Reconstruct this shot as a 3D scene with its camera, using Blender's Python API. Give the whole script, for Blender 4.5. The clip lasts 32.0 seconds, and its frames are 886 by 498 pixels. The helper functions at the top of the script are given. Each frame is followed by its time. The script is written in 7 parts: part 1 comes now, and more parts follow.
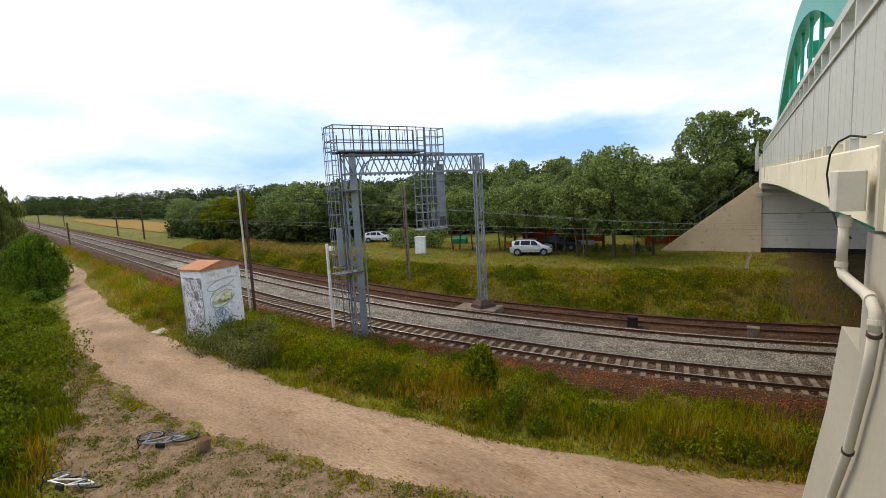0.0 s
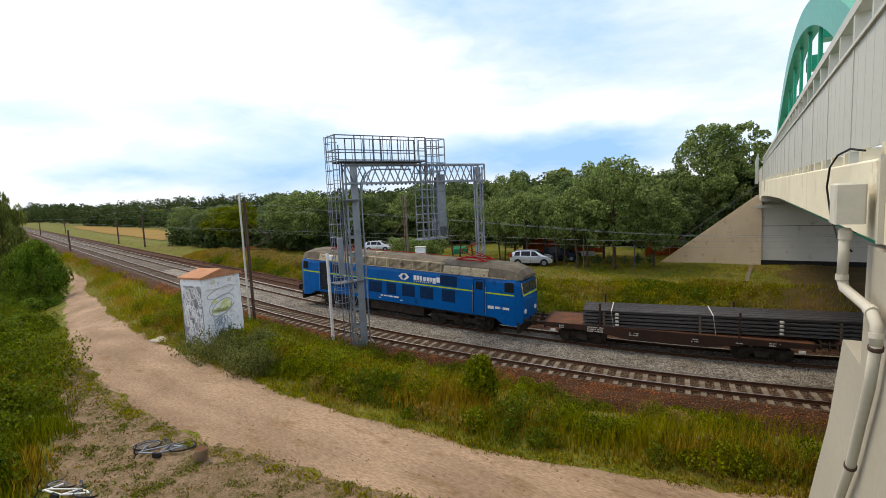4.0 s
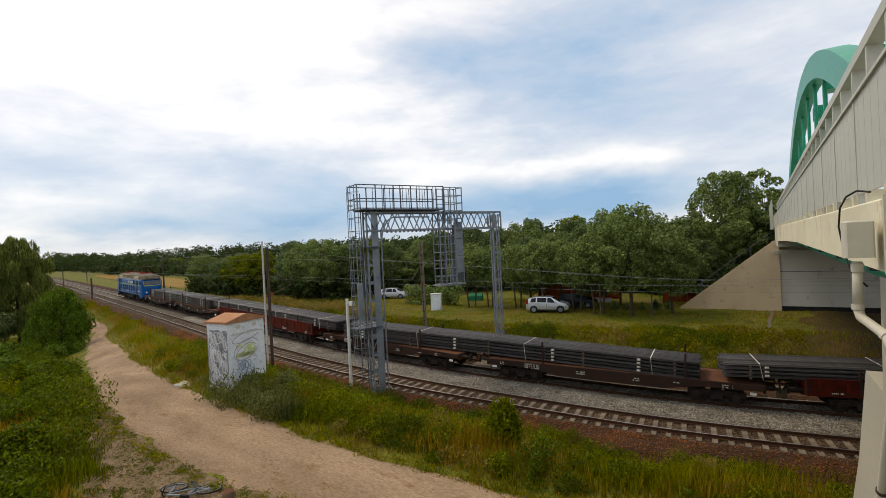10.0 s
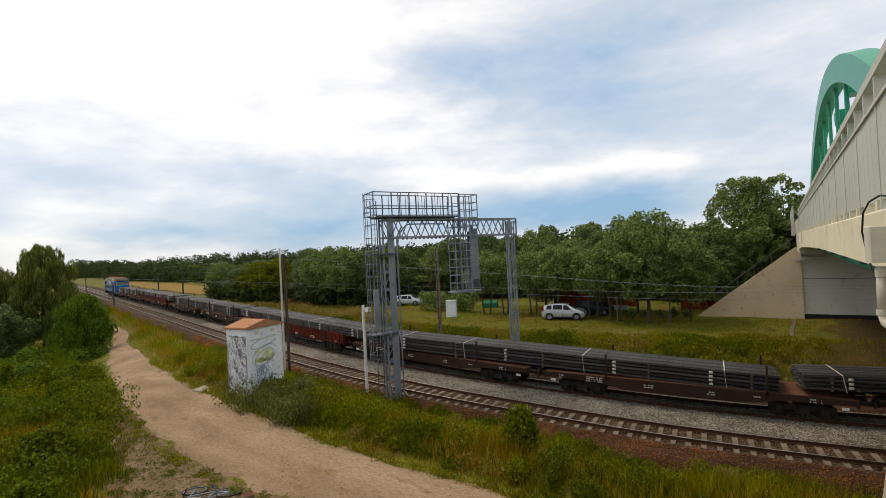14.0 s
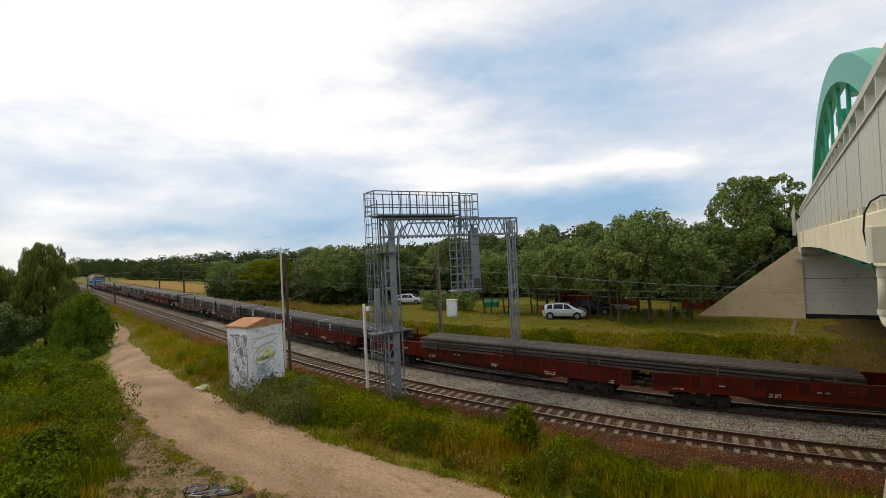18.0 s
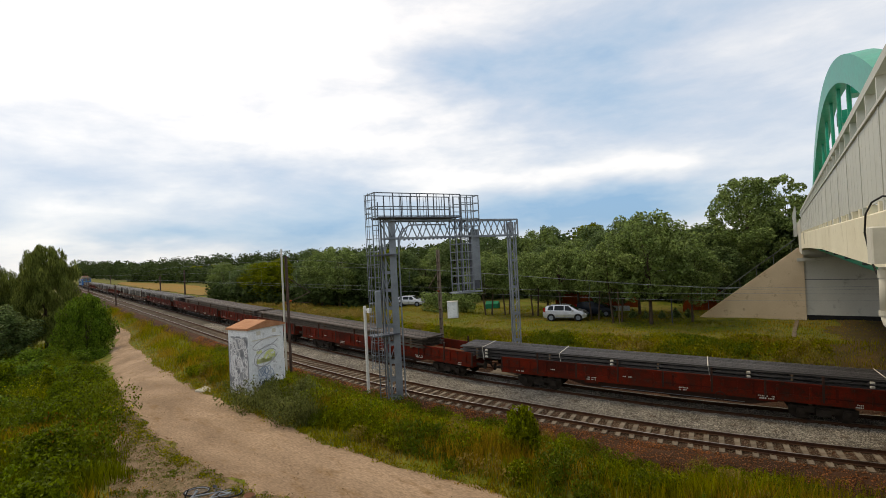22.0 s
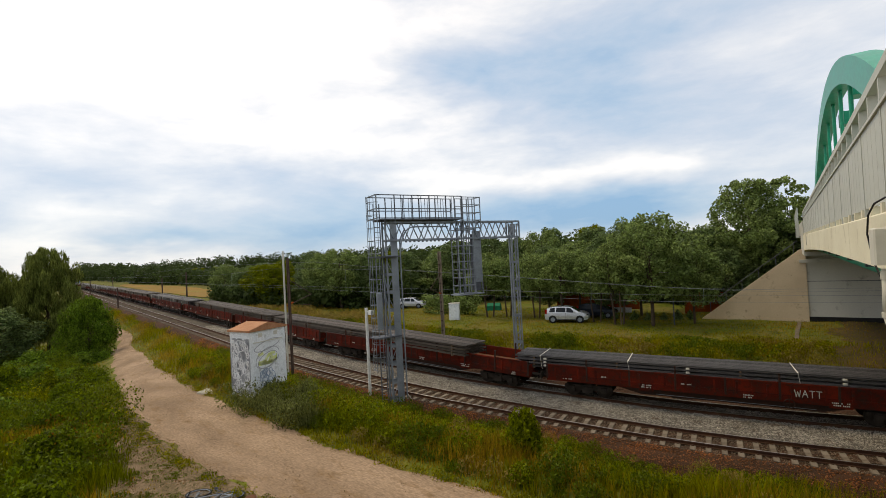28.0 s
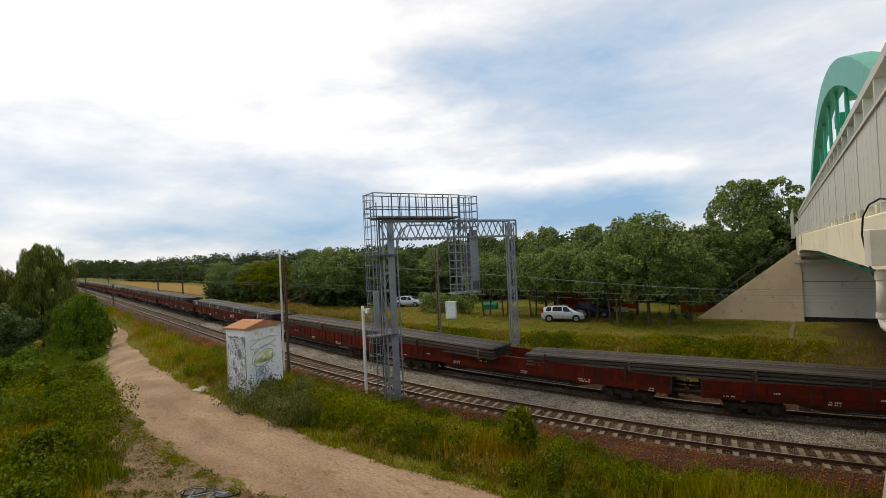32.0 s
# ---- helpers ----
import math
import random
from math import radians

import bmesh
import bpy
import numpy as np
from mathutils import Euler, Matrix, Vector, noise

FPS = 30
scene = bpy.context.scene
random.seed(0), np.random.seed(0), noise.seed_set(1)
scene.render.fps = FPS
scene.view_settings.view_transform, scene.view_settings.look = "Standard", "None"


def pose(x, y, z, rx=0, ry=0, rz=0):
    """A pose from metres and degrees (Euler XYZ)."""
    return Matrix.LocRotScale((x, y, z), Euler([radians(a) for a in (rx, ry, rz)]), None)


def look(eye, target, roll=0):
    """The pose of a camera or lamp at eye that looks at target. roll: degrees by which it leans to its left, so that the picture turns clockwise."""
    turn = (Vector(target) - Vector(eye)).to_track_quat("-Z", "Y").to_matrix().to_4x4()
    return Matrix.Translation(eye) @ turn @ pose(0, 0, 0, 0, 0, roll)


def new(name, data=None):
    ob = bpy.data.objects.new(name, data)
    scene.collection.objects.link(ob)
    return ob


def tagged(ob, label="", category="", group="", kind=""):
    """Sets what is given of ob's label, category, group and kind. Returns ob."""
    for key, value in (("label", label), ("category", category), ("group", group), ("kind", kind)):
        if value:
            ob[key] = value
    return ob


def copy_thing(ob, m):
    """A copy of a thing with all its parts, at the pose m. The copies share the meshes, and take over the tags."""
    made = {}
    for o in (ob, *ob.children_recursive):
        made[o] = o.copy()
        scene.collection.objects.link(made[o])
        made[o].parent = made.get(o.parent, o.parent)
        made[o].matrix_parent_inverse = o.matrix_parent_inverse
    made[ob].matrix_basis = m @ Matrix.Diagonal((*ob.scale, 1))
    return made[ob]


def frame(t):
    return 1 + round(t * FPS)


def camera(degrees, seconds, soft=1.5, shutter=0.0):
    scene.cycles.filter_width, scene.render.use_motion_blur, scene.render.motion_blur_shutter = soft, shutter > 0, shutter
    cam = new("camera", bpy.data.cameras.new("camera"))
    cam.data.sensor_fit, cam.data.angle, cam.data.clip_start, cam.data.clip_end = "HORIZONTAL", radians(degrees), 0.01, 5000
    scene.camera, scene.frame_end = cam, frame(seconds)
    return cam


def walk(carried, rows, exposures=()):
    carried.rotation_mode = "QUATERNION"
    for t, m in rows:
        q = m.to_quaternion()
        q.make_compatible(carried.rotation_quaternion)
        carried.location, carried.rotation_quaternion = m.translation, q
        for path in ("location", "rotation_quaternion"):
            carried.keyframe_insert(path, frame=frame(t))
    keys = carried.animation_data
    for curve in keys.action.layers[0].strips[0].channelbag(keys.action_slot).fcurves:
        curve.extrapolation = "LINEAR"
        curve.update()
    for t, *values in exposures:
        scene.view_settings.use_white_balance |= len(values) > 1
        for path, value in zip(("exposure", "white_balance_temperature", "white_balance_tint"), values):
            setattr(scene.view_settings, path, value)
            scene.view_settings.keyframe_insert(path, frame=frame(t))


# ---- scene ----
# ---------------------------------------------------------------- camera
cam = camera(84.70, 32.0, soft=0.65)
walk(cam, [(t, pose(x, y, z, rx, ry, rz)) for t, x, y, z, rx, ry, rz in (
    (0, 12.306, -24.015, 9.035, 82.823, 3.071, 33.921),
    (0.5, 12.306, -24.015, 9.035, 82.945, 2.877, 33.836),
    (1, 12.306, -24.015, 9.035, 83.132, 2.678, 33.719),
    (1.5, 12.306, -24.015, 9.035, 83.283, 2.561, 33.808),
    (2, 12.306, -24.015, 9.035, 83.282, 2.704, 33.898),
    (2.5, 12.306, -24.015, 9.035, 83.325, 2.646, 33.989),
    (3, 12.306, -24.015, 9.035, 83.625, 2.724, 34.063),
    (3.5, 12.306, -24.015, 9.035, 84.014, 2.653, 34.017),
    (5.5, 12.306, -24.015, 9.035, 83.870, 2.751, 34.039),
    (6, 12.306, -24.015, 9.035, 83.788, 2.741, 34.191),
    (6.5, 12.306, -24.015, 9.035, 84.171, 2.815, 34.244),
    (7, 12.306, -24.015, 9.035, 84.604, 2.932, 34.223),
    (7.5, 12.306, -24.015, 9.035, 84.560, 2.863, 34.330),
    (8, 12.306, -24.015, 9.035, 84.827, 2.669, 34.512),
    (8.5, 12.306, -24.015, 9.035, 85.237, 2.391, 34.470),
    (9, 12.308, -24.125, 9.019, 86.452, 2.611, 35.265),
    (9.5, 12.314, -24.367, 8.984, 88.170, 2.765, 35.044),
    (10, 12.321, -24.609, 8.950, 89.734, 2.901, 35.503),
    (10.5, 12.323, -24.719, 8.934, 90.901, 2.874, 36.185),
    (11, 12.323, -24.719, 8.934, 91.026, 3.085, 36.852),
    (11.5, 12.323, -24.719, 8.934, 90.981, 3.117, 37.206),
    (12, 12.323, -24.719, 8.934, 90.597, 3.136, 37.210),
    (12.5, 12.323, -24.719, 8.934, 90.762, 2.889, 37.065),
    (13, 12.323, -24.719, 8.934, 90.777, 2.868, 37.039),
    (13.5, 12.323, -24.719, 8.934, 90.757, 2.881, 37.095),
    (14, 12.323, -24.719, 8.934, 90.655, 2.942, 37.210),
    (14.5, 12.323, -24.719, 8.934, 90.737, 2.904, 37.187),
    (16.5, 12.323, -24.719, 8.934, 90.707, 2.769, 37.221),
    (17, 12.323, -24.719, 8.934, 90.765, 2.807, 37.210),
    (17.5, 12.323, -24.719, 8.934, 90.800, 2.771, 37.210),
    (18, 12.323, -24.719, 8.934, 90.549, 2.846, 37.301),
    (18.5, 12.323, -24.719, 8.934, 90.674, 2.860, 37.333),
    (19, 12.323, -24.719, 8.934, 90.875, 2.745, 37.241),
    (19.5, 12.323, -24.719, 8.934, 90.798, 2.723, 37.275),
    (20, 12.323, -24.719, 8.934, 90.498, 2.787, 37.302),
    (20.5, 12.323, -24.719, 8.934, 90.368, 2.807, 37.281),
    (21, 12.323, -24.719, 8.934, 90.471, 2.928, 37.432),
    (21.5, 12.323, -24.719, 8.934, 90.812, 2.754, 37.366),
    (22, 12.323, -24.719, 8.934, 90.758, 2.939, 37.385),
    (22.5, 12.323, -24.719, 8.934, 90.867, 2.952, 37.308),
    (23, 12.323, -24.719, 8.934, 91.318, 3.113, 37.288),
    (23.5, 12.323, -24.719, 8.934, 91.364, 3.049, 37.460),
    (24, 12.323, -24.719, 8.934, 91.348, 3.041, 37.552),
    (24.5, 12.323, -24.719, 8.934, 91.473, 3.202, 37.633),
    (25, 12.323, -24.719, 8.934, 91.416, 3.148, 37.712),
    (25.5, 12.323, -24.719, 8.934, 90.979, 3.056, 37.728),
    (27.5, 12.323, -24.719, 8.934, 90.786, 2.994, 37.567),
    (28, 12.323, -24.719, 8.934, 90.986, 2.995, 37.562),
    (28.5, 12.323, -24.719, 8.934, 90.975, 2.961, 37.546),
    (29, 12.323, -24.719, 8.934, 90.917, 3.001, 37.548),
    (29.5, 12.323, -24.719, 8.934, 90.598, 2.881, 37.531),
    (30, 12.323, -24.719, 8.934, 90.564, 2.838, 37.547),
    (30.5, 12.323, -24.719, 8.934, 90.750, 2.949, 37.526),
    (31, 12.323, -24.719, 8.934, 90.670, 2.769, 37.385),
    (31.5, 12.323, -24.719, 8.934, 91.034, 2.693, 37.345),
    (32, 12.323, -24.719, 8.934, 90.806, 2.708, 37.197),
)], exposures=((0.0, 0.36, 6250, 12), (8.0, 0.32, 6250, 12), (9.0, 0.28, 6400, 11), (10.0, -0.10, 6650, 10), (11.0, -0.08, 6750, 10), (32.0, -0.08, 6750, 10)))

# ---------------------------------------------------------------- world and sun
SUN_DIR = Vector((-0.48, -0.06, 0.87)).normalized()      # towards the hazy evening sun
world = bpy.data.worlds.new("sky")
scene.world = world
world.use_nodes = True
wn, wl = world.node_tree.nodes, world.node_tree.links
wn.clear()


def wnode(kind, **kw):
    n = wn.new(kind)
    for k, v in kw.items():
        n.inputs[k].default_value = v
    return n


sky = wn.new("ShaderNodeTexSky")
sky.sky_type, sky.sun_disc = "NISHITA", False
sky.sun_elevation, sky.sun_rotation = math.asin(SUN_DIR.z), math.atan2(SUN_DIR.x, SUN_DIR.y)
sky.dust_density, sky.ozone_density = 1.5, 1.5
geo = wn.new("ShaderNodeTexCoord")
sep = wn.new("ShaderNodeSeparateXYZ")
wl.new(geo.outputs["Generated"], sep.inputs[0])
# layered evening cloud: long streaks, blue-grey towards the horizon, white overhead


def wmath(op, a, b=None, c=None):
    n = wn.new("ShaderNodeMath")
    n.operation = op
    for k, v in enumerate((a, b, c)):
        if v is None:
            continue
        if isinstance(v, (int, float)):
            n.inputs[k].default_value = v
        else:
            wl.new(v, n.inputs[k])
    return n.outputs[0]


stretch = wn.new("ShaderNodeMapping")
stretch.inputs["Scale"].default_value = (1.0, 1.0, 3.0)
stretch.inputs["Location"].default_value = (0.35, 0.9, 0.2)
wl.new(geo.outputs["Generated"], stretch.inputs["Vector"])
streak = wnode("ShaderNodeTexNoise", Scale=2.9, Detail=8.0, Roughness=0.55, Distortion=0.2)
wl.new(stretch.outputs[0], streak.inputs["Vector"])
wisp = wnode("ShaderNodeTexNoise", Scale=9.0, Detail=7.0, Roughness=0.62, Distortion=0.25)
wl.new(stretch.outputs[0], wisp.inputs["Vector"])
warp = wnode("ShaderNodeTexNoise", Scale=3.4, Detail=4.0, Roughness=0.6)
wl.new(stretch.outputs[0], warp.inputs["Vector"])
shift = wmath("SUBTRACT", warp.outputs["Fac"], 0.5)
bearing = wmath("ADD", wmath("ARCTAN2", sep.outputs["X"], sep.outputs["Y"]), wmath("MULTIPLY", shift, 0.35))
height = wmath("ADD", sep.outputs["Z"], wmath("MULTIPLY", shift, 0.09))
mask = wmath("ADD", wmath("ADD", 0.66, wmath("MULTIPLY", wmath("SUBTRACT", streak.outputs["Fac"], 0.5), 0.75)), wmath("MULTIPLY", wmath("SUBTRACT", wisp.outputs["Fac"], 0.5), 0.22))
# gaps of blue and banks of grey (negative) and bright cloud (positive): bearing, height, their spreads, depth
for az, h, wa, wh, depth in ((-31, 0.350, 11, 0.055, -0.34), (-9, 0.40, 14, 0.07, -0.18), (-64, 0.180, 15, 0.035, -0.16), (-20, 0.075, 17, 0.034, -0.42), (-50, 0.060, 13, 0.040, -0.32),
                             (-70, 0.056, 7, 0.016, -0.30), (-51, 0.135, 9, 0.035, -0.14), (-13, 0.215, 12, 0.05, -0.10), (-14, 0.28, 12, 0.06, -0.14), (-66, 0.40, 20, 0.13, 0.35), (-22, 0.150, 16, 0.022, 0.15), (-78, 0.08, 6, 0.05, 0.16), (-42, 0.24, 9, 0.05, 0.14)):
    u = wmath("DIVIDE", wmath("SUBTRACT", bearing, radians(az)), radians(wa))
    w = wmath("DIVIDE", wmath("SUBTRACT", height, h), wh)
    bell = wmath("EXPONENT", wmath("MULTIPLY", wmath("ADD", wmath("MULTIPLY", u, u), wmath("MULTIPLY", w, w)), -0.7))
    mask = wmath("MULTIPLY_ADD", bell, depth, mask)
ramp = wn.new("ShaderNodeValToRGB")
els = ramp.color_ramp.elements
els[0].position, els[0].color = 0.18, (3.1, 5.4, 8.3, 1)
els[1].position, els[1].color = 0.80, (13.4, 13.0, 12.6, 1)
for at, c in ((0.36, (5.4, 7.1, 9.1)), (0.52, (7.6, 8.5, 9.8)), (0.64, (9.7, 10.1, 10.7))):
    els.new(at).color = (*c, 1)
wl.new(mask, ramp.inputs["Fac"])
gain = wn.new("ShaderNodeMix"); gain.data_type = "RGBA"; gain.blend_type = "MULTIPLY"; gain.inputs["Factor"].default_value = 1.0
gain.inputs["B"].default_value = (1.5, 1.6, 1.75, 1)
wl.new(sky.outputs[0], gain.inputs["A"])
mixc = wn.new("ShaderNodeMix"); mixc.data_type = "RGBA"
mixc.inputs["Factor"].default_value = 0.85
wl.new(gain.outputs["Result"], mixc.inputs["A"])
wl.new(ramp.outputs["Color"], mixc.inputs["B"])
bg = wn.new("ShaderNodeBackground"); bg.inputs["Strength"].default_value = 0.094
wl.new(mixc.outputs["Result"], bg.inputs["Color"])
wo = wn.new("ShaderNodeOutputWorld")
wl.new(bg.outputs[0], wo.inputs[0])

sun = new("sun", bpy.data.lights.new("sun", "SUN"))
sun.data.energy, sun.data.angle, sun.data.color = 1.9, radians(20), (1.0, 0.83, 0.55)
sun.matrix_world = look(SUN_DIR * 100, (0, 0, 0))

# ---------------------------------------------------------------- materials
def mat(name, col, col2=None, rough=0.8, metal=0.0, scale=1.0, fine=12.0, bump=0.3, rnd=0.0, spec=0.2, space="Object", stain=None, stain_amt=0.0, stretch=None, grain=0.2, sat=1.19):
    """A surface with a slow blotch between two colours, a fine grain in value and bump, and a stain colour."""
    m = bpy.data.materials.new(name)
    m.use_nodes = True
    n, l = m.node_tree.nodes, m.node_tree.links
    b = n["Principled BSDF"]
    b.inputs["Roughness"].default_value, b.inputs["Metallic"].default_value = rough, metal
    b.inputs["Specular IOR Level"].default_value = spec
    tc = n.new("ShaderNodeTexCoord")
    vec = tc.outputs[space]
    if stretch:
        mp = n.new("ShaderNodeMapping"); mp.inputs["Scale"].default_value = stretch
        l.new(vec, mp.inputs["Vector"]); vec = mp.outputs[0]
    n1 = n.new("ShaderNodeTexNoise"); n1.inputs["Scale"].default_value = scale; n1.inputs["Detail"].default_value = 4
    n2 = n.new("ShaderNodeTexNoise"); n2.inputs["Scale"].default_value = fine; n2.inputs["Detail"].default_value = 5; n2.inputs["Roughness"].default_value = 0.65
    l.new(vec, n1.inputs["Vector"]); l.new(vec, n2.inputs["Vector"])
    mx = n.new("ShaderNodeMix"); mx.data_type = "RGBA"
    mx.inputs["A"].default_value = (*col, 1)
    mx.inputs["B"].default_value = (*(col2 or [c * 0.7 for c in col]), 1)
    r1 = n.new("ShaderNodeMapRange"); r1.inputs["From Min"].default_value, r1.inputs["From Max"].default_value = 0.35, 0.65
    l.new(n1.outputs["Fac"], r1.inputs["Value"]); l.new(r1.outputs[0], mx.inputs["Factor"])
    out = mx.outputs["Result"]
    if stain:
        n3 = n.new("ShaderNodeTexNoise"); n3.inputs["Scale"].default_value = scale * 2.7; n3.inputs["Detail"].default_value = 8; n3.inputs["Roughness"].default_value = 0.7
        l.new(vec, n3.inputs["Vector"])
        r3 = n.new("ShaderNodeMapRange"); r3.inputs["From Min"].default_value, r3.inputs["From Max"].default_value = 0.62 - 0.25 * stain_amt, 0.75 - 0.2 * stain_amt
        l.new(n3.outputs["Fac"], r3.inputs["Value"])
        ms = n.new("ShaderNodeMix"); ms.data_type = "RGBA"; ms.inputs["B"].default_value = (*stain, 1)
        l.new(out, ms.inputs["A"]); l.new(r3.outputs[0], ms.inputs["Factor"]); out = ms.outputs["Result"]
    hsv = n.new("ShaderNodeHueSaturation")
    hsv.inputs["Saturation"].default_value = sat
    l.new(out, hsv.inputs["Color"])
    rv = n.new("ShaderNodeMapRange"); rv.inputs["From Min"].default_value, rv.inputs["From Max"].default_value = 0.3, 0.7
    rv.inputs["To Min"].default_value, rv.inputs["To Max"].default_value = 1 - grain, 1 + grain
    l.new(n2.outputs["Fac"], rv.inputs["Value"])
    val = rv.outputs[0]
    if rnd:
        oi = n.new("ShaderNodeObjectInfo")
        ge = n.new("ShaderNodeNewGeometry")
        ad = n.new("ShaderNodeMath"); ad.operation = "ADD"
        l.new(oi.outputs["Random"], ad.inputs[0]); l.new(ge.outputs["Random Per Island"], ad.inputs[1])
        fr = n.new("ShaderNodeMath"); fr.operation = "FRACT"; l.new(ad.outputs[0], fr.inputs[0])
        rr = n.new("ShaderNodeMapRange"); rr.inputs["To Min"].default_value, rr.inputs["To Max"].default_value = 1 - rnd, 1 + rnd
        l.new(fr.outputs[0], rr.inputs["Value"])
        mu = n.new("ShaderNodeMath"); mu.operation = "MULTIPLY"
        l.new(val, mu.inputs[0]); l.new(rr.outputs[0], mu.inputs[1]); val = mu.outputs[0]
    l.new(val, hsv.inputs["Value"])
    l.new(hsv.outputs[0], b.inputs["Base Color"])
    if bump:
        bp = n.new("ShaderNodeBump"); bp.inputs["Strength"].default_value = bump; bp.inputs["Distance"].default_value = 0.02
        l.new(n2.outputs["Fac"], bp.inputs["Height"]); l.new(bp.outputs[0], b.inputs["Normal"])
    return m


M = {}
M["ground"] = mat("meadow_soil", (0.100, 0.115, 0.022), (0.130, 0.106, 0.038), 0.95, scale=0.35, fine=5, bump=0.8, stain=(0.045, 0.06, 0.012), stain_amt=0.5, grain=0.35)
M["path"] = mat("sandy_dirt", (0.315, 0.235, 0.170), (0.205, 0.150, 0.106), 0.95, scale=0.55, fine=16, bump=1.0, stain=(0.19, 0.13, 0.08), stain_amt=0.35, grain=0.34, stretch=(0.45, 1.3, 1))
M["ballast"] = mat("grey_ballast", (0.34, 0.315, 0.275), (0.24, 0.22, 0.19), 0.95, scale=0.6, fine=14, bump=0.9, stain=(0.13, 0.10, 0.075), stain_amt=0.25, rnd=0.45, grain=0.45)
# both beds are darker than their stones: the shade in the gaps is painted
M["bed"] = mat("grey_ballast_gap_shade", (0.125, 0.112, 0.095), (0.085, 0.076, 0.064), 0.95, scale=0.6, fine=22, bump=0.9, stain=(0.07, 0.055, 0.04), stain_amt=0.3, grain=0.5)
M["bed_brown"] = mat("brown_ballast_gap_shade", (0.068, 0.036, 0.022), (0.040, 0.024, 0.016), 0.95, scale=0.6, fine=22, bump=0.9, grain=0.5)
M["ballast_mixed"] = mat("grimy_ballast", (0.165, 0.125, 0.092), (0.105, 0.080, 0.060), 0.95, scale=0.6, fine=14, bump=0.9, rnd=0.5, grain=0.4)
M["ballast_dark"] = mat("dark_ballast", (0.125, 0.078, 0.056), (0.075, 0.048, 0.036), 0.95, scale=0.6, fine=14, bump=0.9, rnd=0.5, grain=0.4)
M["ballast_brown"] = mat("brown_ballast", (0.235, 0.108, 0.058), (0.140, 0.075, 0.046), 0.95, scale=0.6, fine=14, bump=0.9, rnd=0.55, stain=(0.05, 0.034, 0.025), stain_amt=0.3, grain=0.4)
M["sleeper"] = mat("weathered_concrete", (0.18, 0.152, 0.122), (0.12, 0.097, 0.074), 0.9, scale=3, fine=30, rnd=0.15)
M["rail"] = mat("rusty_rail", (0.10, 0.055, 0.035), (0.07, 0.04, 0.03), 0.7, 0.3, scale=2, fine=40)
M["railhead"] = mat("worn_steel", (0.42, 0.40, 0.38), (0.32, 0.28, 0.25), 0.35, 0.9, scale=2, fine=40, bump=0.05)
M["red"] = mat("oxide_red_paint", (0.120, 0.020, 0.013), (0.070, 0.016, 0.011), 0.7, scale=1.2, fine=18, bump=0.3, stain=(0.042, 0.018, 0.013), stain_amt=0.55, rnd=0.35, grain=0.3)
M["brown"] = mat("brown_wagon_steel", (0.050, 0.027, 0.020), (0.032, 0.020, 0.016), 0.8, scale=1.2, fine=22, stain=(0.035, 0.026, 0.022), stain_amt=0.4)
M["deck"] = mat("rusty_deck_boards", (0.14, 0.07, 0.045), (0.09, 0.05, 0.035), 0.9, scale=1.5, fine=20, stain=(0.05, 0.03, 0.025), stain_amt=0.3)
M["bogie"] = mat("grimy_bogie_steel", (0.042, 0.034, 0.028), (0.022, 0.018, 0.015), 0.85, scale=3, fine=30)
M["load"] = mat("new_rail_steel", (0.130, 0.122, 0.118), (0.066, 0.062, 0.062), 0.52, 0.30, scale=0.8, fine=30, rnd=0.5, stretch=(0.15, 1, 1))
M["load_rust"] = mat("used_rail_steel", (0.145, 0.124, 0.108), (0.078, 0.066, 0.056), 0.55, 0.30, scale=0.8, fine=30, rnd=0.5, stretch=(0.15, 1, 1))
M["strap"] = mat("pale_webbing", (0.6, 0.58, 0.52), (0.45, 0.43, 0.38), 0.9, scale=4, fine=50)
M["blue"] = mat("blue_loco_paint", (0.014, 0.105, 0.335), (0.012, 0.086, 0.275), 0.36, scale=0.7, fine=14, bump=0.08, stain=(0.02, 0.05, 0.12), stain_amt=0.2)
M["blue_dark"] = mat("dark_blue_grille", (0.008, 0.03, 0.085), (0.006, 0.022, 0.06), 0.6, scale=3, fine=40)
M["cream"] = mat("dirty_cream_roof", (0.42, 0.37, 0.27), (0.30, 0.26, 0.19), 0.8, scale=1.1, fine=16, stain=(0.12, 0.09, 0.07), stain_amt=0.45)
M["roof_dark"] = mat("sooty_roof", (0.150, 0.130, 0.100), (0.085, 0.075, 0.062), 0.85, scale=1.5, fine=20)
M["lime"] = mat("lime_stripe_paint", (0.45, 0.60, 0.05), (0.40, 0.52, 0.05), 0.5, scale=3, fine=20, bump=0.0)
M["white"] = mat("white_paint", (0.75, 0.75, 0.74), (0.62, 0.61, 0.58), 0.6, scale=2, fine=30, bump=0.05)
M["panto"] = mat("red_pantograph", (0.33, 0.035, 0.03), (0.22, 0.03, 0.025), 0.6, scale=3, fine=30)
M["black"] = mat("black_rubber", (0.012, 0.012, 0.012), (0.02, 0.02, 0.02), 0.7, scale=3, fine=30)
M["steel"] = mat("galvanised_steel", (0.26, 0.285, 0.315), (0.19, 0.21, 0.24), 0.55, 0.45, scale=1.2, fine=18, bump=0.1, stain=(0.20, 0.20, 0.21), stain_amt=0.2)
# darker copy of the galvanised steel: shade in the colour; also plain dark fittings
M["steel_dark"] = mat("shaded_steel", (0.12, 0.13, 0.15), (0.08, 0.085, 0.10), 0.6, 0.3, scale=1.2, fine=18)
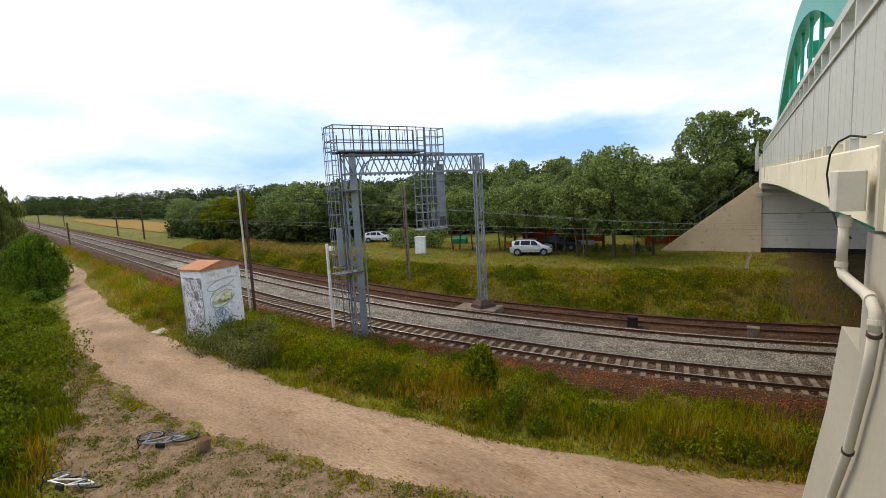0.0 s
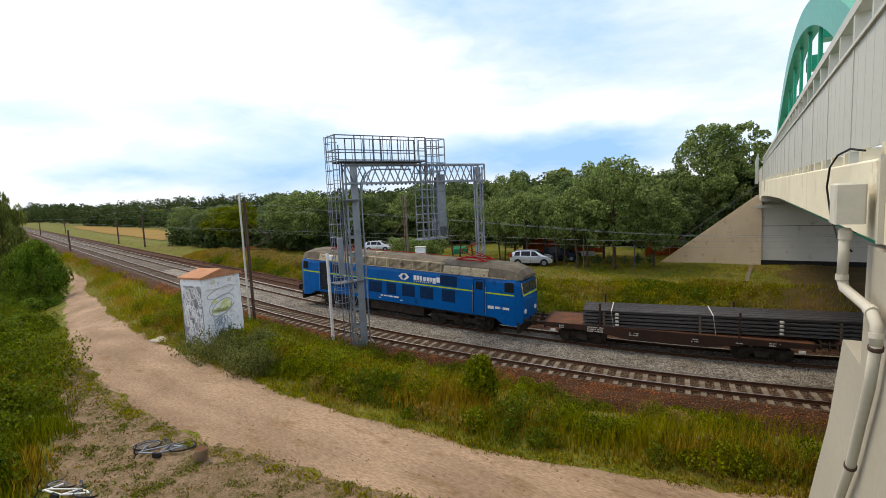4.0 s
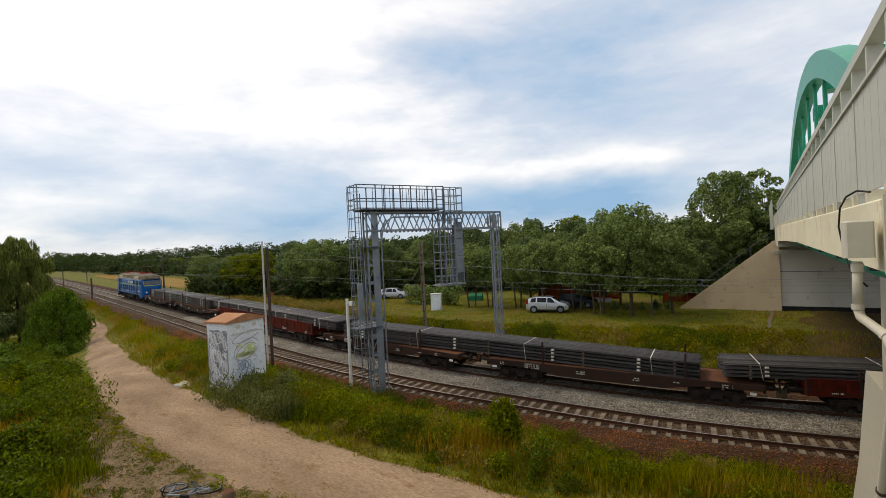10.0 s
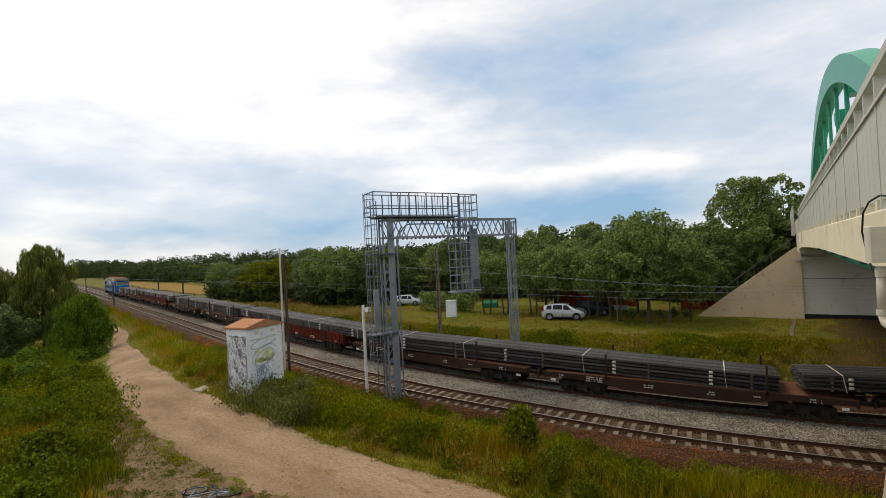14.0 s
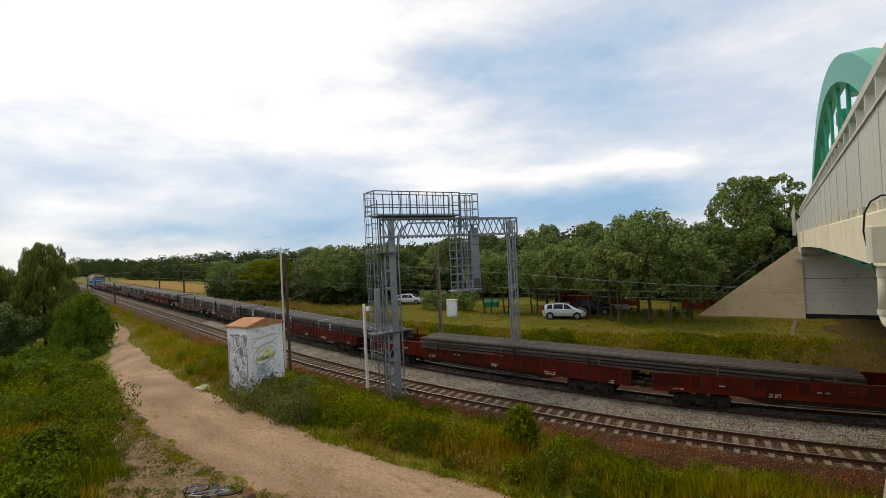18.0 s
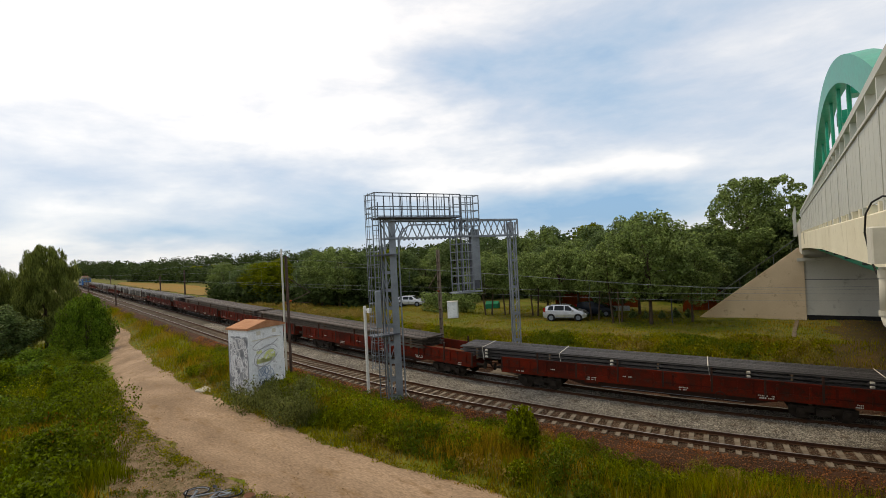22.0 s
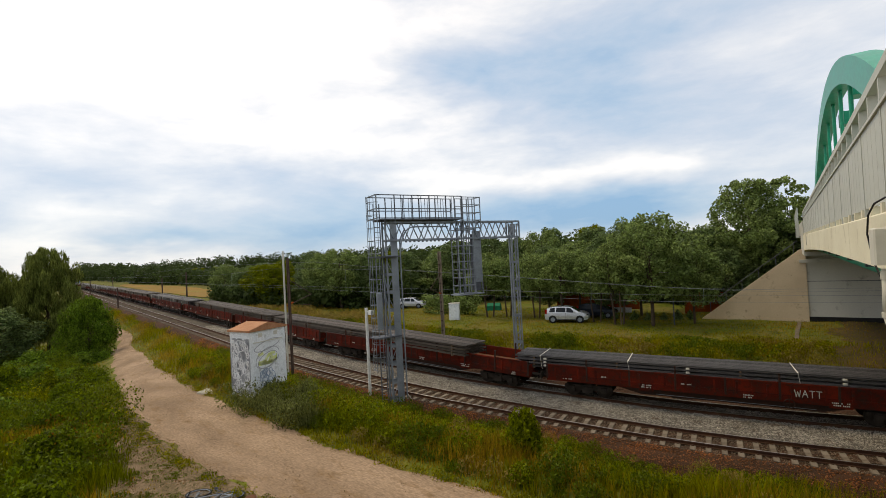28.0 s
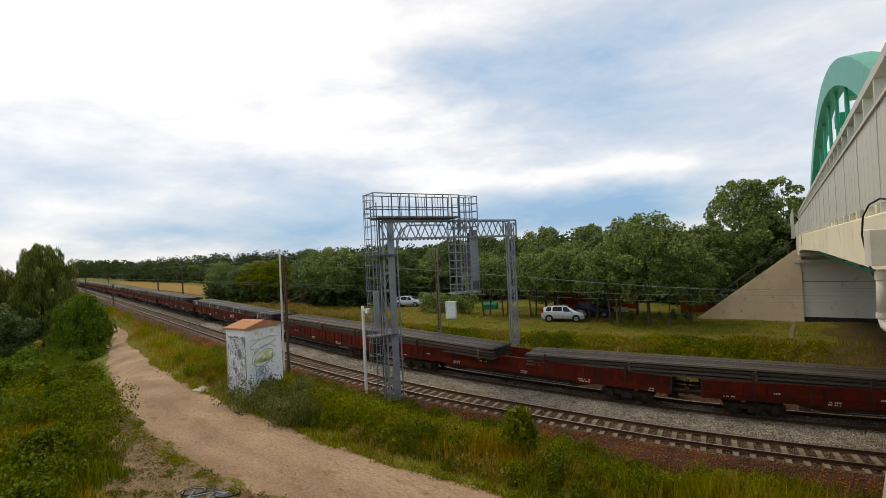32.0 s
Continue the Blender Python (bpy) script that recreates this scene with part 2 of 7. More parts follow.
M["mast"] = mat("rusty_mast_steel", (0.085, 0.06, 0.05), (0.055, 0.04, 0.035), 0.8, scale=2, fine=20)
M["concrete"] = mat("sandy_concrete", (0.64, 0.53, 0.39), (0.56, 0.455, 0.33), 0.85, scale=0.5, fine=10, bump=0.15, stain=(0.30, 0.235, 0.165), stain_amt=0.2, grain=0.06)
M["concrete_grey"] = mat("grey_concrete", (0.56, 0.545, 0.49), (0.50, 0.485, 0.43), 0.85, scale=0.4, fine=10, bump=0.12, stain=(0.33, 0.315, 0.28), stain_amt=0.2, grain=0.06)
M["panel"] = mat("grey_barrier_panel", (0.49, 0.495, 0.455), (0.45, 0.455, 0.42), 0.6, scale=0.4, fine=14, bump=0.03, stain=(0.37, 0.36, 0.32), stain_amt=0.15, grain=0.04)
M["beam"] = mat("cream_painted_beam", (0.70, 0.66, 0.53), (0.63, 0.585, 0.46), 0.7, scale=0.5, fine=10, bump=0.06, stain=(0.36, 0.31, 0.21), stain_amt=0.2, grain=0.05)
M["pipe"] = mat("cream_drain_pipe", (0.53, 0.505, 0.44), (0.47, 0.45, 0.39), 0.5, scale=1.2, fine=20, bump=0.03, grain=0.05)
M["green"] = mat("green_arch_paint", (0.055, 0.30, 0.20), (0.06, 0.265, 0.175), 0.35, scale=0.6, fine=10, bump=0.05)
M["hut"] = mat("whitewashed_render", (0.74, 0.76, 0.78), (0.63, 0.66, 0.69), 0.85, scale=1.1, fine=12, stain=(0.36, 0.37, 0.38), stain_amt=0.3)
M["tile"] = mat("orange_roof_sheet", (0.40, 0.235, 0.155), (0.33, 0.185, 0.12), 0.8, scale=1.5, fine=16, stain=(0.28, 0.13, 0.08), stain_amt=0.25)
M["brick"] = mat("red_brick_fence", (0.27, 0.085, 0.045), (0.18, 0.062, 0.036), 0.9, scale=2, fine=20)
M["wood"] = mat("weathered_wood", (0.22, 0.165, 0.115), (0.12, 0.09, 0.065), 0.9, scale=2, fine=30)
M["carpaint"] = mat("silver_car_paint", (0.58, 0.60, 0.63), (0.53, 0.55, 0.58), 0.22, 0.5, scale=1, fine=10, bump=0.0)
M["darkcar"] = mat("dark_car_paint", (0.02, 0.025, 0.035), (0.02, 0.025, 0.035), 0.25, 0.2, scale=1, fine=10, bump=0.0)
M["window"] = mat("dark_window_glass", (0.012, 0.015, 0.018), (0.02, 0.022, 0.025), 0.15, scale=1, fine=10, bump=0.0, spec=0.15)
M["bark"] = mat("tree_bark", (0.085, 0.065, 0.048), (0.055, 0.042, 0.032), 0.95, scale=3, fine=20, bump=0.8)


def leafmat(name, c1, c2, rnd=0.65, gloss=0.08, sat=1.17):
    m = mat(name, c1, c2, 0.5, scale=0.35, fine=3.0, bump=0.0, rnd=rnd, spec=gloss, sat=sat)
    n, l = m.node_tree.nodes, m.node_tree.links
    b = n["Principled BSDF"]
    tr = n.new("ShaderNodeBsdfTranslucent")
    src = b.inputs["Base Color"].links[0].from_socket
    l.new(src, tr.inputs["Color"])
    ms = n.new("ShaderNodeMixShader"); ms.inputs[0].default_value = 0.42
    l.new(b.outputs[0], ms.inputs[1]); l.new(tr.outputs[0], ms.inputs[2])
    l.new(ms.outputs[0], n["Material Output"].inputs["Surface"])
    return m


M["leaf"] = leafmat("tree_leaves", (0.155, 0.208, 0.076), (0.193, 0.238, 0.088), 0.65, 0.14, 1.14)
M["leaf_hedge"] = leafmat("hedge_leaves", (0.095, 0.150, 0.030), (0.125, 0.172, 0.036))
M["leaf_lush"] = leafmat("lush_weed_leaves", (0.088, 0.122, 0.018), (0.118, 0.142, 0.022))
M["meadow_blades"] = leafmat("meadow_grass_blades", (0.100, 0.122, 0.015), (0.135, 0.138, 0.020), 0.5)
M["leaf_dark"] = leafmat("dark_leaves", (0.112, 0.158, 0.066), (0.142, 0.180, 0.074), 0.65, 0.14, 1.14)
M["weed_green"] = leafmat("weed_leaves", (0.080, 0.108, 0.018), (0.112, 0.130, 0.022), 0.5)
M["leaf_light"] = leafmat("light_leaves", (0.120, 0.150, 0.016), (0.155, 0.168, 0.020))
M["leaf_willow"] = leafmat("willow_leaves", (0.13, 0.155, 0.05), (0.165, 0.185, 0.06))
M["leaf_grey"] = leafmat("grey_green_leaves", (0.110, 0.125, 0.042), (0.14, 0.148, 0.05), 0.65, 0.08, 1.1)
M["grass"] = leafmat("green_grass", (0.165, 0.172, 0.015), (0.215, 0.190, 0.021), 0.5)
M["grass_dry"] = leafmat("dry_grass", (0.29, 0.20, 0.050), (0.225, 0.165, 0.040), 0.5)

M["trodden"] = mat("trodden_turf", (0.205, 0.152, 0.108), (0.130, 0.098, 0.060), 0.95, scale=1.6, fine=24, bump=1.0, stain=(0.075, 0.066, 0.028), stain_amt=0.5, grain=0.45)
M["abutment"] = mat("pale_concrete", (0.41, 0.385, 0.325), (0.37, 0.345, 0.29), 0.85, scale=0.35, fine=10, bump=0.1, stain=(0.36, 0.33, 0.26), stain_amt=0.15, grain=0.05)
M["sorrel"] = leafmat("brown_seed_heads", (0.15, 0.065, 0.022), (0.12, 0.07, 0.02), 0.4)
M["leaf_far"] = leafmat("far_woodland_leaves", (0.045, 0.066, 0.026), (0.06, 0.08, 0.03), 0.4)
M["screen"] = mat("windscreen_glass", (0.03, 0.035, 0.04), (0.04, 0.045, 0.05), 0.06, scale=1, fine=10, bump=0.0, spec=0.7)
M["soil"] = mat("bare_brown_soil", (0.085, 0.058, 0.028), (0.055, 0.045, 0.02), 0.95, scale=0.8, fine=12, bump=0.8, grain=0.35)
M["tuft_dry"] = leafmat("tan_grass", (0.26, 0.19, 0.07), (0.19, 0.16, 0.055), 0.3)
M["goldenrod"] = leafmat("yellow_flower_heads", (0.34, 0.31, 0.02), (0.28, 0.28, 0.025), 0.3)


# ---------------------------------------------------------------- building helpers
class Geo:
    """Collects boxes, beams, tubes and strips into one mesh."""

    def __init__(self):
        self.v, self.f, self.n = [], [], 0

    def add(self, verts, faces):
        k = self.n
        self.v.extend(verts)
        self.f.extend([tuple(i + k for i in f) for f in faces])
        self.n += len(verts)
        return self

    BOX = ((0, 2, 3, 1), (4, 5, 7, 6), (0, 1, 5, 4), (2, 6, 7, 3), (0, 4, 6, 2), (1, 3, 7, 5))

    def box(self, x0, x1, y0, y1, z0, z1):
        return self.add([(x, y, z) for x in (x0, x1) for y in (y0, y1) for z in (z0, z1)], self.BOX)

    def cbox(self, x0, x1, y0, y1, z0, z1, c=0.02):
        """A box with chamfered upright and top edges."""
        v, f = [], []
        for z, i in ((z0, 0.0), (z1 - c, 0.0), (z1, c)):
            v += [(x0 + i + c, y0 + i, z), (x1 - i - c, y0 + i, z), (x1 - i, y0 + i + c, z), (x1 - i, y1 - i - c, z),
                  (x1 - i - c, y1 - i, z), (x0 + i + c, y1 - i, z), (x0 + i, y1 - i - c, z), (x0 + i, y0 + i + c, z)]
        for r in (0, 8):
            f += [(r + k, r + (k + 1) % 8, r + 8 + (k + 1) % 8, r + 8 + k) for k in range(8)]
        f += [tuple(range(7, -1, -1)), tuple(range(16, 24))]
        return self.add(v, f)

    def beam(self, p, q, w, h=None, up=(0, 0, 1)):
        p, q, h = Vector(p), Vector(q), h or w
        d = (q - p).normalized()
        u = Vector(up)
        if abs(d.dot(u)) > 0.98:
            u = Vector((1, 0, 0))
        s = d.cross(u).normalized() * (w / 2)
        t = s.cross(d).normalized() * (h / 2)
        return self.add([tuple(e + a * s + b * t) for e in (p, q) for a in (-1, 1) for b in (-1, 1)], self.BOX)

    def cyl(self, p, q, r, n=8, r2=None, caps=True):
        p, q, r2 = Vector(p), Vector(q), r if r2 is None else r2
        d = (q - p).normalized()
        u = Vector((0, 0, 1)) if abs(d.z) < 0.9 else Vector((1, 0, 0))
        s = d.cross(u).normalized()
        t = s.cross(d)
        ring = [(math.cos(2 * math.pi * k / n), math.sin(2 * math.pi * k / n)) for k in range(n)]
        v = [tuple(p + r * (a * s + b * t)) for a, b in ring] + [tuple(q + r2 * (a * s + b * t)) for a, b in ring]
        f = [(k, (k + 1) % n, n + (k + 1) % n, n + k) for k in range(n)]
        if caps:
            f += [tuple(range(n - 1, -1, -1)), tuple(range(n, 2 * n))]
        return self.add(v, f)

    def pipe(self, pts, r, n=6):
        """One connected tube along the points."""
        pts = [Vector(q) for q in pts]
        ref, rings = None, []
        for i, q in enumerate(pts):
            d = (pts[min(i + 1, len(pts) - 1)] - pts[max(i - 1, 0)]).normalized()
            if ref is None:
                ref = Vector((0, 0, 1)) if abs(d.z) < 0.9 else Vector((1, 0, 0))
            s = d.cross(ref).normalized()
            t = s.cross(d)
            ref = t
            rings.append([tuple(q + r * (math.cos(2 * math.pi * k / n) * s + math.sin(2 * math.pi * k / n) * t)) for k in range(n)])
        return self.loft(rings)

    def torus(self, c, axis, R, r, n=20, k=6):
        c, d = Vector(c), Vector(axis).normalized()
        u = Vector((0, 0, 1)) if abs(d.z) < 0.9 else Vector((1, 0, 0))
        s = d.cross(u).normalized(); t = s.cross(d)
        v = []
        for i in range(n):
            a = 2 * math.pi * i / n
            e = math.cos(a) * s + math.sin(a) * t
            v += [tuple(c + e * (R + r * math.cos(2 * math.pi * j / k)) + d * r * math.sin(2 * math.pi * j / k)) for j in range(k)]
        f = [(i * k + j, i * k + (j + 1) % k, ((i + 1) % n) * k + (j + 1) % k, ((i + 1) % n) * k + j) for i in range(n) for j in range(k)]
        return self.add(v, f)

    def prism(self, prof, x0, x1):
        """A profile of (y, z) points, counter-clockwise seen from +x, drawn along x."""
        n = len(prof)
        v = [(x0, y, z) for y, z in prof] + [(x1, y, z) for y, z in prof]
        return self.add(v, [(k, (k + 1) % n, n + (k + 1) % n, n + k) for k in range(n)] + [tuple(range(n - 1, -1, -1)), tuple(range(n, 2 * n))])

    def loft(self, rings, close=True, caps=True):
        n = len(rings[0])
        v = [tuple(p) for r in rings for p in r]
        f = []
        for i in range(len(rings) - 1):
            for k in range(n if close else n - 1):
                f.append((i * n + k, i * n + (k + 1) % n, (i + 1) * n + (k + 1) % n, (i + 1) * n + k))
        if caps:
            f += [tuple(range(n - 1, -1, -1)), tuple(range((len(rings) - 1) * n, len(rings) * n))]
        return self.add(v, f)

    def quad(self, *p):
        return self.add([tuple(q) for q in p], [tuple(range(len(p)))])

    def mesh(self, name, material=None, smooth=False):
        me = bpy.data.meshes.new(name)
        me.from_pydata(self.v, [], self.f)
        if material:
            me.materials.append(material)
        me.update()
        if smooth:
            me.shade_smooth()
        return me


def recalc(me):
    b = bmesh.new(); b.from_mesh(me)
    bmesh.ops.recalc_face_normals(b, faces=b.faces)
    b.to_mesh(me); b.free()
    return me


def part(name, g, material, parent=None, label="", smooth=False):
    """Links one mesh object under its thing; g is a Geo or a finished mesh."""
    me = g if isinstance(g, bpy.types.Mesh) else recalc(g.mesh(name, material, smooth))
    ob = new(name, me)
    if parent:
        ob.parent = parent
    if label:
        ob["label"] = label
    return ob


def thing(name, label, category, group="", kind="", at=None):
    ob = new(name)
    ob.empty_display_size = 0.3
    if at is not None:
        ob.matrix_basis = at if isinstance(at, Matrix) else pose(*at)
    return tagged(ob, label, category, group, kind)


def solid(name, g, material, label, category, group="", kind="", at=None, smooth=False):
    ob = part(name, g, material, None, "", smooth)
    if at is not None:
        ob.matrix_basis = at if isinstance(at, Matrix) else pose(*at)
    return tagged(ob, label, category, group, kind)


def fast_mesh(name, co, quads, material):
    """A mesh from numpy arrays of corners and four-cornered faces."""
    me = bpy.data.meshes.new(name)
    me.vertices.add(len(co)); me.vertices.foreach_set("co", np.asarray(co, np.float32).ravel())
    k = quads.shape[1]
    me.loops.add(quads.size); me.loops.foreach_set("vertex_index", quads.astype(np.int32).ravel())
    me.polygons.add(len(quads))
    me.polygons.foreach_set("loop_start", np.arange(0, quads.size, k, dtype=np.int32))
    me.materials.append(material)
    me.update(calc_edges=True)
    return me


# ---------------------------------------------------------------- the line of the railway
TRACK_2, TRACK_3 = 4.786, 9.35              # centre lines, from the first track
Z3 = -0.30
# the line in plan, its rising grade towards the woods, and how its tracks draw together
LX = (-334.2, -246.4, -178.1, -129.2, -94.9, -70.3, -52.5, -38.8, -26.8, -16.5, -8.1, 0.7, 6.7, 12.0, 21.0, 40.0, 120.0)
LY = (65.201, 45.493, 30.325, 19.661, 12.371, 7.368, 4.140, 1.787, -0.233, -1.400, -1.680, -0.800, 0.030, 0.853, 2.776, 7.866, 29.299)
LZ = (3.72, 3.57, 3.37, 3.15, 2.90, 2.61, 2.22, 1.84, 1.51, 1.13, 0.79, 0.34, 0.07, 0.00, 0.00, 0.00, 0.00)
LK = (0.584, 0.601, 0.623, 0.648, 0.676, 0.708, 0.752, 0.794, 0.831, 0.874, 0.912, 0.962, 0.992, 1.000, 1.000, 1.000, 1.000)


def glide(x, xs, ys):
    """A smooth curve through the knots: value and slope; straight beyond the ends."""
    xs, ys = np.asarray(xs, float), np.asarray(ys, float)
    m = np.gradient(ys, xs)
    x = np.asarray(x, float)
    q = np.clip(x, xs[0], xs[-1])
    i = np.clip(np.searchsorted(xs, q, "right") - 1, 0, len(xs) - 2)
    h = xs[i + 1] - xs[i]
    t = (q - xs[i]) / h
    a, b, c, d = ys[i], ys[i + 1], m[i] * h, m[i + 1] * h
    v = a * (2 * t ** 3 - 3 * t ** 2 + 1) + c * (t ** 3 - 2 * t ** 2 + t) + b * (3 * t ** 2 - 2 * t ** 3) + d * (t ** 3 - t ** 2)
    g = (a * (6 * t ** 2 - 6 * t) + c * (3 * t ** 2 - 4 * t + 1) + b * (6 * t - 6 * t ** 2) + d * (3 * t ** 2 - 2 * t)) / h
    return v + g * (x - q), g


def line_y(x):
    return glide(x, LX, LY)


def line_z(x):
    return np.interp(x, LX, LZ) if np.ndim(x) == 0 and not (LX[0] < x < LX[-1]) else glide(np.clip(x, LX[0], LX[-1]), LX, LZ)[0]


def line_k(x):
    return np.interp(x, LX, LK)


def spread(v, k):
    """Where a place v metres beside the first track lies once the tracks draw together; each track keeps its gauge."""
    return v + (k - 1) * np.interp(v, (-3.4, -1.35, 1.35, 3.4, 6.1, 8.0, 10.7, 12.0, 14.0), (-3.4, 0, 0, TRACK_2, TRACK_2, TRACK_3, TRACK_3, 12.0, 14.0))


def on_line(x, v, z):
    """A point v metres beside the first track (away from the viewer positive)."""
    y, d = line_y(x)
    n = 1 / math.sqrt(1 + d * d)
    u = float(spread(v, line_k(x)))
    return Vector((x - d * n * u, y + n * u, z + float(line_z(x))))


PX = np.concatenate([np.arange(-640, -60, 4.0), np.arange(-60, 40, 0.5), np.arange(40, 480, 6.0)])
PY, PD = line_y(PX)
PN = 1 / np.sqrt(1 + PD ** 2)
PU = TRACK_2 * line_k(PX)
MIDX, MIDY = PX - PD * PN * PU, PY + PN * PU
MIDZ = line_z(PX)
PS = np.concatenate([[0], np.cumsum(np.hypot(np.diff(MIDX), np.diff(MIDY)))])
PS -= np.interp(20.0, MIDX, PS) - 20.244


def ride(s, z=0.0, half=0.0):
    """The pose of a vehicle whose middle stands s metres along the second track; half: its wheelbase / 2."""
    def at(q):
        return np.array([np.interp(q, PS, c) for c in (MIDX, MIDY, MIDZ)])
    h = max(half, 1.0)
    a, b = at(s - h), at(s + h)
    c, d = (a + b) / 2, b - a
    return pose(c[0], c[1], c[2] + z, 0, -math.degrees(math.atan2(d[2], math.hypot(d[0], d[1]))), math.degrees(math.atan2(d[1], d[0])))


def beside(x, y):
    """Foot on the line and the distance beside it, for arrays."""
    px, v = x.copy(), y.copy()
    for _ in range(3):
        ly, d = line_y(px)
        n = 1 / np.sqrt(1 + d * d)
        v = (y - ly) * n - (x - px) * d * n
        px = x + d * n * v
    k = line_k(px)
    v = np.where(v > 14 * k, v + (1 - k) * 14, np.where(v < -3.4 * k, v - (1 - k) * 3.4, v / k))
    return px, v


def lateral(x, y):
    return beside(x, y)[1]


def ground_z(x, y):
    x, y = np.asarray(x, float), np.asarray(y, float)
    foot, v = beside(x, y)
    near = np.interp(v, [-60, -14, -5, -3.2, -2.4], [-1.0, -1.0, -0.98, -0.85, -0.78])
    bank = np.clip((x + 75) / 50, 0.15, 1.0)
    far = np.interp(v, [-2.4, 11.3, 12.0, 14.0, 16.5, 18.5, 60, 400, 3000], [-0.78, -0.70, -0.3, 0.85, 1.3, 1.42, 1.5, 1.5, 1.5])
    far = np.where(v > 11.3, -0.70 + (far + 0.70) * (0.35 + 0.65 * bank), far)
    z = np.where(v < -2.4, near, far)
    back = np.clip((-x - 25) / 45, 0, 1)
    z = z + line_z(foot) * np.where(v < 0, np.interp(v, [-11, -3.4], [0, 1]), 1 + (back - 1) * np.clip((v - 12) / 6, 0, 1))
    bump = 0.05 * np.sin(0.9 * x + 1.3 * np.sin(0.7 * y)) + 0.05 * np.sin(1.1 * y + 0.8 * np.sin(0.6 * x))
    return z + bump * ((v < -3.5) | (v > 12.5))


# the viewer's side: level with the railway along its verge and far off, lifted towards the bridge embankment
BROW, LIFT = np.array((12.31, -24.50, 8.98)), 0.36


def ease(t):
    t = np.clip(t, 0, 1)
    return t * t * (3 - 2 * t)


def draw_in(x, y):
    return 1 - LIFT * ease((x + 62) / 34) * ease((-2.8 - lateral(x, y)) / 1.5)


def land(x, y, up=0.0):
    """The ground at the plan's x, y once the rising land is drawn up towards the embankment; up: height over it."""
    x, y = np.asarray(x, float), np.asarray(y, float)
    k = draw_in(x, y)[..., None]
    p = BROW + k * (np.stack([x, y, ground_z(x, y)], -1) - BROW)
    p[..., 2] += up
    return p


def spot(x, y):
    """One point of that land and the scale there."""
    a, b = np.array([float(x)]), np.array([float(y)])
    return land(a, b)[0], float(draw_in(a, b)[0])


def upland(m):
    """The pose of a thing planned on the level, once the land is drawn up."""
    c = m.translation
    k = spot(c.x, c.y)[1]
    return Matrix.Translation(BROW) @ Matrix.Scale(k, 4) @ Matrix.Translation(-BROW) @ m


def axis(lo, a, b, hi, step, grow):
    mid = list(np.arange(a, b + 1e-6, step))
    left, right, s = [a], [b], step
    while left[-1] > lo:
        s *= grow; left.append(left[-1] - s)
    s = step
    while right[-1] < hi:
        s *= grow; right.append(right[-1] + s)
    return np.array(left[:0:-1] + mid + right[1:])


gx, gy = axis(-3500, -75, 35, 3500, 0.35, 1.12), axis(-3500, -34, 45, 3500, 0.3, 1.12)
GX, GY = np.meshgrid(gx, gy, indexing="ij")
nx, ny = len(gx), len(gy)
ii = (np.arange(nx - 1)[:, None] * ny + np.arange(ny - 1)[None, :]).ravel()
ground_me = fast_mesh("ground", land(GX, GY).reshape(-1, 3), np.stack([ii, ii + ny, ii + ny + 1, ii + 1], 1), M["ground"])
ground_me.shade_smooth()
ground = tagged(new("ground", ground_me), "uneven green and dry meadow ground beside the railway", "ground", kind="structure")


# ---------------------------------------------------------------- ballast, sleepers, rails
def strip(name, x0, x1, prof, material, label, step=0.5, rough=0.0, far_step=6.0):
    xs = np.concatenate([np.arange(x0, max(x0, -70), far_step), np.arange(max(x0, -70), x1, step)])
    vs = np.array([p[0] for p in prof]); zs = np.array([p[1] for p in prof])
    y, d = line_y(xs); n = 1 / np.sqrt(1 + d * d)
    us = spread(vs[None, :], line_k(xs)[:, None])
    co = np.stack([xs[:, None] - (d * n)[:, None] * us, y[:, None] + n[:, None] * us, line_z(xs)[:, None] + zs], -1)
    if rough:
        rng = np.random.default_rng(3)
        co[:, 1:-1, 2] += rng.normal(0, rough, co[:, 1:-1, 2].shape)
    a, b = len(xs), len(vs)
    k = (np.arange(a - 1)[:, None] * b + np.arange(b - 1)[None, :]).ravel()
    me = fast_mesh(name, co.reshape(-1, 3), np.stack([k, k + b, k + b + 1, k + 1], 1), material)
    me.shade_smooth()
    return tagged(new(name, me), label, "ballast", kind="structure")


def profile(knots, step):
    vs = np.arange(knots[0][0], knots[-1][0] + 1e-6, step)
    return [(v, float(np.interp(v, [k[0] for k in knots], [k[1] for k in knots]))) for v in vs]


# sheets below the loose stones, their colour holding the shade between stones
strip("ballast_1", -620, 120, profile([(-3.4, -0.95), (-2.3, -0.50), (-1.45, -0.24), (0.98, -0.22)], 0.22), M["bed_brown"], "bed of the first track's reddish brown ballast shoulder, darkened as shade between stones", rough=0.02)
strip("ballast_2", -620, 120, profile([(0.98, -0.22), (1.6, -0.17), (3.6, -0.15), (4.2, -0.19), (6.1, -0.19), (6.75, -0.33)], 0.22), M["bed"], "bed under the light grey ballast stones, darkened as the shade between them", rough=0.018)
strip("ballast_3", -620, 120, profile([(6.75, -0.33), (7.2, -0.40), (7.6, -0.34), (8.2, -0.50), (10.6, -0.50), (11.8, -0.62)], 0.22), M["bed_brown"], "bed of the dark brown ballast heap along the disused track, darkened as shade between stones", rough=0.035)


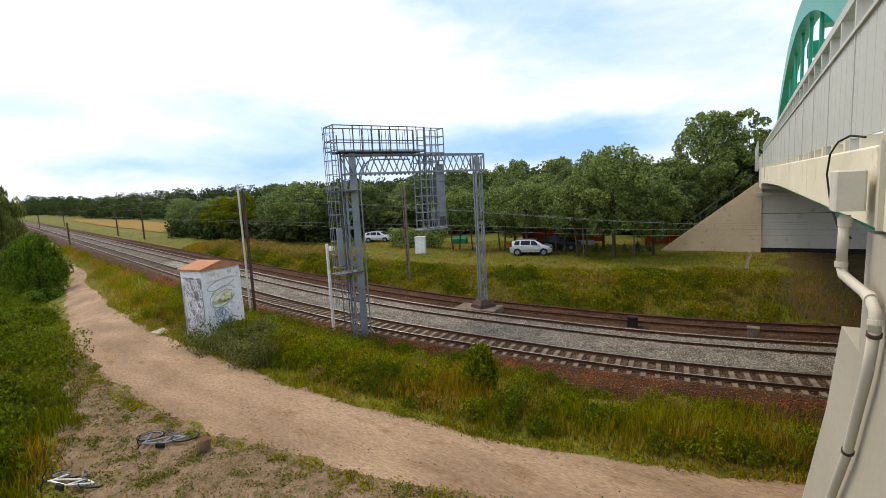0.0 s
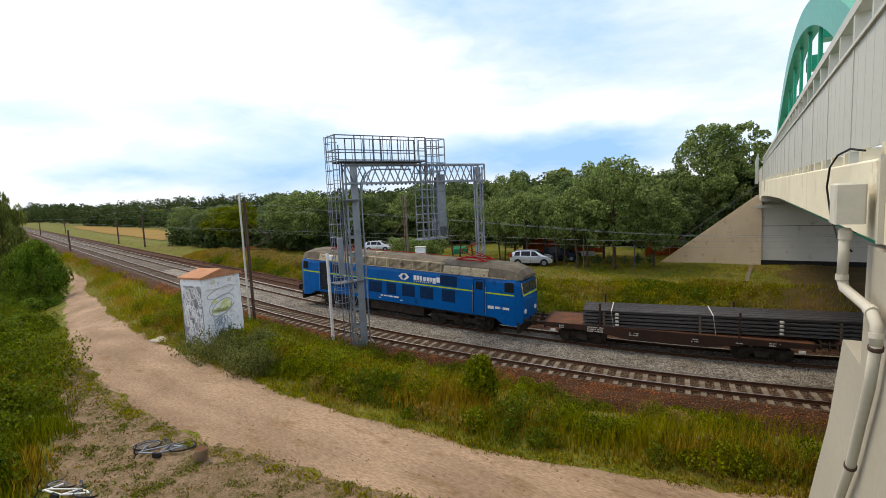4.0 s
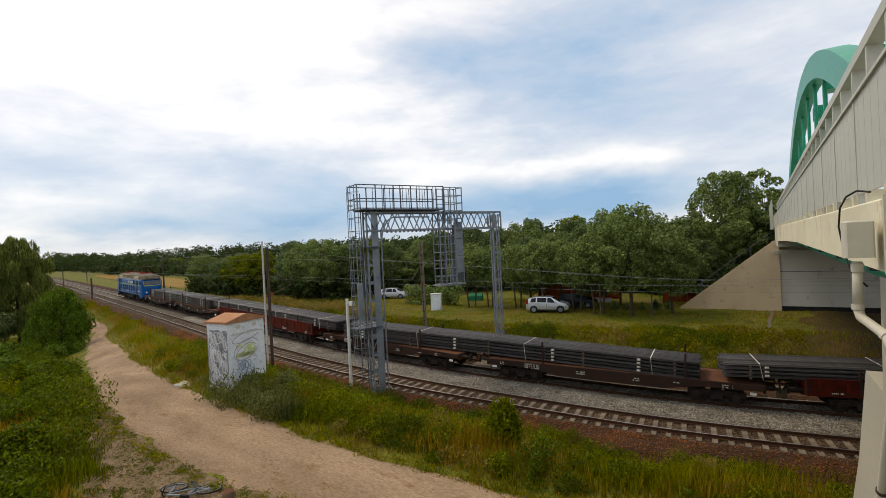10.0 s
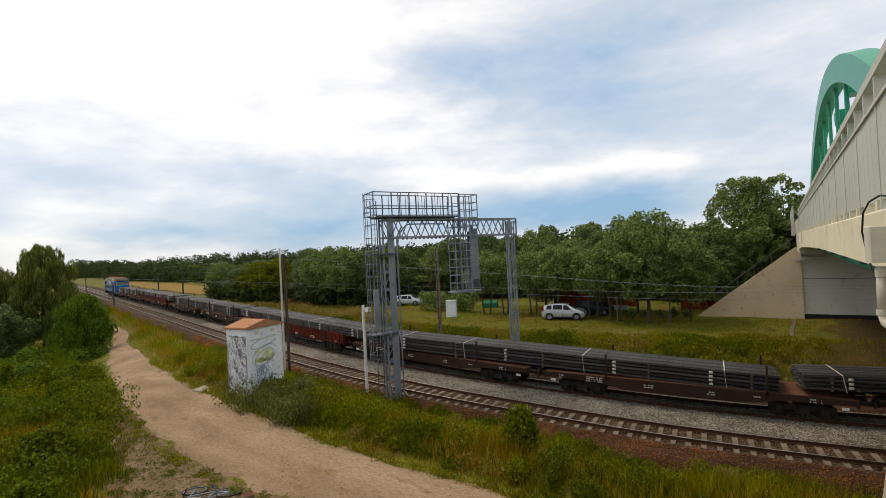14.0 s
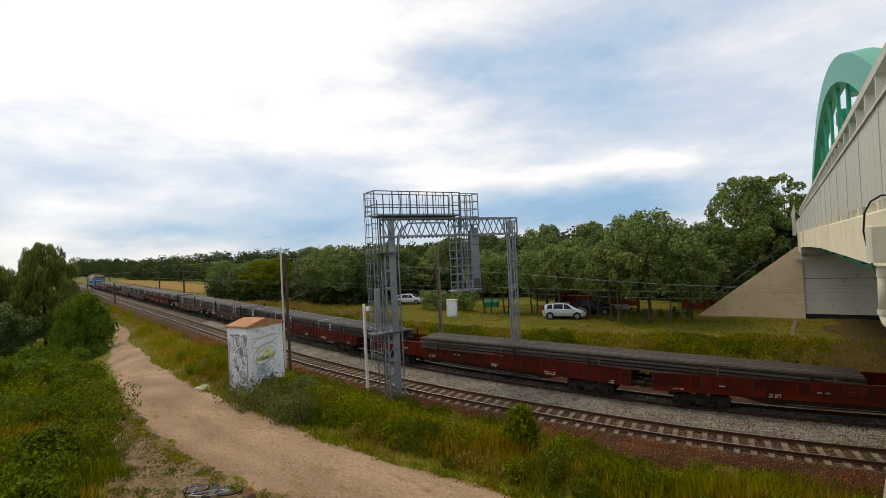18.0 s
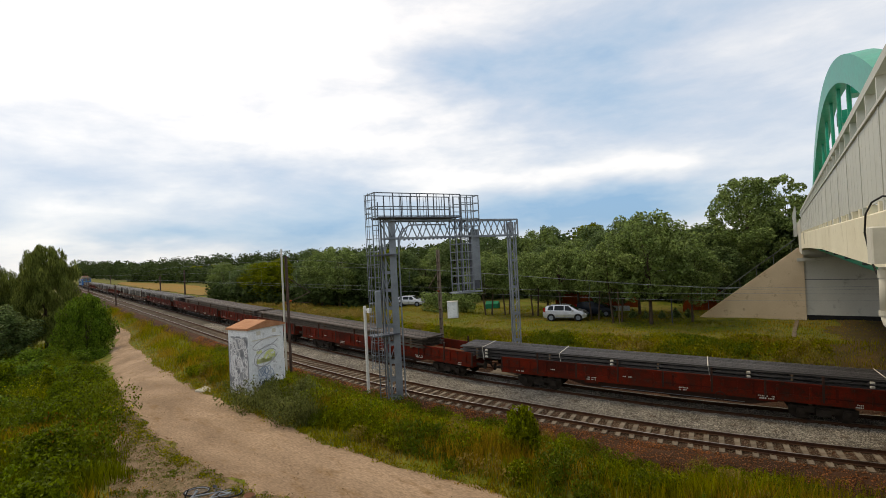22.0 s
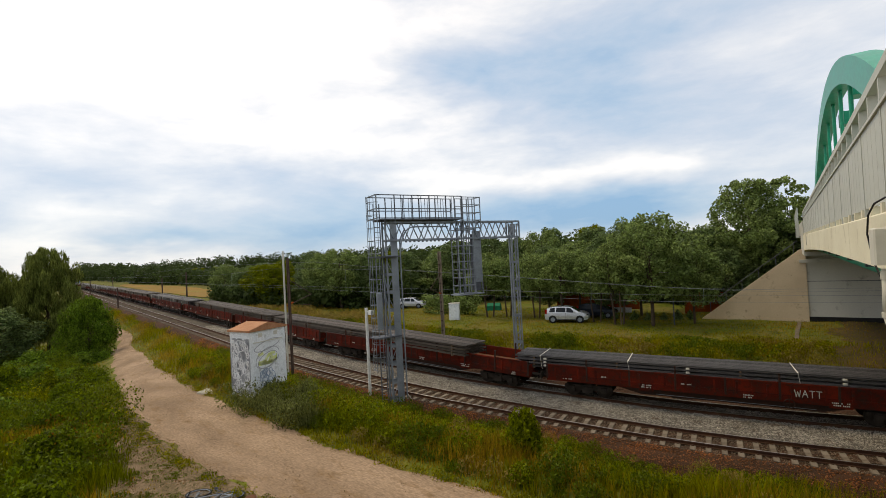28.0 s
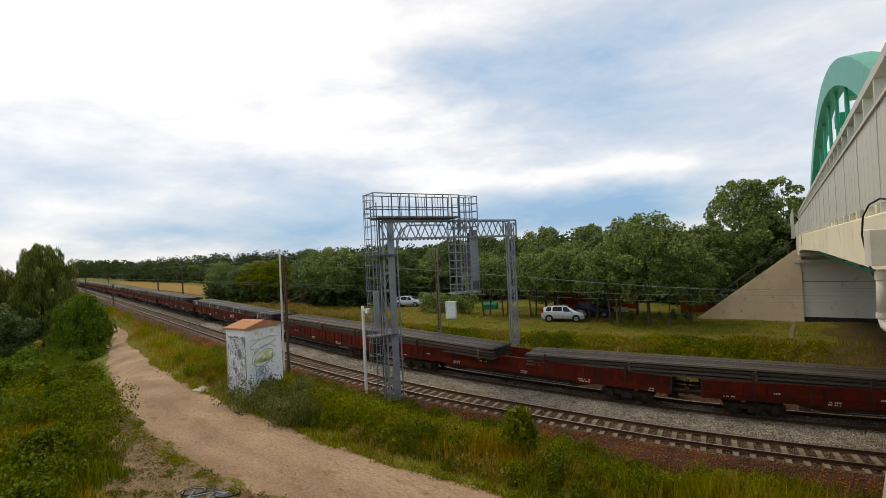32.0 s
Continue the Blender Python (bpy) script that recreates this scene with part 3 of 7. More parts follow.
def rail(v, z, name, label):
    prof = [(-0.075, -0.172), (0.075, -0.172), (0.072, -0.155), (0.012, -0.135), (0.010, -0.05), (0.036, -0.035), (0.036, -0.004), (-0.036, -0.004), (-0.036, -0.035), (-0.010, -0.05), (-0.012, -0.135), (-0.072, -0.155)]
    xs = list(np.arange(-620, -60, 8.0)) + list(np.arange(-60, 60, 1.0)) + list(np.arange(60, 120, 6.0))
    root = thing(name, label, "rail", "running rails", "structure")
    part("rail_body", Geo().loft([[on_line(x, v + a, z + b) for a, b in prof] for x in xs]), M["rail"], root, "rust brown rail web and foot")
    head = [(-0.036, -0.004), (0.036, -0.004), (0.028, 0.0), (-0.028, 0.0)]
    part("rail_head", Geo().loft([[on_line(x, v + a, z + b) for a, b in head] for x in xs]), M["railhead"] if z == 0 else M["rail"], root, "polished running surface" if z == 0 else "")
    return root


for off, z, what in ((0.0, 0.0, "worn steel rail of the first track"), (TRACK_2, 0.0, "bright steel rail under the goods train"), (TRACK_3, Z3, "rusty rail of the disused third track")):
    for side in (-0.7525, 0.7525):
        rail(off + side, z, "rail", what)


# ---------------------------------------------------------------- rolling stock
MOVERS = []                                  # (thing, offset of its middle in the train, half wheelbase, height)


def bogie(root, x, wb=1.8, r=0.46, axles=2, name="bogie"):
    b = Geo()
    for sy in (-1, 1):
        b.prism([(sy * 1.0 - 0.06, 0.42), (sy * 1.0 + 0.06, 0.42), (sy * 1.0 + 0.06, 0.72), (sy * 1.0 - 0.06, 0.72)], x - wb / 2 - 0.45, x + wb / 2 + 0.45)
        for k in range(axles):
            xx = x - wb / 2 + wb * k / (axles - 1)
            b.box(xx - 0.16, xx + 0.16, sy * 1.09 - 0.1, sy * 1.09 + 0.1, 0.33, 0.64)
        b.box(x - 0.3, x + 0.3, sy * 1.03 - 0.12, sy * 1.03 + 0.12, 0.30, 0.62)
    b.box(x - 0.25, x + 0.25, -1.0, 1.0, 0.5, 0.8)
    ob = part(name, b, M["bogie"], root, "grimy black bogie frame")
    for k in range(axles):
        xx = x - wb / 2 + wb * k / (axles - 1)
        w = Geo()
        for sy in (-1, 1):
            w.cyl((xx, sy * 0.70, r), (xx, sy * 0.83, r), r, 20)
            w.cyl((xx, sy * 0.83, r), (xx, sy * 0.86, r), r * 0.45, 12)
        w.cyl((xx, -0.72, r), (xx, 0.72, r), 0.09, 8)
        part("wheelset", w, M["bogie"], ob)
    return ob


def buffers(root, x, sx, z=1.06):
    for sy in (-0.875, 0.875):
        g = Geo().cyl((x, sy, z), (x + sx * 0.36, sy, z), 0.10, 10).cyl((x + sx * 0.36, sy, z), (x + sx * 0.62, sy, z), 0.065, 10).cyl((x + sx * 0.60, sy, z), (x + sx * 0.64, sy, z), 0.23, 14)
        part("buffer", g, M["bogie"], root, "black round buffer")
    part("coupling", Geo().beam((x, 0, z), (x + sx * 0.5, 0, z - 0.03), 0.12, 0.2).beam((x + sx * 0.45, 0, z), (x + sx * 0.62, 0, z - 0.3), 0.08), M["bogie"], root, "greasy screw coupling")


def stencil(x, w, y, z, h=0.075, lines=1):
    """Rows of small upright bars: stencilled lettering that cannot be read."""
    g, rng = Geo(), random.Random(int(1000 * (x + w)))
    for k in range(lines):
        a = x - w / 2
        while a < x + w / 2 - 0.03:
            c = rng.uniform(0.03, 0.06)
            if rng.random() > 0.15:
                g.box(a, a + c, y - 0.003, y + 0.003, z - k * h * 1.6, z - k * h * 1.6 + h * rng.uniform(0.8, 1.0))
            a += c + 0.022
    return g


def flat_wagon(length):
    root = thing("flat_wagon", "brown bogie flat wagon with fish-belly side sills carrying rails", "wagon", "wagons of the goods train")
    h = length / 2 - 0.62
    part("deck", Geo().box(-h, h, -1.32, 1.32, 1.14, 1.24), M["deck"], root, "rusty planked wagon deck")
    for sy in (-1, 1):
        y0, y1 = (sy * 1.36 - 0.05, sy * 1.36 + 0.05)
        g = Geo().loft([[(x, y0, zb), (x, y1, zb), (x, y1, 1.25), (x, y0, 1.25)] for x, zb in ((-h, 0.98), (-h + 2.8, 0.92), (-h + 4.6, 0.62), (h - 4.6, 0.62), (h - 2.8, 0.92), (h, 0.98))])
        part("side_sill", g, M["brown"], root, "dark brown fish-belly side sill")
        for k in range(4):
            x = -h + 1.5 + (2 * h - 3.0) * k / 3
            part("stake_pocket", Geo().box(x - 0.07, x + 0.07, sy * 1.43 - 0.05, sy * 1.43 + 0.05, 0.95, 1.25), M["brown"], root)
        for x in (-h * 0.52, h * 0.52):
            part("stanchion", Geo().beam((x, sy * 1.36, 1.1), (x, sy * 1.36, 2.55), 0.10, 0.10), M["brown"], root, "upright steel stake")
        for x, w, zz, n in ((-h + 1.0, 0.26, 1.08, 2), (-h + 2.9, 0.9, 1.12, 3), (-1.6, 0.5, 0.98, 2), (1.4, 0.35, 0.95, 2), (3.4, 0.3, 0.95, 1), (h - 1.6, 0.5, 1.08, 2)):
            tagged(part("marking", stencil(x, w, sy * 1.416, zz, 0.07, n), M["strap"], root, "small white stencilled marking"), kind="stuff")
    for sx in (-1, 1):
        part("headstock", Geo().box(sx * h - 0.06 * (sx > 0) * 0 - 0.06, sx * h + 0.06, -1.3, 1.3, 0.86, 1.26), M["brown"], root, "end beam")
        buffers(root, sx * (h + 0.06), sx)
        part("step_hook", Geo().box(sx * (h - 0.5) - 0.14, sx * (h - 0.5) + 0.14, -1.44, -1.40, 0.75, 0.88), M["white"], root, "yellowish white shunting sign")
        bogie(root, sx * (h - 2.1))
    part("centre_sill", Geo().box(-h, h, -0.35, 0.35, 0.72, 1.14), M["bogie"], root)
    return root


def red_wagon(length, tall=0.62, ends=True):
    root = thing("open_wagon", "oxide red open wagon with low hinged drop sides", "wagon", "wagons of the goods train")
    h = length / 2 - 0.62
    part("floor", Geo().box(-h, h, -1.32, 1.32, 1.14, 1.24), M["deck"], root, "rusty wagon floor")
    n = 8
    w = 2 * h / n
    for sy in (-1, 1):
        part("side_sill", Geo().box(-h, h, sy * 1.34 - 0.06, sy * 1.34 + 0.06, 0.92, 1.20), M["red"], root, "red painted solebar")
        for k in range(n):
            a, b = -h + k * w + 0.05, -h + (k + 1) * w - 0.05
            g = Geo().box(a, b, sy * 1.36 - 0.03, sy * 1.36 + 0.03, 1.20, 1.20 + tall)
            g.box(a, b, sy * 1.39 - 0.03, sy * 1.39 + 0.03, 1.20 + tall - 0.07, 1.20 + tall + 0.01).box(a, b, sy * 1.39 - 0.02, sy * 1.39 + 0.02, 1.22, 1.28)
            for x in (a + 0.45, b - 0.45):
                g.box(x - 0.05, x + 0.05, sy * 1.41 - 0.03, sy * 1.41 + 0.03, 1.12, 1.20 + tall * 0.8)
            g.box((a + b) / 2 - 0.02, (a + b) / 2 + 0.02, sy * 1.395 - 0.02, sy * 1.395 + 0.02, 1.2, 1.2 + tall)
            part("drop_side", g, M["red"], root, "hinged red drop side")
        for k in range(n + 1):
            x = -h + k * w
            tallz = 1.20 + tall + (0.42 if k % 2 else 0.02)
            part("stanchion", Geo().beam((x, sy * 1.38, 1.02), (x, sy * 1.38, tallz), 0.09, 0.09), M["brown"], root, "steel side stake")
        part("underframe", Geo().loft([[(x, sy * 1.1 - 0.05, zb), (x, sy * 1.1 + 0.05, zb), (x, sy * 1.1 + 0.05, 0.95), (x, sy * 1.1 - 0.05, 0.95)] for x, zb in ((-h + 4.0, 0.85), (-h + 5.2, 0.55), (h - 5.2, 0.55), (h - 4.0, 0.85))]), M["brown"], root, "truss under the floor")
        for x, wd, zz, hh in ((-h + 5.5, 0.75, 0.80, 0.42), (h - 4.6, 0.9, 0.84, 0.34)):
            part("plate", Geo().box(x - wd / 2, x + wd / 2, sy * 1.40 - 0.01, sy * 1.40 + 0.01, zz, zz + hh), M["red"], root, "lettering board under the sill")
        for x, wd, zz, nl in ((-h + 5.5, 0.5, 1.10, 2), (-h + 1.2, 0.5, 1.06, 1), (h - 4.6, 0.7, 1.06, 2), (-h + 3.2, 0.4, 1.34, 1), (1.0, 0.45, 1.06, 2), (h - 1.0, 0.3, 1.06, 2), (-1.8, 0.5, 1.34, 1)):
            tagged(part("marking", stencil(x, wd, sy * 1.418, zz, 0.07, nl), M["strap"], root, "small white stencilled marking"), kind="stuff")
        part("brake_wheel", Geo().torus((h - 6.6, sy * 1.43, 0.86), (0, 1, 0), 0.22, 0.025, 16, 5).beam((h - 6.82, sy * 1.43, 0.86), (h - 6.38, sy * 1.43, 0.86), 0.03).beam((h - 6.6, sy * 1.43, 0.64), (h - 6.6, sy * 1.43, 1.08), 0.03), M["brown"], root, "spoked brake handwheel")
        part("brake_rod", Geo().cyl((-h + 6.0, sy * 1.15, 0.62), (h - 5.5, sy * 1.15, 0.62), 0.014, 6), M["steel"], root, "pale steel rod")
    for sx in (-1, 1):
        part("headstock", Geo().box(sx * h - 0.05, sx * h + 0.05, -1.34, 1.34, 0.9, 1.22), M["red"], root, "red end beam")
        if ends:
            part("end_flap", Geo().box(sx * h - 0.04, sx * h + 0.02, -1.3, 1.3, 1.22, 1.22 + tall * 0.6), M["red"], root, "low end flap")
        buffers(root, sx * (h + 0.05), sx)
        bogie(root, sx * (h - 2.3))
    part("centre_sill", Geo().box(-h, h, -0.35, 0.35, 0.66, 1.14), M["bogie"], root)
    return root


RAIL_PIECE = {}


def rail_stack(length, layers, z0, width=2.2, material="load", straps=True, rows=16):
    """Bundles of rails in layers on timber packing; every rail is one piece."""
    root = thing("rail_stack", "stack of long steel rails in layers tied with pale straps" if straps else "low stack of brownish steel rails in layers", "rail stack", "rail stacks on the train")
    L = length / 2
    rng = random.Random(int(length * 10) + layers)
    pitch = width / rows
    z = z0
    key = "one_" + material
    if key not in RAIL_PIECE:
        RAIL_PIECE[key] = [recalc(Geo().prism([(-0.064, 0), (0.064, 0), (0.064, 0.016), (0.010, 0.026), (0.010, 0.062), (0.036, 0.068), (0.036, 0.094), (-0.036, 0.094), (-0.036, 0.068), (-0.010, 0.062), (-0.010, 0.028), (-0.064, 0.016)], -L + e, L - f).mesh("rail", M[material])) for e, f in ((0.0, 0.06), (0.05, 0.0), (0.09, 0.03))]
        RAIL_PIECE["timber"] = recalc(Geo().box(-0.05, 0.05, -width / 2 + 0.02, width / 2 - 0.02, 0, 0.102).mesh("packing_timber", M["wood"]))
    for k in range(layers):
        for x in (-L + 1.2, -L * 0.5, 0.0, L * 0.5, L - 1.2):
            part("packing_timber", RAIL_PIECE["timber"], None, root).location = (x, 0, z)
        z += 0.102
        for r in range(rows):
            part("rail", RAIL_PIECE[key][rng.randrange(3)], None, root).location = (0, -width / 2 + pitch * (r + 0.5), z)
        z += 0.095
    if straps:
        for x in (-L + 1.6, -L * 0.45, L * 0.2, L - 2.4):
            g = Geo()
            for sy in (-1, 1):
                g.beam((x + 0.12, sy * (width / 2 + 0.04), z0), (x, sy * (width / 2 + 0.03), z + 0.01), 0.05, 0.02)
            g.beam((x, -width / 2 - 0.03, z + 0.012), (x, width / 2 + 0.03, z + 0.012), 0.05, 0.012)
            part("strap", g, M["strap"], root, "pale lashing strap")
        for x in (-L + 1.9, -L * 0.2, L * 0.35, L - 3.0):
            for k in range(layers - 1):
                zz = z0 + 0.2 * (k + 0.9)
                part("edge_protector", Geo().cbox(x - 0.09, x + 0.09, -width / 2 - 0.09, -width / 2 + 0.02, zz, zz + 0.10, 0.02), M["strap"], root, "pale folded edge protector")
    return root, z


def et_loco():
    root = thing("locomotive", "blue six-axle electric locomotive with cream roof and lime stripe", "locomotive")
    h = 9.3
    # body shell: rounded nose ends, side bottom at 0.85 m, gutter at 3.45 m
    def section(x, w, zb, zt, lean=0.0):
        return [(x, -w, zb), (x, w, zb), (x, w, 2.35), (x, w - 0.02, zt - 0.25), (x, w - 0.10, zt), (x, -w + 0.10, zt), (x, -w + 0.02, zt - 0.25), (x, -w, 2.35)]
    rings = [section(-h - 0.12, 1.10, 1.0, 2.2), section(-h + 0.05, 1.28, 0.78, 3.28), section(-h + 0.35, 1.42, 0.72, 3.42), section(-h + 1.0, 1.48, 0.78, 3.45), section(-h + 1.6, 1.49, 1.12, 3.45), section(h - 1.6, 1.49, 1.12, 3.45),
             section(h - 1.0, 1.48, 0.78, 3.45), section(h - 0.35, 1.42, 0.72, 3.42), section(h - 0.05, 1.28, 0.78, 3.28), section(h + 0.12, 1.10, 1.0, 2.2)]
    part("body", Geo().loft(rings), M["blue"], root, "blue painted welded body shell")
    roof = Geo().loft([[(x, -w, 3.44), (x, w, 3.44), (x, w * 0.88, 3.44 + a * 0.72), (x, w * 0.45, 3.44 + a), (x, -w * 0.45, 3.44 + a), (x, -w * 0.88, 3.44 + a * 0.72)] for x, w, a in ((-h + 1.9, 1.42, 0.72), (h - 1.9, 1.42, 0.72))])
    part("roof", roof, M["roof_dark"], root, "dark sooty roof")
    for sx in (-1, 1):
        pts = ((h - 1.9, 1.42, 0.72), (h - 0.9, 1.40, 0.69), (h - 0.25, 1.30, 0.50), (h + 0.05, 1.05, 0.14))
        g = Geo().loft([[(sx * x, -w, 3.40), (sx * x, w, 3.40), (sx * x, w * 0.88, 3.44 + a * 0.72), (sx * x, w * 0.45, 3.44 + a), (sx * x, -w * 0.45, 3.44 + a), (sx * x, -w * 0.88, 3.44 + a * 0.72)] for x, w, a in pts])
        part("cab_roof", g, M["roof_dark"], root, "sooty dark cab roof")
        for sy in (-1, 1):
            part("end_stripe", Geo().quad((sx * (h + 0.115), 0, 2.48), (sx * (h + 0.115), sy * 1.14, 2.48), (sx * (h + 0.10), sy * 1.15, 2.56), (sx * (h + 0.10), 0, 2.56)), M["lime"], root, "lime green stripe across the end")
            part("window_frame", Geo().beam((sx * (h + 0.09), sy * 1.10, 2.58), (sx * (h + 0.0), sy * 1.17, 3.24), 0.06, 0.05), M["cream"], root, "pale windscreen pillar")
        for sy in (-1, 1):
            g = Geo().quad((sx * (h + 0.085), sy * 0.06, 2.62), (sx * (h + 0.085), sy * 1.06, 2.62), (sx * (h + 0.0), sy * 1.13, 3.20), (sx * (h + 0.0), sy * 0.06, 3.20))
            part("windscreen", g, M["screen"], root, "dark windscreen")
            part("headlight", Geo().cyl((sx * (h + 0.05), sy * 0.80, 1.55), (sx * (h + 0.17), sy * 0.80, 1.55), 0.13, 14), M["white"], root, "round headlight")
            g = Geo().quad((sx * (h - 0.36), sy * 1.452, 2.70), (sx * (h - 0.95), sy * 1.497, 2.70), (sx * (h - 0.95), sy * 1.492, 3.25), (sx * (h - 0.40), sy * 1.44, 3.25))
            part("cab_window", g, M["window"], root, "dark cab side window")
            dx = sx * (h - 2.65)
            if sx < 0 and sy < 0:
                # the shell has no opening: a black panel paints the dark of the cab
                part("cab_doorway", Geo().box(dx - 0.36, dx + 0.36, sy * 1.492 - 0.012, sy * 1.492 + 0.012, 1.30, 3.25), M["black"], root, "black panel painted as the unlit inside of the open cab doorway")
                part("cab_door", Geo().box(dx + 0.30, dx + 0.36, sy * 1.47 - 0.06, sy * 1.47 + 0.06, 1.30, 3.22), M["blue_dark"], root, "cab door swung inwards")
            else:
                part("cab_door", Geo().box(dx - 0.36, dx + 0.36, sy * 1.492 - 0.012, sy * 1.492 + 0.012, 1.30, 3.22), M["blue"], root, "blue cab door")
                part("door_window", Geo().box(dx - 0.24, dx + 0.24, sy * 1.508 - 0.004, sy * 1.508 + 0.004, 2.68, 3.15), M["window"], root)
            part("door_frame", Geo().box(dx - 0.40, dx - 0.37, sy * 1.50 - 0.02, sy * 1.50 + 0.02, 1.25, 3.3).box(dx + 0.37, dx + 0.40, sy * 1.50 - 0.02, sy * 1.50 + 0.02, 1.25, 3.3).box(dx - 0.37, dx + 0.37, sy * 1.50 - 0.02, sy * 1.50 + 0.02, 3.27, 3.3), M["blue_dark"], root, "dark door frame")
            for rx in (dx - 0.45, dx + 0.45):
                part("handrail", Geo().cyl((rx, sy * 1.55, 1.25), (rx, sy * 1.55, 2.9), 0.02, 6), M["steel"], root, "thin steel grab rail")
            part("footstep", Geo().box(dx - 0.3, dx + 0.3, sy * 1.42 - 0.08, sy * 1.42 + 0.08, 0.55, 0.60).box(dx - 0.3, dx + 0.3, sy * 1.42 - 0.08, sy * 1.42 + 0.08, 0.9, 0.95).beam((dx - 0.3, sy * 1.42, 0.5), (dx - 0.3, sy * 1.42, 1.2), 0.04).beam((dx + 0.3, sy * 1.42, 0.5), (dx + 0.3, sy * 1.42, 1.2), 0.04), M["bogie"], root, "cab footsteps")
        buffers(root, sx * (h + 0.02), sx)
        part("pilot", Geo().box(sx * (h - 0.1) - 0.06, sx * (h - 0.1) + 0.06, -1.35, 1.35, 0.35, 0.95), M["bogie"], root, "buffer beam and rail guard")
        bogie(root, sx * 5.0, 3.5, 0.62, 3)
    for sy in (-1, 1):
        part("stripe", Geo().box(-h + 0.98, h - 0.98, sy * 1.492 - 0.006, sy * 1.492 + 0.006, 2.50, 2.575), M["lime"], root, "lime green waist stripe")
        for sx in (-1, 1):
            part("stripe", Geo().quad((sx * (h - 0.98), sy * 1.489, 2.50), (sx * (h - 0.34), sy * 1.432, 2.50), (sx * (h - 0.34), sy * 1.432, 2.575), (sx * (h - 0.98), sy * 1.489, 2.575)), M["lime"], root, "lime green waist stripe")
        for x, w in ((-3.26, 0.60), (-1.62, 0.58), (-0.21, 0.41), (1.25, 0.52), (2.74, 0.52), (4.42, 0.5), (-5.27, 0.62)):
            g = Geo().box(x - w, x + w, sy * 1.492 - 0.008, sy * 1.492 + 0.008, 1.66, 2.42)
            for j in range(7):
                g.box(x - w + 0.03, x + w - 0.03, sy * 1.505 - 0.008, sy * 1.505 + 0.008, 1.70 + j * 0.103, 1.745 + j * 0.103)
            part("grille", g, M["blue_dark"], root, "dark blue louvred grille")
        for x in (-5.27, 4.42):
            part("grille", Geo().box(x - 0.62, x + 0.62, sy * 1.492 - 0.008, sy * 1.492 + 0.008, 2.66, 3.3), M["blue_dark"], root, "dark blue grille")
        for k in range(7):
            x = -3.3 + k * 1.1
            g = Geo()
            for j in range(6):
                zz = 3.51 + j * 0.07
                g.box(x - 0.45, x + 0.45, sy * (1.42 - j * 0.024) - 0.02, sy * (1.42 - j * 0.024) + 0.02, zz, zz + 0.035)
            part("roof_louvre", g, M["cream"], root, "rust streaked roof louvre")
            for e in (-0.495, 0.495):
                part("louvre_frame", Geo().box(x + e - 0.035, x + e + 0.035, sy * 1.37 - 0.07, sy * 1.37 + 0.07, 3.46, 3.96), M["cream"], root, "cream louvre frame")
        part("roof_edge", Geo().box(-4.0, 4.0, sy * 1.27 - 0.06, sy * 1.27 + 0.06, 3.93, 4.02), M["cream"], root, "dirty cream roof edge")
        for a, b in ((-7.2, -4.0), (4.0, 7.2)):
            part("roof_cove", Geo().prism([(sy * 1.44, 3.46), (sy * 1.30, 3.46), (sy * 1.24, 3.93), (sy * 1.34, 3.80)] if sy > 0 else [(-1.30, 3.46), (-1.44, 3.46), (-1.34, 3.80), (-1.24, 3.93)], a, b), M["cream"], root, "dirty cream roof cove")
        part("gutter", Geo().box(-h + 0.9, h - 0.9, sy * 1.49 - 0.025, sy * 1.49 + 0.025, 3.42, 3.47), M["cream"], root)
        # emblem and company lettering as plain shapes, numbers as bars
        ex, yy = 0.89, sy * 1.503
        part("emblem", Geo().add([(ex + a, yy, z) for a, z in ((-0.45, 2.94), (-0.16, 3.16), (0.08, 3.16), (-0.20, 2.94), (0.0, 2.74), (-0.20, 2.72))], [(0, 1, 2, 3, 4, 5)]), M["white"], root, "white curved emblem half")
        part("emblem", Geo().add([(ex + a, yy, z) for a, z in ((0.45, 2.94), (0.16, 2.72), (-0.08, 2.72), (0.20, 2.94), (0.0, 3.14), (0.20, 3.16))], [(0, 1, 2, 3, 4, 5)]), M["white"], root, "white curved emblem half")
        for a, b, z0, z1 in ((1.70, 1.90, 2.80, 3.10), (1.95, 2.14, 2.80, 3.10), (2.19, 2.38, 2.80, 3.10), (2.48, 2.70, 2.80, 3.05), (2.76, 2.98, 2.80, 3.05), (3.04, 3.16, 2.80, 3.05), (3.22, 3.46, 2.70, 3.05), (3.52, 3.78, 2.80, 3.12)):
            part("lettering", Geo().box(a, b, yy - 0.002, yy + 0.002, z0, z1), M["white"], root, "white company lettering shape")
        for k in range(9):
            part("lettering", Geo().box(1.72 + k * 0.16, 1.80 + k * 0.16, yy - 0.002, yy + 0.002, 2.70, 2.75), M["white"], root, "small white lettering shape")
        for a, b, z0, z1 in ((-1.15, -0.93, 1.46, 1.55), (-0.86, -0.64, 1.46, 1.55), (-0.57, -0.47, 1.46, 1.55), (-0.40, -0.06, 1.46, 1.55), (0.0, 0.42, 1.46, 1.55), (-1.3, -1.12, 1.30, 1.36), (0.55, 0.75, 1.30, 1.36), (h - 2.05, h - 1.65, 1.62, 1.80), (h - 1.55, h - 1.25, 1.66, 1.80), (h - 1.2, h - 1.1, 1.72, 1.75), (h - 1.05, h - 0.62, 1.66, 1.80)):
            part("number_bar", Geo().box(a, b, yy - 0.002, yy + 0.002, z0, z1), M["white"], root, "white number bar")
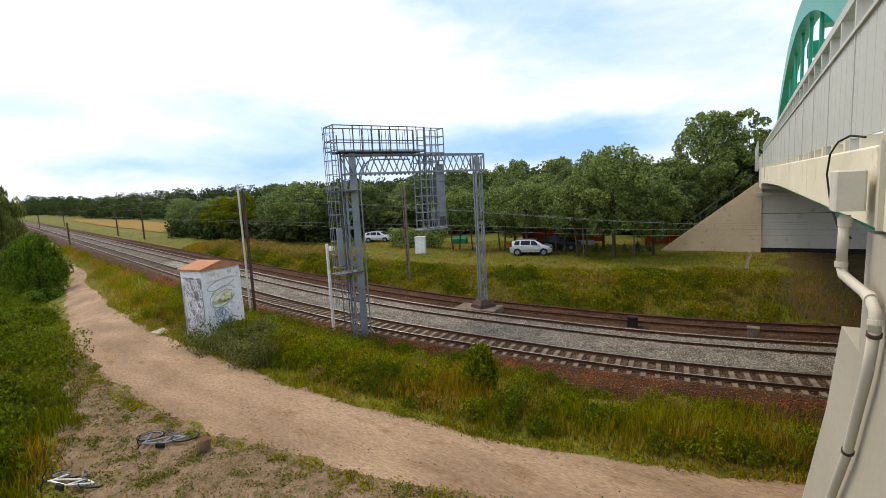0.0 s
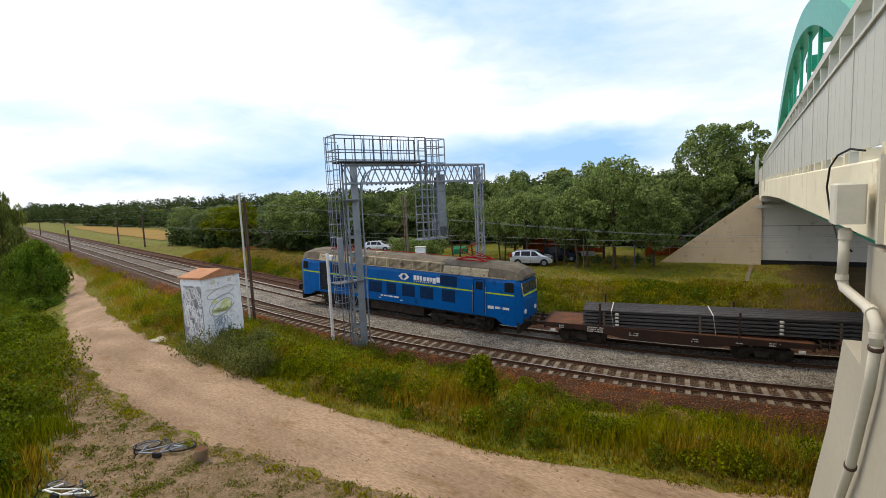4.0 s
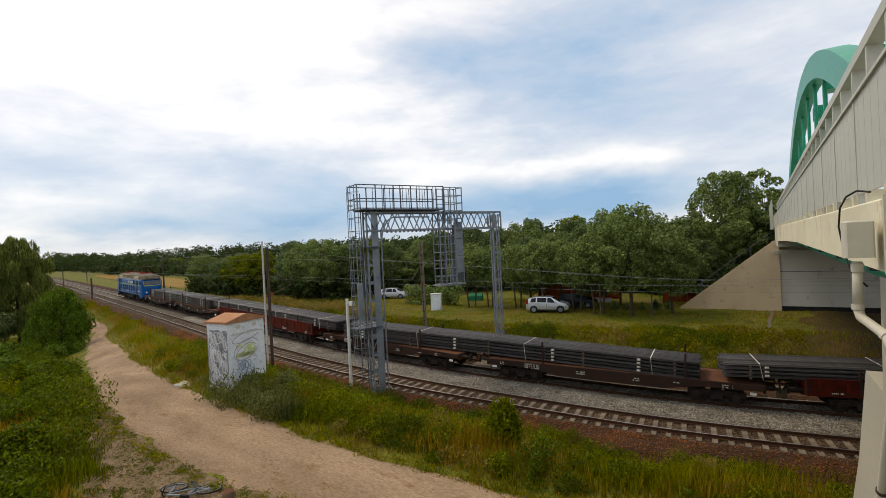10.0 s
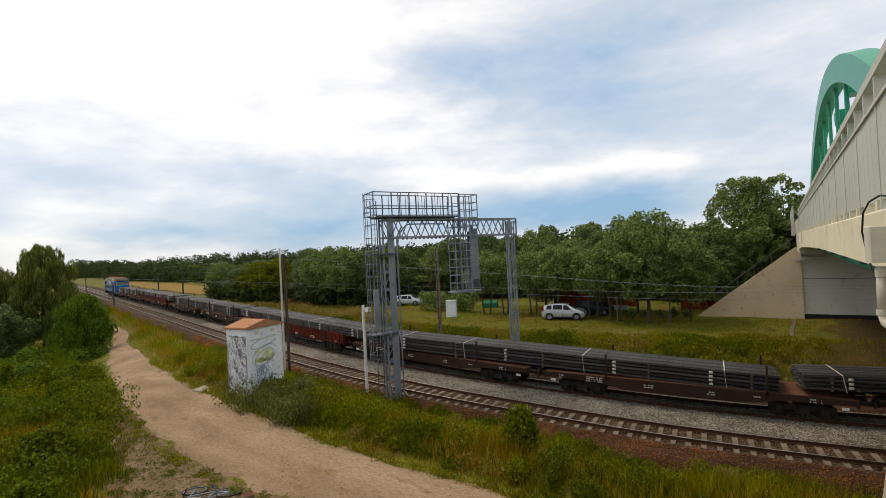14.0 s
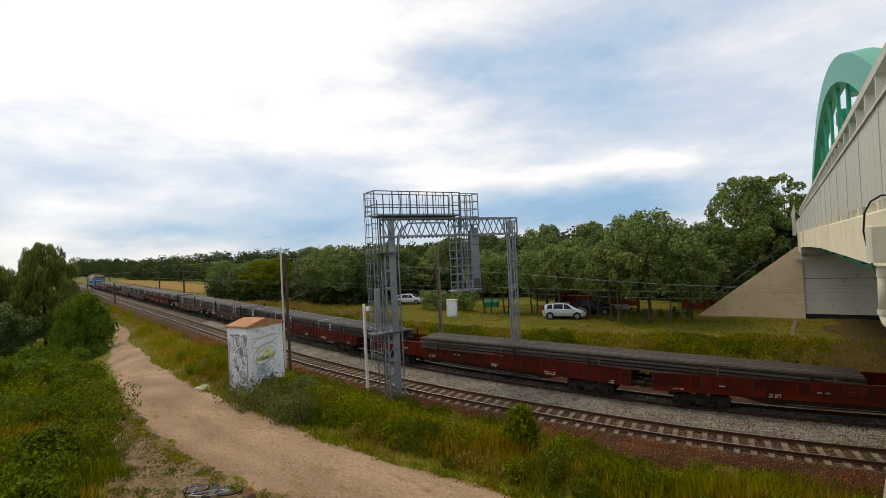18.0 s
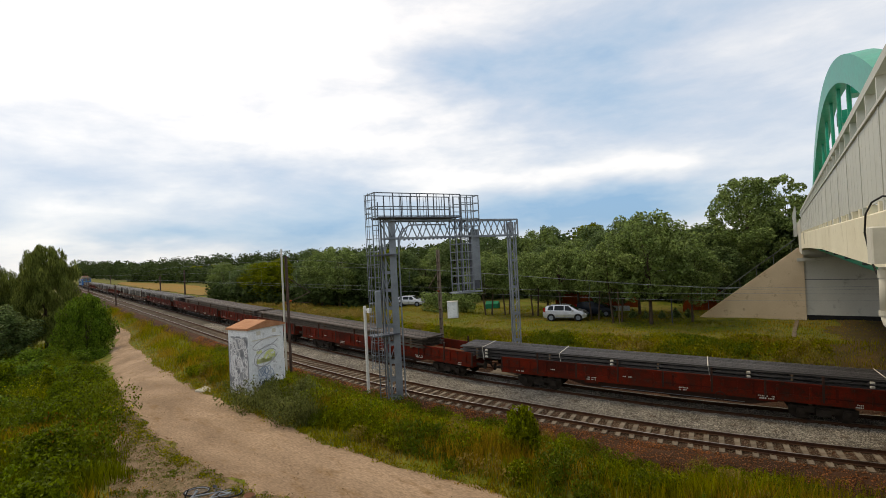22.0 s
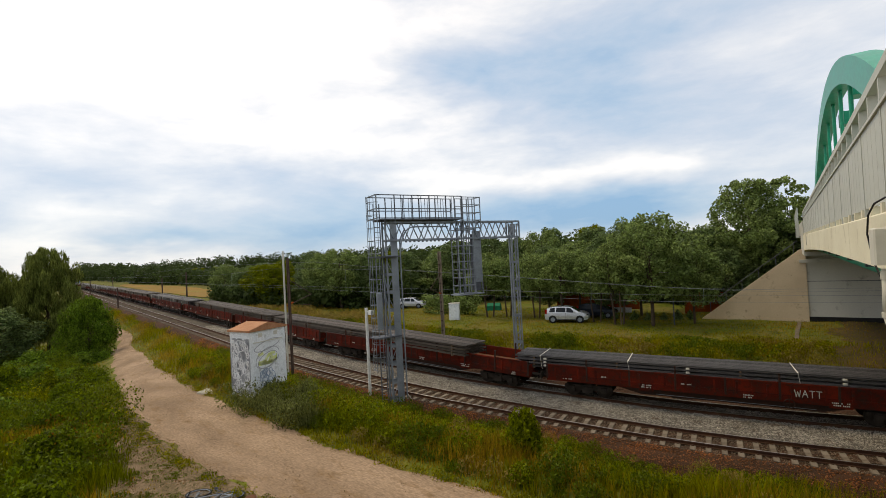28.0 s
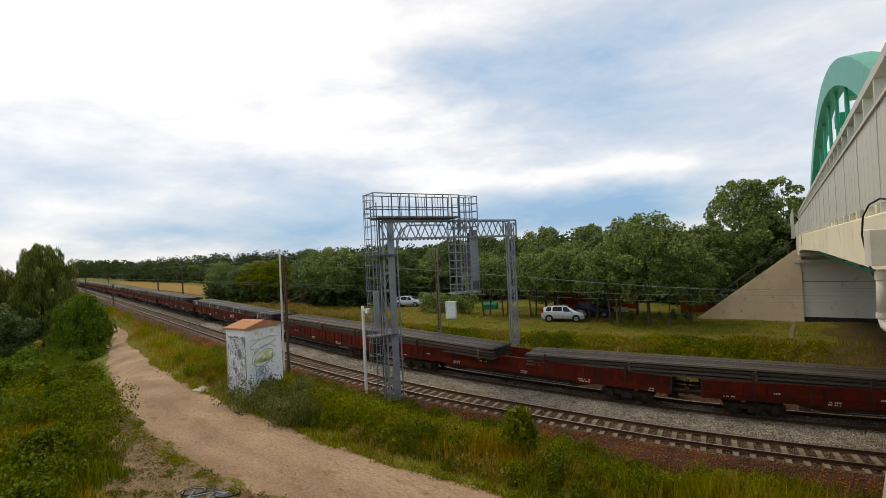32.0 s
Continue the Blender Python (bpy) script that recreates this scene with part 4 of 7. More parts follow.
    part("underframe", Geo().box(-2.3, 2.3, -1.2, 1.2, 0.42, 1.14).box(-h + 0.8, h - 0.8, -1.25, 1.25, 0.95, 1.14), M["bogie"], root, "dark underframe equipment")
    for x in (-1.8, 0.2, 1.9):
        part("roof_hatch", Geo().cbox(x - 0.45, x + 0.45, -0.5, 0.5, 3.98, 4.10, 0.04), M["roof_dark"], root)
    part("brake_resistor", Geo().cyl((-1.9, -0.55, 3.95), (-1.9, -0.55, 4.28), 0.3, 16), M["cream"], root, "round roof cowl")
    for sx in (-1, 1):
        x = sx * 5.6
        g = Geo()
        for sy in (-1, 1):
            g.beam((x - 1.1, sy * 0.6, 4.22), (x + 1.1, sy * 0.6, 4.22), 0.06)
            g.beam((x - 1.0, sy * 0.6, 4.25), (x + 0.15, sy * 0.5, 4.40), 0.045)
            g.beam((x + 1.0, sy * 0.6, 4.25), (x - 0.15, sy * 0.5, 4.40), 0.045)
        g.beam((x - 1.0, -0.6, 4.25), (x - 1.0, 0.6, 4.25), 0.06).beam((x + 1.0, -0.6, 4.25), (x + 1.0, 0.6, 4.25), 0.06)
        g.beam((x - 0.9, -0.6, 4.27), (x + 0.1, 0.5, 4.40), 0.035).beam((x - 0.9, 0.6, 4.27), (x + 0.1, -0.5, 4.40), 0.035)
        if sx > 0:      # raised collector at the rear
            for sy in (-1, 1):
                g.beam((x + 1.0, sy * 0.6, 4.25), (x - 0.9, sy * 0.45, 4.75), 0.045)
                g.beam((x - 0.9, sy * 0.45, 4.75), (x + 0.1, sy * 0.4, 5.25), 0.04)
        part("pantograph", g, M["panto"], root, "red pantograph frame")
        zt = 5.28 if sx > 0 else 4.46
        part("collector_head", Geo().beam((x + 0.1 * (sx > 0), -0.85, zt), (x + 0.1 * (sx > 0), 0.85, zt), 0.06, 0.05).beam((x + 0.3, -0.85, zt), (x + 0.3, 0.85, zt), 0.06, 0.05), M["roof_dark"], root)
        for dx in (-1.0, 1.0):
            for sy in (-0.6, 0.6):
                part("insulator", Geo().cyl((x + dx, sy, 3.9), (x + dx, sy, 4.22), 0.07, 8), M["cream"], root)
    part("roof_cable", Geo().pipe([(-4.0, 0.5, 4.05), (-4.0, 0.5, 4.22), (4.0, 0.5, 4.22), (4.0, 0.5, 4.05)], 0.02), M["panto"], root)
    for ob in root.children:                 # tall loading gauge of the class
        if ob.data:
            for v in ob.data.vertices:
                v.co.z *= 1.05
    return root


loco = et_loco()
MOVERS.append((loco, -149.8, 5.0))

FLATS = ((-125.7, -110.1), (-90.7, -76.0), (-76.0, -59.4), (-41.3, -25.7), (-25.7, -9.9))
REDS = ((-110.1, -90.7), (-59.4, -41.3), (-9.9, 8.6), (8.6, 28.5), (28.5, 47.9), (47.9, 68.4), (68.4, 88.4), (88.4, 107.5), (107.5, 127.5), (127.5, 146.7), (146.7, 166.4), (166.4, 186.3), (186.3, 206.5), (206.5, 226.2), (226.2, 245.4))
made = {}
first = flat_wagon(14.3)
MOVERS.append((first, -132.75, 4.6))
for a, b in FLATS:
    if b - a < 15.0:
        ob = copy_thing(first, Matrix())
    elif "f" not in made:
        made["f"] = ob = flat_wagon(16.0)
    else:
        ob = copy_thing(made["f"], Matrix())
    MOVERS.append((ob, (a + b) / 2, (b - a) / 2 - 2.7))
for a, b in REDS:
    key = "r18" if b - a < 18.6 else "r20"
    if key not in made:
        made[key] = ob = red_wagon(17.9 if key == "r18" else 19.8, 0.55 if key == "r18" else 0.66)
    else:
        ob = copy_thing(made[key], Matrix())
    MOVERS.append((ob, (a + b) / 2, (b - a) / 2 - 2.9))
    if a == 146.7:               # chalked word on one side: WATT
        tag = Geo()
        for x0, strokes in ((2.90, ((0, 0.34, 0.06, 0), (0.06, 0, 0.12, 0.26), (0.12, 0.26, 0.18, 0), (0.18, 0, 0.24, 0.34))), (3.20, ((0, 0, 0.11, 0.34), (0.11, 0.34, 0.22, 0), (0.05, 0.14, 0.17, 0.14))), (3.48, ((0, 0.33, 0.22, 0.33), (0.11, 0.33, 0.11, 0))), (3.75, ((0, 0.33, 0.22, 0.33), (0.11, 0.33, 0.11, 0)))):
            for u0, w0, u1, w1 in strokes:
                tag.beam((x0 + u0, -1.47, 1.24 + w0), (x0 + u1, -1.47, 1.24 + w1), 0.008, 0.035)
        part("chalk_writing", tag, M["strap"], ob, "pale hand-drawn word WATT")

STACKS = ((-137.2, -113.0, 5, "load", True, 1.26), (-112.2, -88.1, 4, "load", True, 1.50), (-87.2, -63.2, 5, "load", True, 1.26), (-62.0, -38.2, 4, "load", True, 1.50), (-37.5, -13.4, 5, "load", True, 1.26),
          (-12.4, 11.3, 4, "load", True, 1.50), (13.9, 38.1, 4, "load_rust", False, 1.56), (39.3, 63.6, 4, "load_rust", False, 1.56), (66.2, 90.1, 4, "load", True, 1.50), (93.2, 116.9, 4, "load_rust", False, 1.56),
          (118.4, 142.0, 4, "load_rust", False, 1.56), (145.4, 169.1, 4, "load", True, 1.50), (171.7, 196.0, 4, "load_rust", False, 1.56), (197.4, 221.7, 4, "load_rust", False, 1.56), (223.4, 244.0, 4, "load_rust", False, 1.56))
for a, b, n, m, st, z0 in STACKS:
    key = (n, m, st)
    if key not in made:
        made[key] = ob = rail_stack(24.1, n, z0, 2.3, m, st)[0]
    else:
        ob = copy_thing(made[key], Matrix())
    MOVERS.append((ob, (a + b) / 2, 7.5))


# ---------------------------------------------------------------- road bridge over the railway
def road_bridge():
    root = thing("road_bridge", "concrete road bridge with green steel arches and grey barrier panels", "bridge", kind="structure",
                 at=(13.267, -24.685, 0, 0, 0, 92.13))
    S0, S1, W = -14.0, 46.5, 15.0
    ZB, ZT, ZP = 9.20, 10.52, 10.76

    def bx(name, m, label="", *boxes):
        g = Geo()
        for s0, s1, o0, o1, z0, z1 in boxes:
            g.box(s0, s1, -o1, -o0, z0, z1)
        return part(name, g, m, root, label)

    # edge beam in lengths with open joints; its underside rises towards the middle of the span
    def soffit(s):
        return 7.95 + 0.55 * min(1.0, max(0.0, (46.5 - s) / 26.0)) ** 0.6
    cuts = [S0, -6.0, -0.2, 5.9, 12.0, 18.0, 24.0, 30.0, 38.2, S1]
    for a, b in zip(cuts, cuts[1:]):
        a, b = a + 0.012, b - 0.012
        rings = []
        for k in range(5):
            s = a + (b - a) * k / 4
            z = soffit(s)
            rings.append([(s, 0, z), (s, -0.35, z), (s, -0.35, ZB), (s, -0.02, ZB), (s, 0, ZB - 0.02)])
        part("edge_beam", Geo().loft(rings), M["beam"], root, "cream painted concrete edge beam")
    for s in (5.9, 38.2):
        bx("joint_cover", M["pipe"], "", (s - 0.03, s + 0.03, -0.04, 0.03, 8.5, ZB + 0.02))
    # deck and girders behind the edge beam
    bx("deck", M["concrete_grey"], "grey concrete deck slab", (S0, S1 + 30, 0.36, W - 0.36, 8.75, 9.15))
    for o in (0.9, 4.2, 7.5, 10.8, 14.1):
        bx("girder", M["green"], "green steel girder", (S0, S1, o - 0.2, o + 0.2, 8.05, 8.75))
    bx("far_edge_beam", M["beam"], "", (S0, S1, W - 0.35, W, 8.3, ZB))
    for s in np.arange(-10.0, 46.0, 4.0):
        bx("cross_girder", M["steel_dark"], "", (s - 0.12, s + 0.12, 0.4, W - 0.4, 8.25, 8.76))
    # brackets, barrier panels with ribs, posts and rail
    s = S0
    while s < S1 - 0.1:
        e = min(s + 2.0, S1)
        if s > 0:
            bx("bracket", M["beam"], "small block under the barrier", (s + 0.05, s + 0.20, 0.02, 0.20, ZB, ZB + 0.13), (s + 1.05, s + 1.20, 0.02, 0.20, ZB, ZB + 0.13))
        g = Geo().box(s + 0.008, e - 0.008, -0.09, -0.06, ZB + 0.13, ZT)
        k = s + 0.12
        while k < e - 0.05:
            g.box(k, k + 0.03, -0.06, -0.0585, ZB + 0.14, ZT - 0.01)
            k += 0.40
        g.box(s, e, -0.11, -0.03, ZT - 0.03, ZT + 0.012)
        part("barrier_panel", g, M["panel"], root, "grey ribbed steel barrier panel")
        bx("barrier_post", M["panel"], "grey railing post", (s - 0.04, s + 0.04, 0.05, 0.19, ZB, ZP + 0.16))
        bx("barrier_post", M["panel"], "grey railing post", (s + 0.96, s + 1.04, 0.05, 0.19, ZT, ZP + 0.16))
        s = e
    bx("handrail", M["panel"], "square grey handrail", (S0, S1, 0.04, 0.20, ZP + 0.10, ZP + 0.22))
    # far railing on the ramp beyond the span
    for k in range(12):
        ss = S1 + 0.3 + k * 1.5
        bx("ramp_post", M["panel"], "", (ss - 0.04, ss + 0.04, -0.3, -0.22, 9.0, 11.3))
    bx("ramp_rail", M["panel"], "plain tube railing", (S1, S1 + 18, -0.30, -0.24, 11.26, 11.34), (S1, S1 + 18, -0.29, -0.25, 10.5, 10.55), (S1, S1 + 18, -0.29, -0.25, 9.8, 9.85))
    # arches: box section ribs, hangers and cross beams
    SC, SH, ZA, RISE = 28.3, 20.5, 9.2, 6.5

    def za(s):
        return ZA + RISE * (1 - ((s - SC) / SH) ** 2)
    for o in (0.75, W - 1.30):
        rings = []
        for k in range(41):
            s = SC - SH + 2 * SH * k / 40
            slope = -2 * RISE * (s - SC) / SH ** 2
            nn = Vector((-slope, 0, 1)).normalized()
            top, bot = Vector((s, 0, za(s))), Vector((s, 0, za(s))) - nn * (0.78 + 0.15 * abs(s - SC) / SH)
            rings.append([(bot.x, -o, bot.z), (bot.x, -o - 0.55, bot.z), (top.x, -o - 0.55, top.z), (top.x, -o, top.z)])
        part("arch_rib", Geo().loft(rings), M["green"], root, "green painted steel arch rib")
        for k in range(1, 12):
            s = SC - SH + 2 * SH * k / 12
            part("hanger", Geo().cyl((s, -o - 0.28, 9.15), (s, -o - 0.28, za(s) - 0.7), 0.07, 8), M["green"], root, "slender green hanger")
    for s in (11.5, 16.0, 21.0, 26.5, 32.0, 37.5, 42.0):
        z = za(s) - 0.6
        part("cross_beam", Geo().box(s - 0.45, s + 0.45, -(W - 1.5), -1.5, z - 0.35, z + 0.3), M["green"], root, "green box beam between the arches")
    # near abutment with its sloping side wall
    prof = [(S0, -1.2), (14.5, -1.2), (9.95, 4.1), (8.4, 5.9), (7.55, 7.25), (6.55, 7.27), (6.45, 8.44), (S0, 8.44)]
    g = Geo().add([(s, 0, z) for s, z in prof] + [(s, -1.1, z) for s, z in prof], [tuple(range(8)), tuple(range(15, 7, -1))] + [(k, k + 8, (k + 1) % 8 + 8, (k + 1) % 8) for k in range(8)])
    part("near_abutment", g, M["abutment"], root, "pale sloping concrete abutment wall")
    bx("near_abutment_core", M["concrete_grey"], "", (S0, 6.4, 1.1, W, -1.2, 8.04))
    # far abutment: front wall, black band at its foot, bearing shelf, sloping wing wall
    SF = 54.6
    bx("far_abutment", M["concrete_grey"], "grey concrete abutment wall", (SF, SF + 1.5, -0.25, W + 1, 1.9, 6.75))
    bx("abutment_plinth", M["black"], "black band along the foot of the abutment wall", (SF - 0.05, SF + 1.4, -0.25, W + 1, 0.6, 1.9))
    bx("bearing_shelf", M["concrete_grey"], "", (SF - 0.35, SF + 1.5, -0.25, W + 1, 6.75, 7.05), (SF + 0.5, SF + 1.5, 0.0, W, 7.05, 8.75))
    bx("wall_joint", M["steel_dark"], "", (SF - 0.012, SF, -0.2, W + 1, 5.05, 5.10))
    bx("corner_pipe", M["pipe"], "thin pale pipe at the corner", (SF - 0.12, SF - 0.03, -0.33, -0.24, 1.3, 7.9))
    bx("span_end", M["concrete_grey"], "", (S1, SF + 1.5, 0.0, W, 7.6, 9.2), (S1, SF + 18, 0.0, 0.3, 9.2, 10.3))
    prof = [(-0.25, 0.9), (8.4, 0.9), (8.4, 1.45), (0.15, 7.95), (-0.25, 7.95)]
    g = Geo().add([(SF - 0.2, o, z) for o, z in prof] + [(SF + 0.5, o, z) for o, z in prof], [tuple(range(5)), tuple(range(9, 4, -1))] + [(k, (k + 1) % 5, (k + 1) % 5 + 5, k + 5) for k in range(5)])
    part("wing_wall", g, M["concrete"], root, "sandy concrete wing wall with a sloping top")
    for k in range(6):
        o = 0.6 + k * 1.4
        z = 7.95 - (o - 0.15) * 0.788
        part("wing_rail_post", Geo().cyl((SF + 0.4, o, z - 0.2), (SF + 0.4, o, z + 0.9), 0.025, 6), M["steel_dark"], root)
    part("wing_rail", Geo().cyl((SF + 0.4, 0.3, 8.75), (SF + 0.4, 7.8, 2.85), 0.03, 6), M["steel_dark"], root, "thin handrail along the slope")
    return root


road_bridge()

drain = thing("drain_pipe", "cream painted drain pipe with elbows below a steel scupper box", "drain pipe", at=(13.267, -24.685, 0, 0, 0, 92.13))
part("scupper_box", Geo().cbox(6.18, 6.50, 0.06, 0.28, 8.64, 9.0, 0.015), M["concrete_grey"], drain, "dull grey steel box")
part("upper_pipe", Geo().cyl((6.3, 0.185, 8.60), (6.3, 0.195, 8.12), 0.042, 16), M["pipe"], drain, smooth=True)
part("pipe_collar", Geo().cyl((6.3, 0.185, 8.58), (6.3, 0.185, 8.50), 0.052, 16), M["pipe"], drain)
part("pipe_collar", Geo().cyl((6.3, 0.195, 8.18), (6.3, 0.195, 8.13), 0.050, 16), M["pipe"], drain)
part("offset_pipe", Geo().pipe([(6.3, 0.195, 8.14), (6.27, 0.18, 8.06), (5.72, 0.08, 7.98), (5.58, 0.07, 7.90), (5.56, 0.07, 7.74)], 0.042, 16), M["pipe"], drain, smooth=True)
part("pipe_collar", Geo().cyl((5.76, 0.086, 7.985), (5.69, 0.076, 7.97), 0.051, 16), M["pipe"], drain)
part("pipe_collar", Geo().cyl((5.565, 0.07, 7.84), (5.56, 0.07, 7.80), 0.051, 16), M["pipe"], drain)
part("lower_pipe", Geo().pipe([(5.56, 0.07, 7.76), (5.73, 0.07, 7.35), (6.03, 0.07, 6.88), (6.37, 0.07, 6.33), (7.18, 0.07, 5.37), (9.6, 0.08, 3.0)], 0.041, 16), M["pipe"], drain, smooth=True)
for p, q in (((5.565, 0.07, 7.735), (5.575, 0.07, 7.705)), ((6.35, 0.07, 6.36), (6.37, 0.07, 6.33))):
    part("clamp", Geo().cyl(p, q, 0.051, 16), M["mast"], drain, "rusty pipe clamp")
cable = Geo().pipe([(6.9, -0.02, 9.30), (7.2, 0.05, 9.34), (7.6, 0.10, 9.30), (8.0, 0.12, 9.18), (8.2, 0.12, 8.95), (8.15, 0.08, 8.6), (7.95, 0.03, 8.35), (7.9, -0.1, 8.2)], 0.011)
solid("black_cable", cable, M["black"], "loose black cable looping from the bridge barrier", "cable", at=(13.267, -24.685, 0, 0, 0, 92.13))


# ---------------------------------------------------------------- signal gantry over the tracks
def signal_gantry():
    root = thing("signal_gantry", "galvanised lattice signal gantry with a caged walkway and ladders", "signal gantry", at=pose(-8.07, -3.42, 0.67, 0, 0, 67.4) @ Matrix.Diagonal((0.925, 0.925, 0.925, 1)))
    st = M["steel"]

    def lattice_leg(x, z0, z1, w, name, lab):
        c = 0.09
        leg = part(name, Geo().box(x + w / 2, x + w / 2 + 0.035, -0.32, 0.32, z0, z1).box(x + w / 2 - 0.44, x + w / 2, -0.325, -0.295, z0, z1).box(x + w / 2 - c, x + w / 2, 0.29, 0.32, z0, z1), st, root, lab) if name == "near_leg" else part(name, Geo().box(x + w / 2 - 0.05, x + w / 2 + 0.03, -0.17, -0.09, z0, z1), st, root, lab)
        if name != "near_leg":
            part("leg_angle", Geo().box(x + w / 2 - 0.05, x + w / 2 + 0.03, 0.09, 0.17, z0, z1), st, leg)
        dp = 0.27 if name == "near_leg" else 0.13
        for y in (-dp, dp):
            part("leg_angle", Geo().box(x - w / 2 - 0.04, x - w / 2 + 0.06, y - 0.05, y + 0.05, z0, z1), st, leg)
        z, k = z0 + 0.5, 0
        while z < z1 - 1.2:
            for y in (-dp - 0.03, dp + 0.03):
                part("batten", Geo().box(x - w / 2, x + w / 2, y - 0.012, y + 0.012, z - 0.09, z + 0.09), st, leg)
            if name == "near_leg":
                part("lacing", Geo().beam((x - w / 2, -0.29, z + (0.2 if k % 2 else 0.85)), (x + w / 2 - 0.44, -0.29, z + (0.85 if k % 2 else 0.2)), 0.05, 0.03), st, leg)
                part("lacing", Geo().beam((x - w / 2, -0.27, z), (x - w / 2, 0.27, z + 1.05), 0.05, 0.03), st, leg)
            else:
                for j in range(4):
                    a, b = (x - w / 2, x + w / 2) if j % 2 else (x + w / 2, x - w / 2)
                    part("lacing", Geo().beam((a, -dp, z + j * 0.5), (b, -dp, z + j * 0.5 + 0.5), 0.045, 0.03), st, leg)
            z += 1.15 if name == "near_leg" else 2.0
            k += 1
        return leg
    lattice_leg(0.0, -1.7, 11.5, 0.74, "near_leg", "heavy lattice leg beside the first track")
    leg = lattice_leg(10.15, -0.2, 11.2, 0.56, "far_leg", "lattice leg on a concrete plinth")
    part("leg_foot", Geo().loft([[(10.15 - w, -w * 0.8, z), (10.15 + w, -w * 0.8, z), (10.15 + w, w * 0.8, z), (10.15 - w, w * 0.8, z)] for w, z in ((0.75, -0.14), (0.7, 0.12), (0.45, 0.45))]), M["mast"], leg, "rusty flared foot")
    # truss
    z0, z1, xa, xb = 10.20, 11.36, -0.35, 10.46
    for y in (-0.38, 0.38):
        for z, w in ((z0, 0.12), (z1, 0.12)):
            part("chord", Geo().box(xa, xb, y - 0.05, y + 0.05, z - w / 2, z + w / 2), st, root, "truss chord")
        n = 20
        dx = (xb - xa) / n
        for k in range(n):
            a = xa + k * dx
            part("truss_diagonal", Geo().beam((a, y, z0 if k % 2 else z1), (a + dx, y, z1 if k % 2 else z0), 0.07, 0.05), st, root)
        for x in (9.84, xb):
            part("truss_post", Geo().box(x - 0.045, x + 0.045, y - 0.045, y + 0.045, z0, z1), st, root)
    arc = [(0.55 + 1.0 * (1 - math.cos(a)), -0.44, z0 - 0.9 + 1.75 * math.sin(a)) for a in np.linspace(0, math.pi / 2, 9)]
    part("cable_arc", Geo().pipe(arc + [(2.6, -0.44, z0 + 0.86), (4.2, -0.44, z0 + 0.84)], 0.05), st, root, "bent grey cable pipe")
    for k in range(13):
        x = 1.0 + k * 0.31
        part("cable_clip", Geo().cbox(x - 0.06, x + 0.06, -0.46, -0.36, z0 - 0.16, z0 - 0.05, 0.015), M["steel_dark"], root)
    for k in range(11):
        x = xa + k * (xb - xa) / 10
        part("truss_strut", Geo().box(x - 0.03, x + 0.03, -0.38, 0.38, z0 - 0.03, z0 + 0.03).box(x - 0.03, x + 0.03, -0.38, 0.38, z1 - 0.03, z1 + 0.03), st, root)
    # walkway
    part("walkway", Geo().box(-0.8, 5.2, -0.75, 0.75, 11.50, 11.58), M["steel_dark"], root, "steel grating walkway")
    for y in (-0.75, 0.75):
        for k in range(6):
            x = -1.12 + 1.27 * k
            # posts beyond the end take the darker steel, shade put into their colour
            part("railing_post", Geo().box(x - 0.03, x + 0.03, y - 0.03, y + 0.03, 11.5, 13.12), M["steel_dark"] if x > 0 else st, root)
            for e in (0.46, 0.66):
                if 0 < x + e < 5.1:
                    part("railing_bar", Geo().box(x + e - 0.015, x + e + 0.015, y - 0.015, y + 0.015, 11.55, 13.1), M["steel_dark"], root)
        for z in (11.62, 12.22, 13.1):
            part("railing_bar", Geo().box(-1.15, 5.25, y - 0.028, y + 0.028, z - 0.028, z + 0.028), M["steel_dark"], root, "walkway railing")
    for z in (11.6, 12.22, 13.1):
        part("railing_bar", Geo().box(-1.15, -1.09, -0.75, 0.75, z - 0.03, z + 0.03), st, root)
    # signal cage hanging below the truss
    for x in (4.98, 5.42, 5.86, 6.26):
        for y in (-0.45, 0.45):
            part("cage_bar", Geo().box(x - 0.028, x + 0.028, y - 0.028, y + 0.028, 6.3, 11.5), st, root, "signal cage upright")
    for k in range(10):
        z = 6.32 + k * 0.56
        part("cage_hoop", Geo().box(4.95, 6.29, -0.48, -0.42, z - 0.025, z + 0.025).box(4.95, 6.29, 0.42, 0.48, z - 0.025, z + 0.025).box(4.95, 5.01, -0.45, 0.45, z - 0.025, z + 0.025).box(6.23, 6.29, -0.45, 0.45, z - 0.025, z + 0.025), st, root)
    part("cage_floor", Geo().box(4.75, 6.95, -0.5, 0.5, 6.22, 6.30), st, root, "small steel platform")
    for x in (5.2, 5.6):
        part("cage_ladder", Geo().box(x, x + 0.05, 0.1, 0.15, 6.3, 11.5), M["steel_dark"], root)
    for x in (5.45, 5.95, 6.45, 6.92):
        for y in (-0.5, 0.5):
            part("cage_bar", Geo().box(x - 0.028, x + 0.028, y - 0.028, y + 0.028, 10.6, 13.12), st, root)
    for k in range(5):
        z = 10.93 + k * 0.54
        part("cage_hoop", Geo().box(5.42, 6.95, -0.53, -0.47, z - 0.025, z + 0.025).box(5.42, 6.95, 0.47, 0.53, z - 0.025, z + 0.025).box(6.89, 6.95, -0.5, 0.5, z - 0.025, z + 0.025), st, root)
    for k in range(3):
        part("signal_backboard", Geo().cbox(6.32, 7.04, -0.25, -0.17, 7.05 + 1.22 * k, 8.25 + 1.22 * k, 0.02), st, root, "plain grey signal backboard plate")
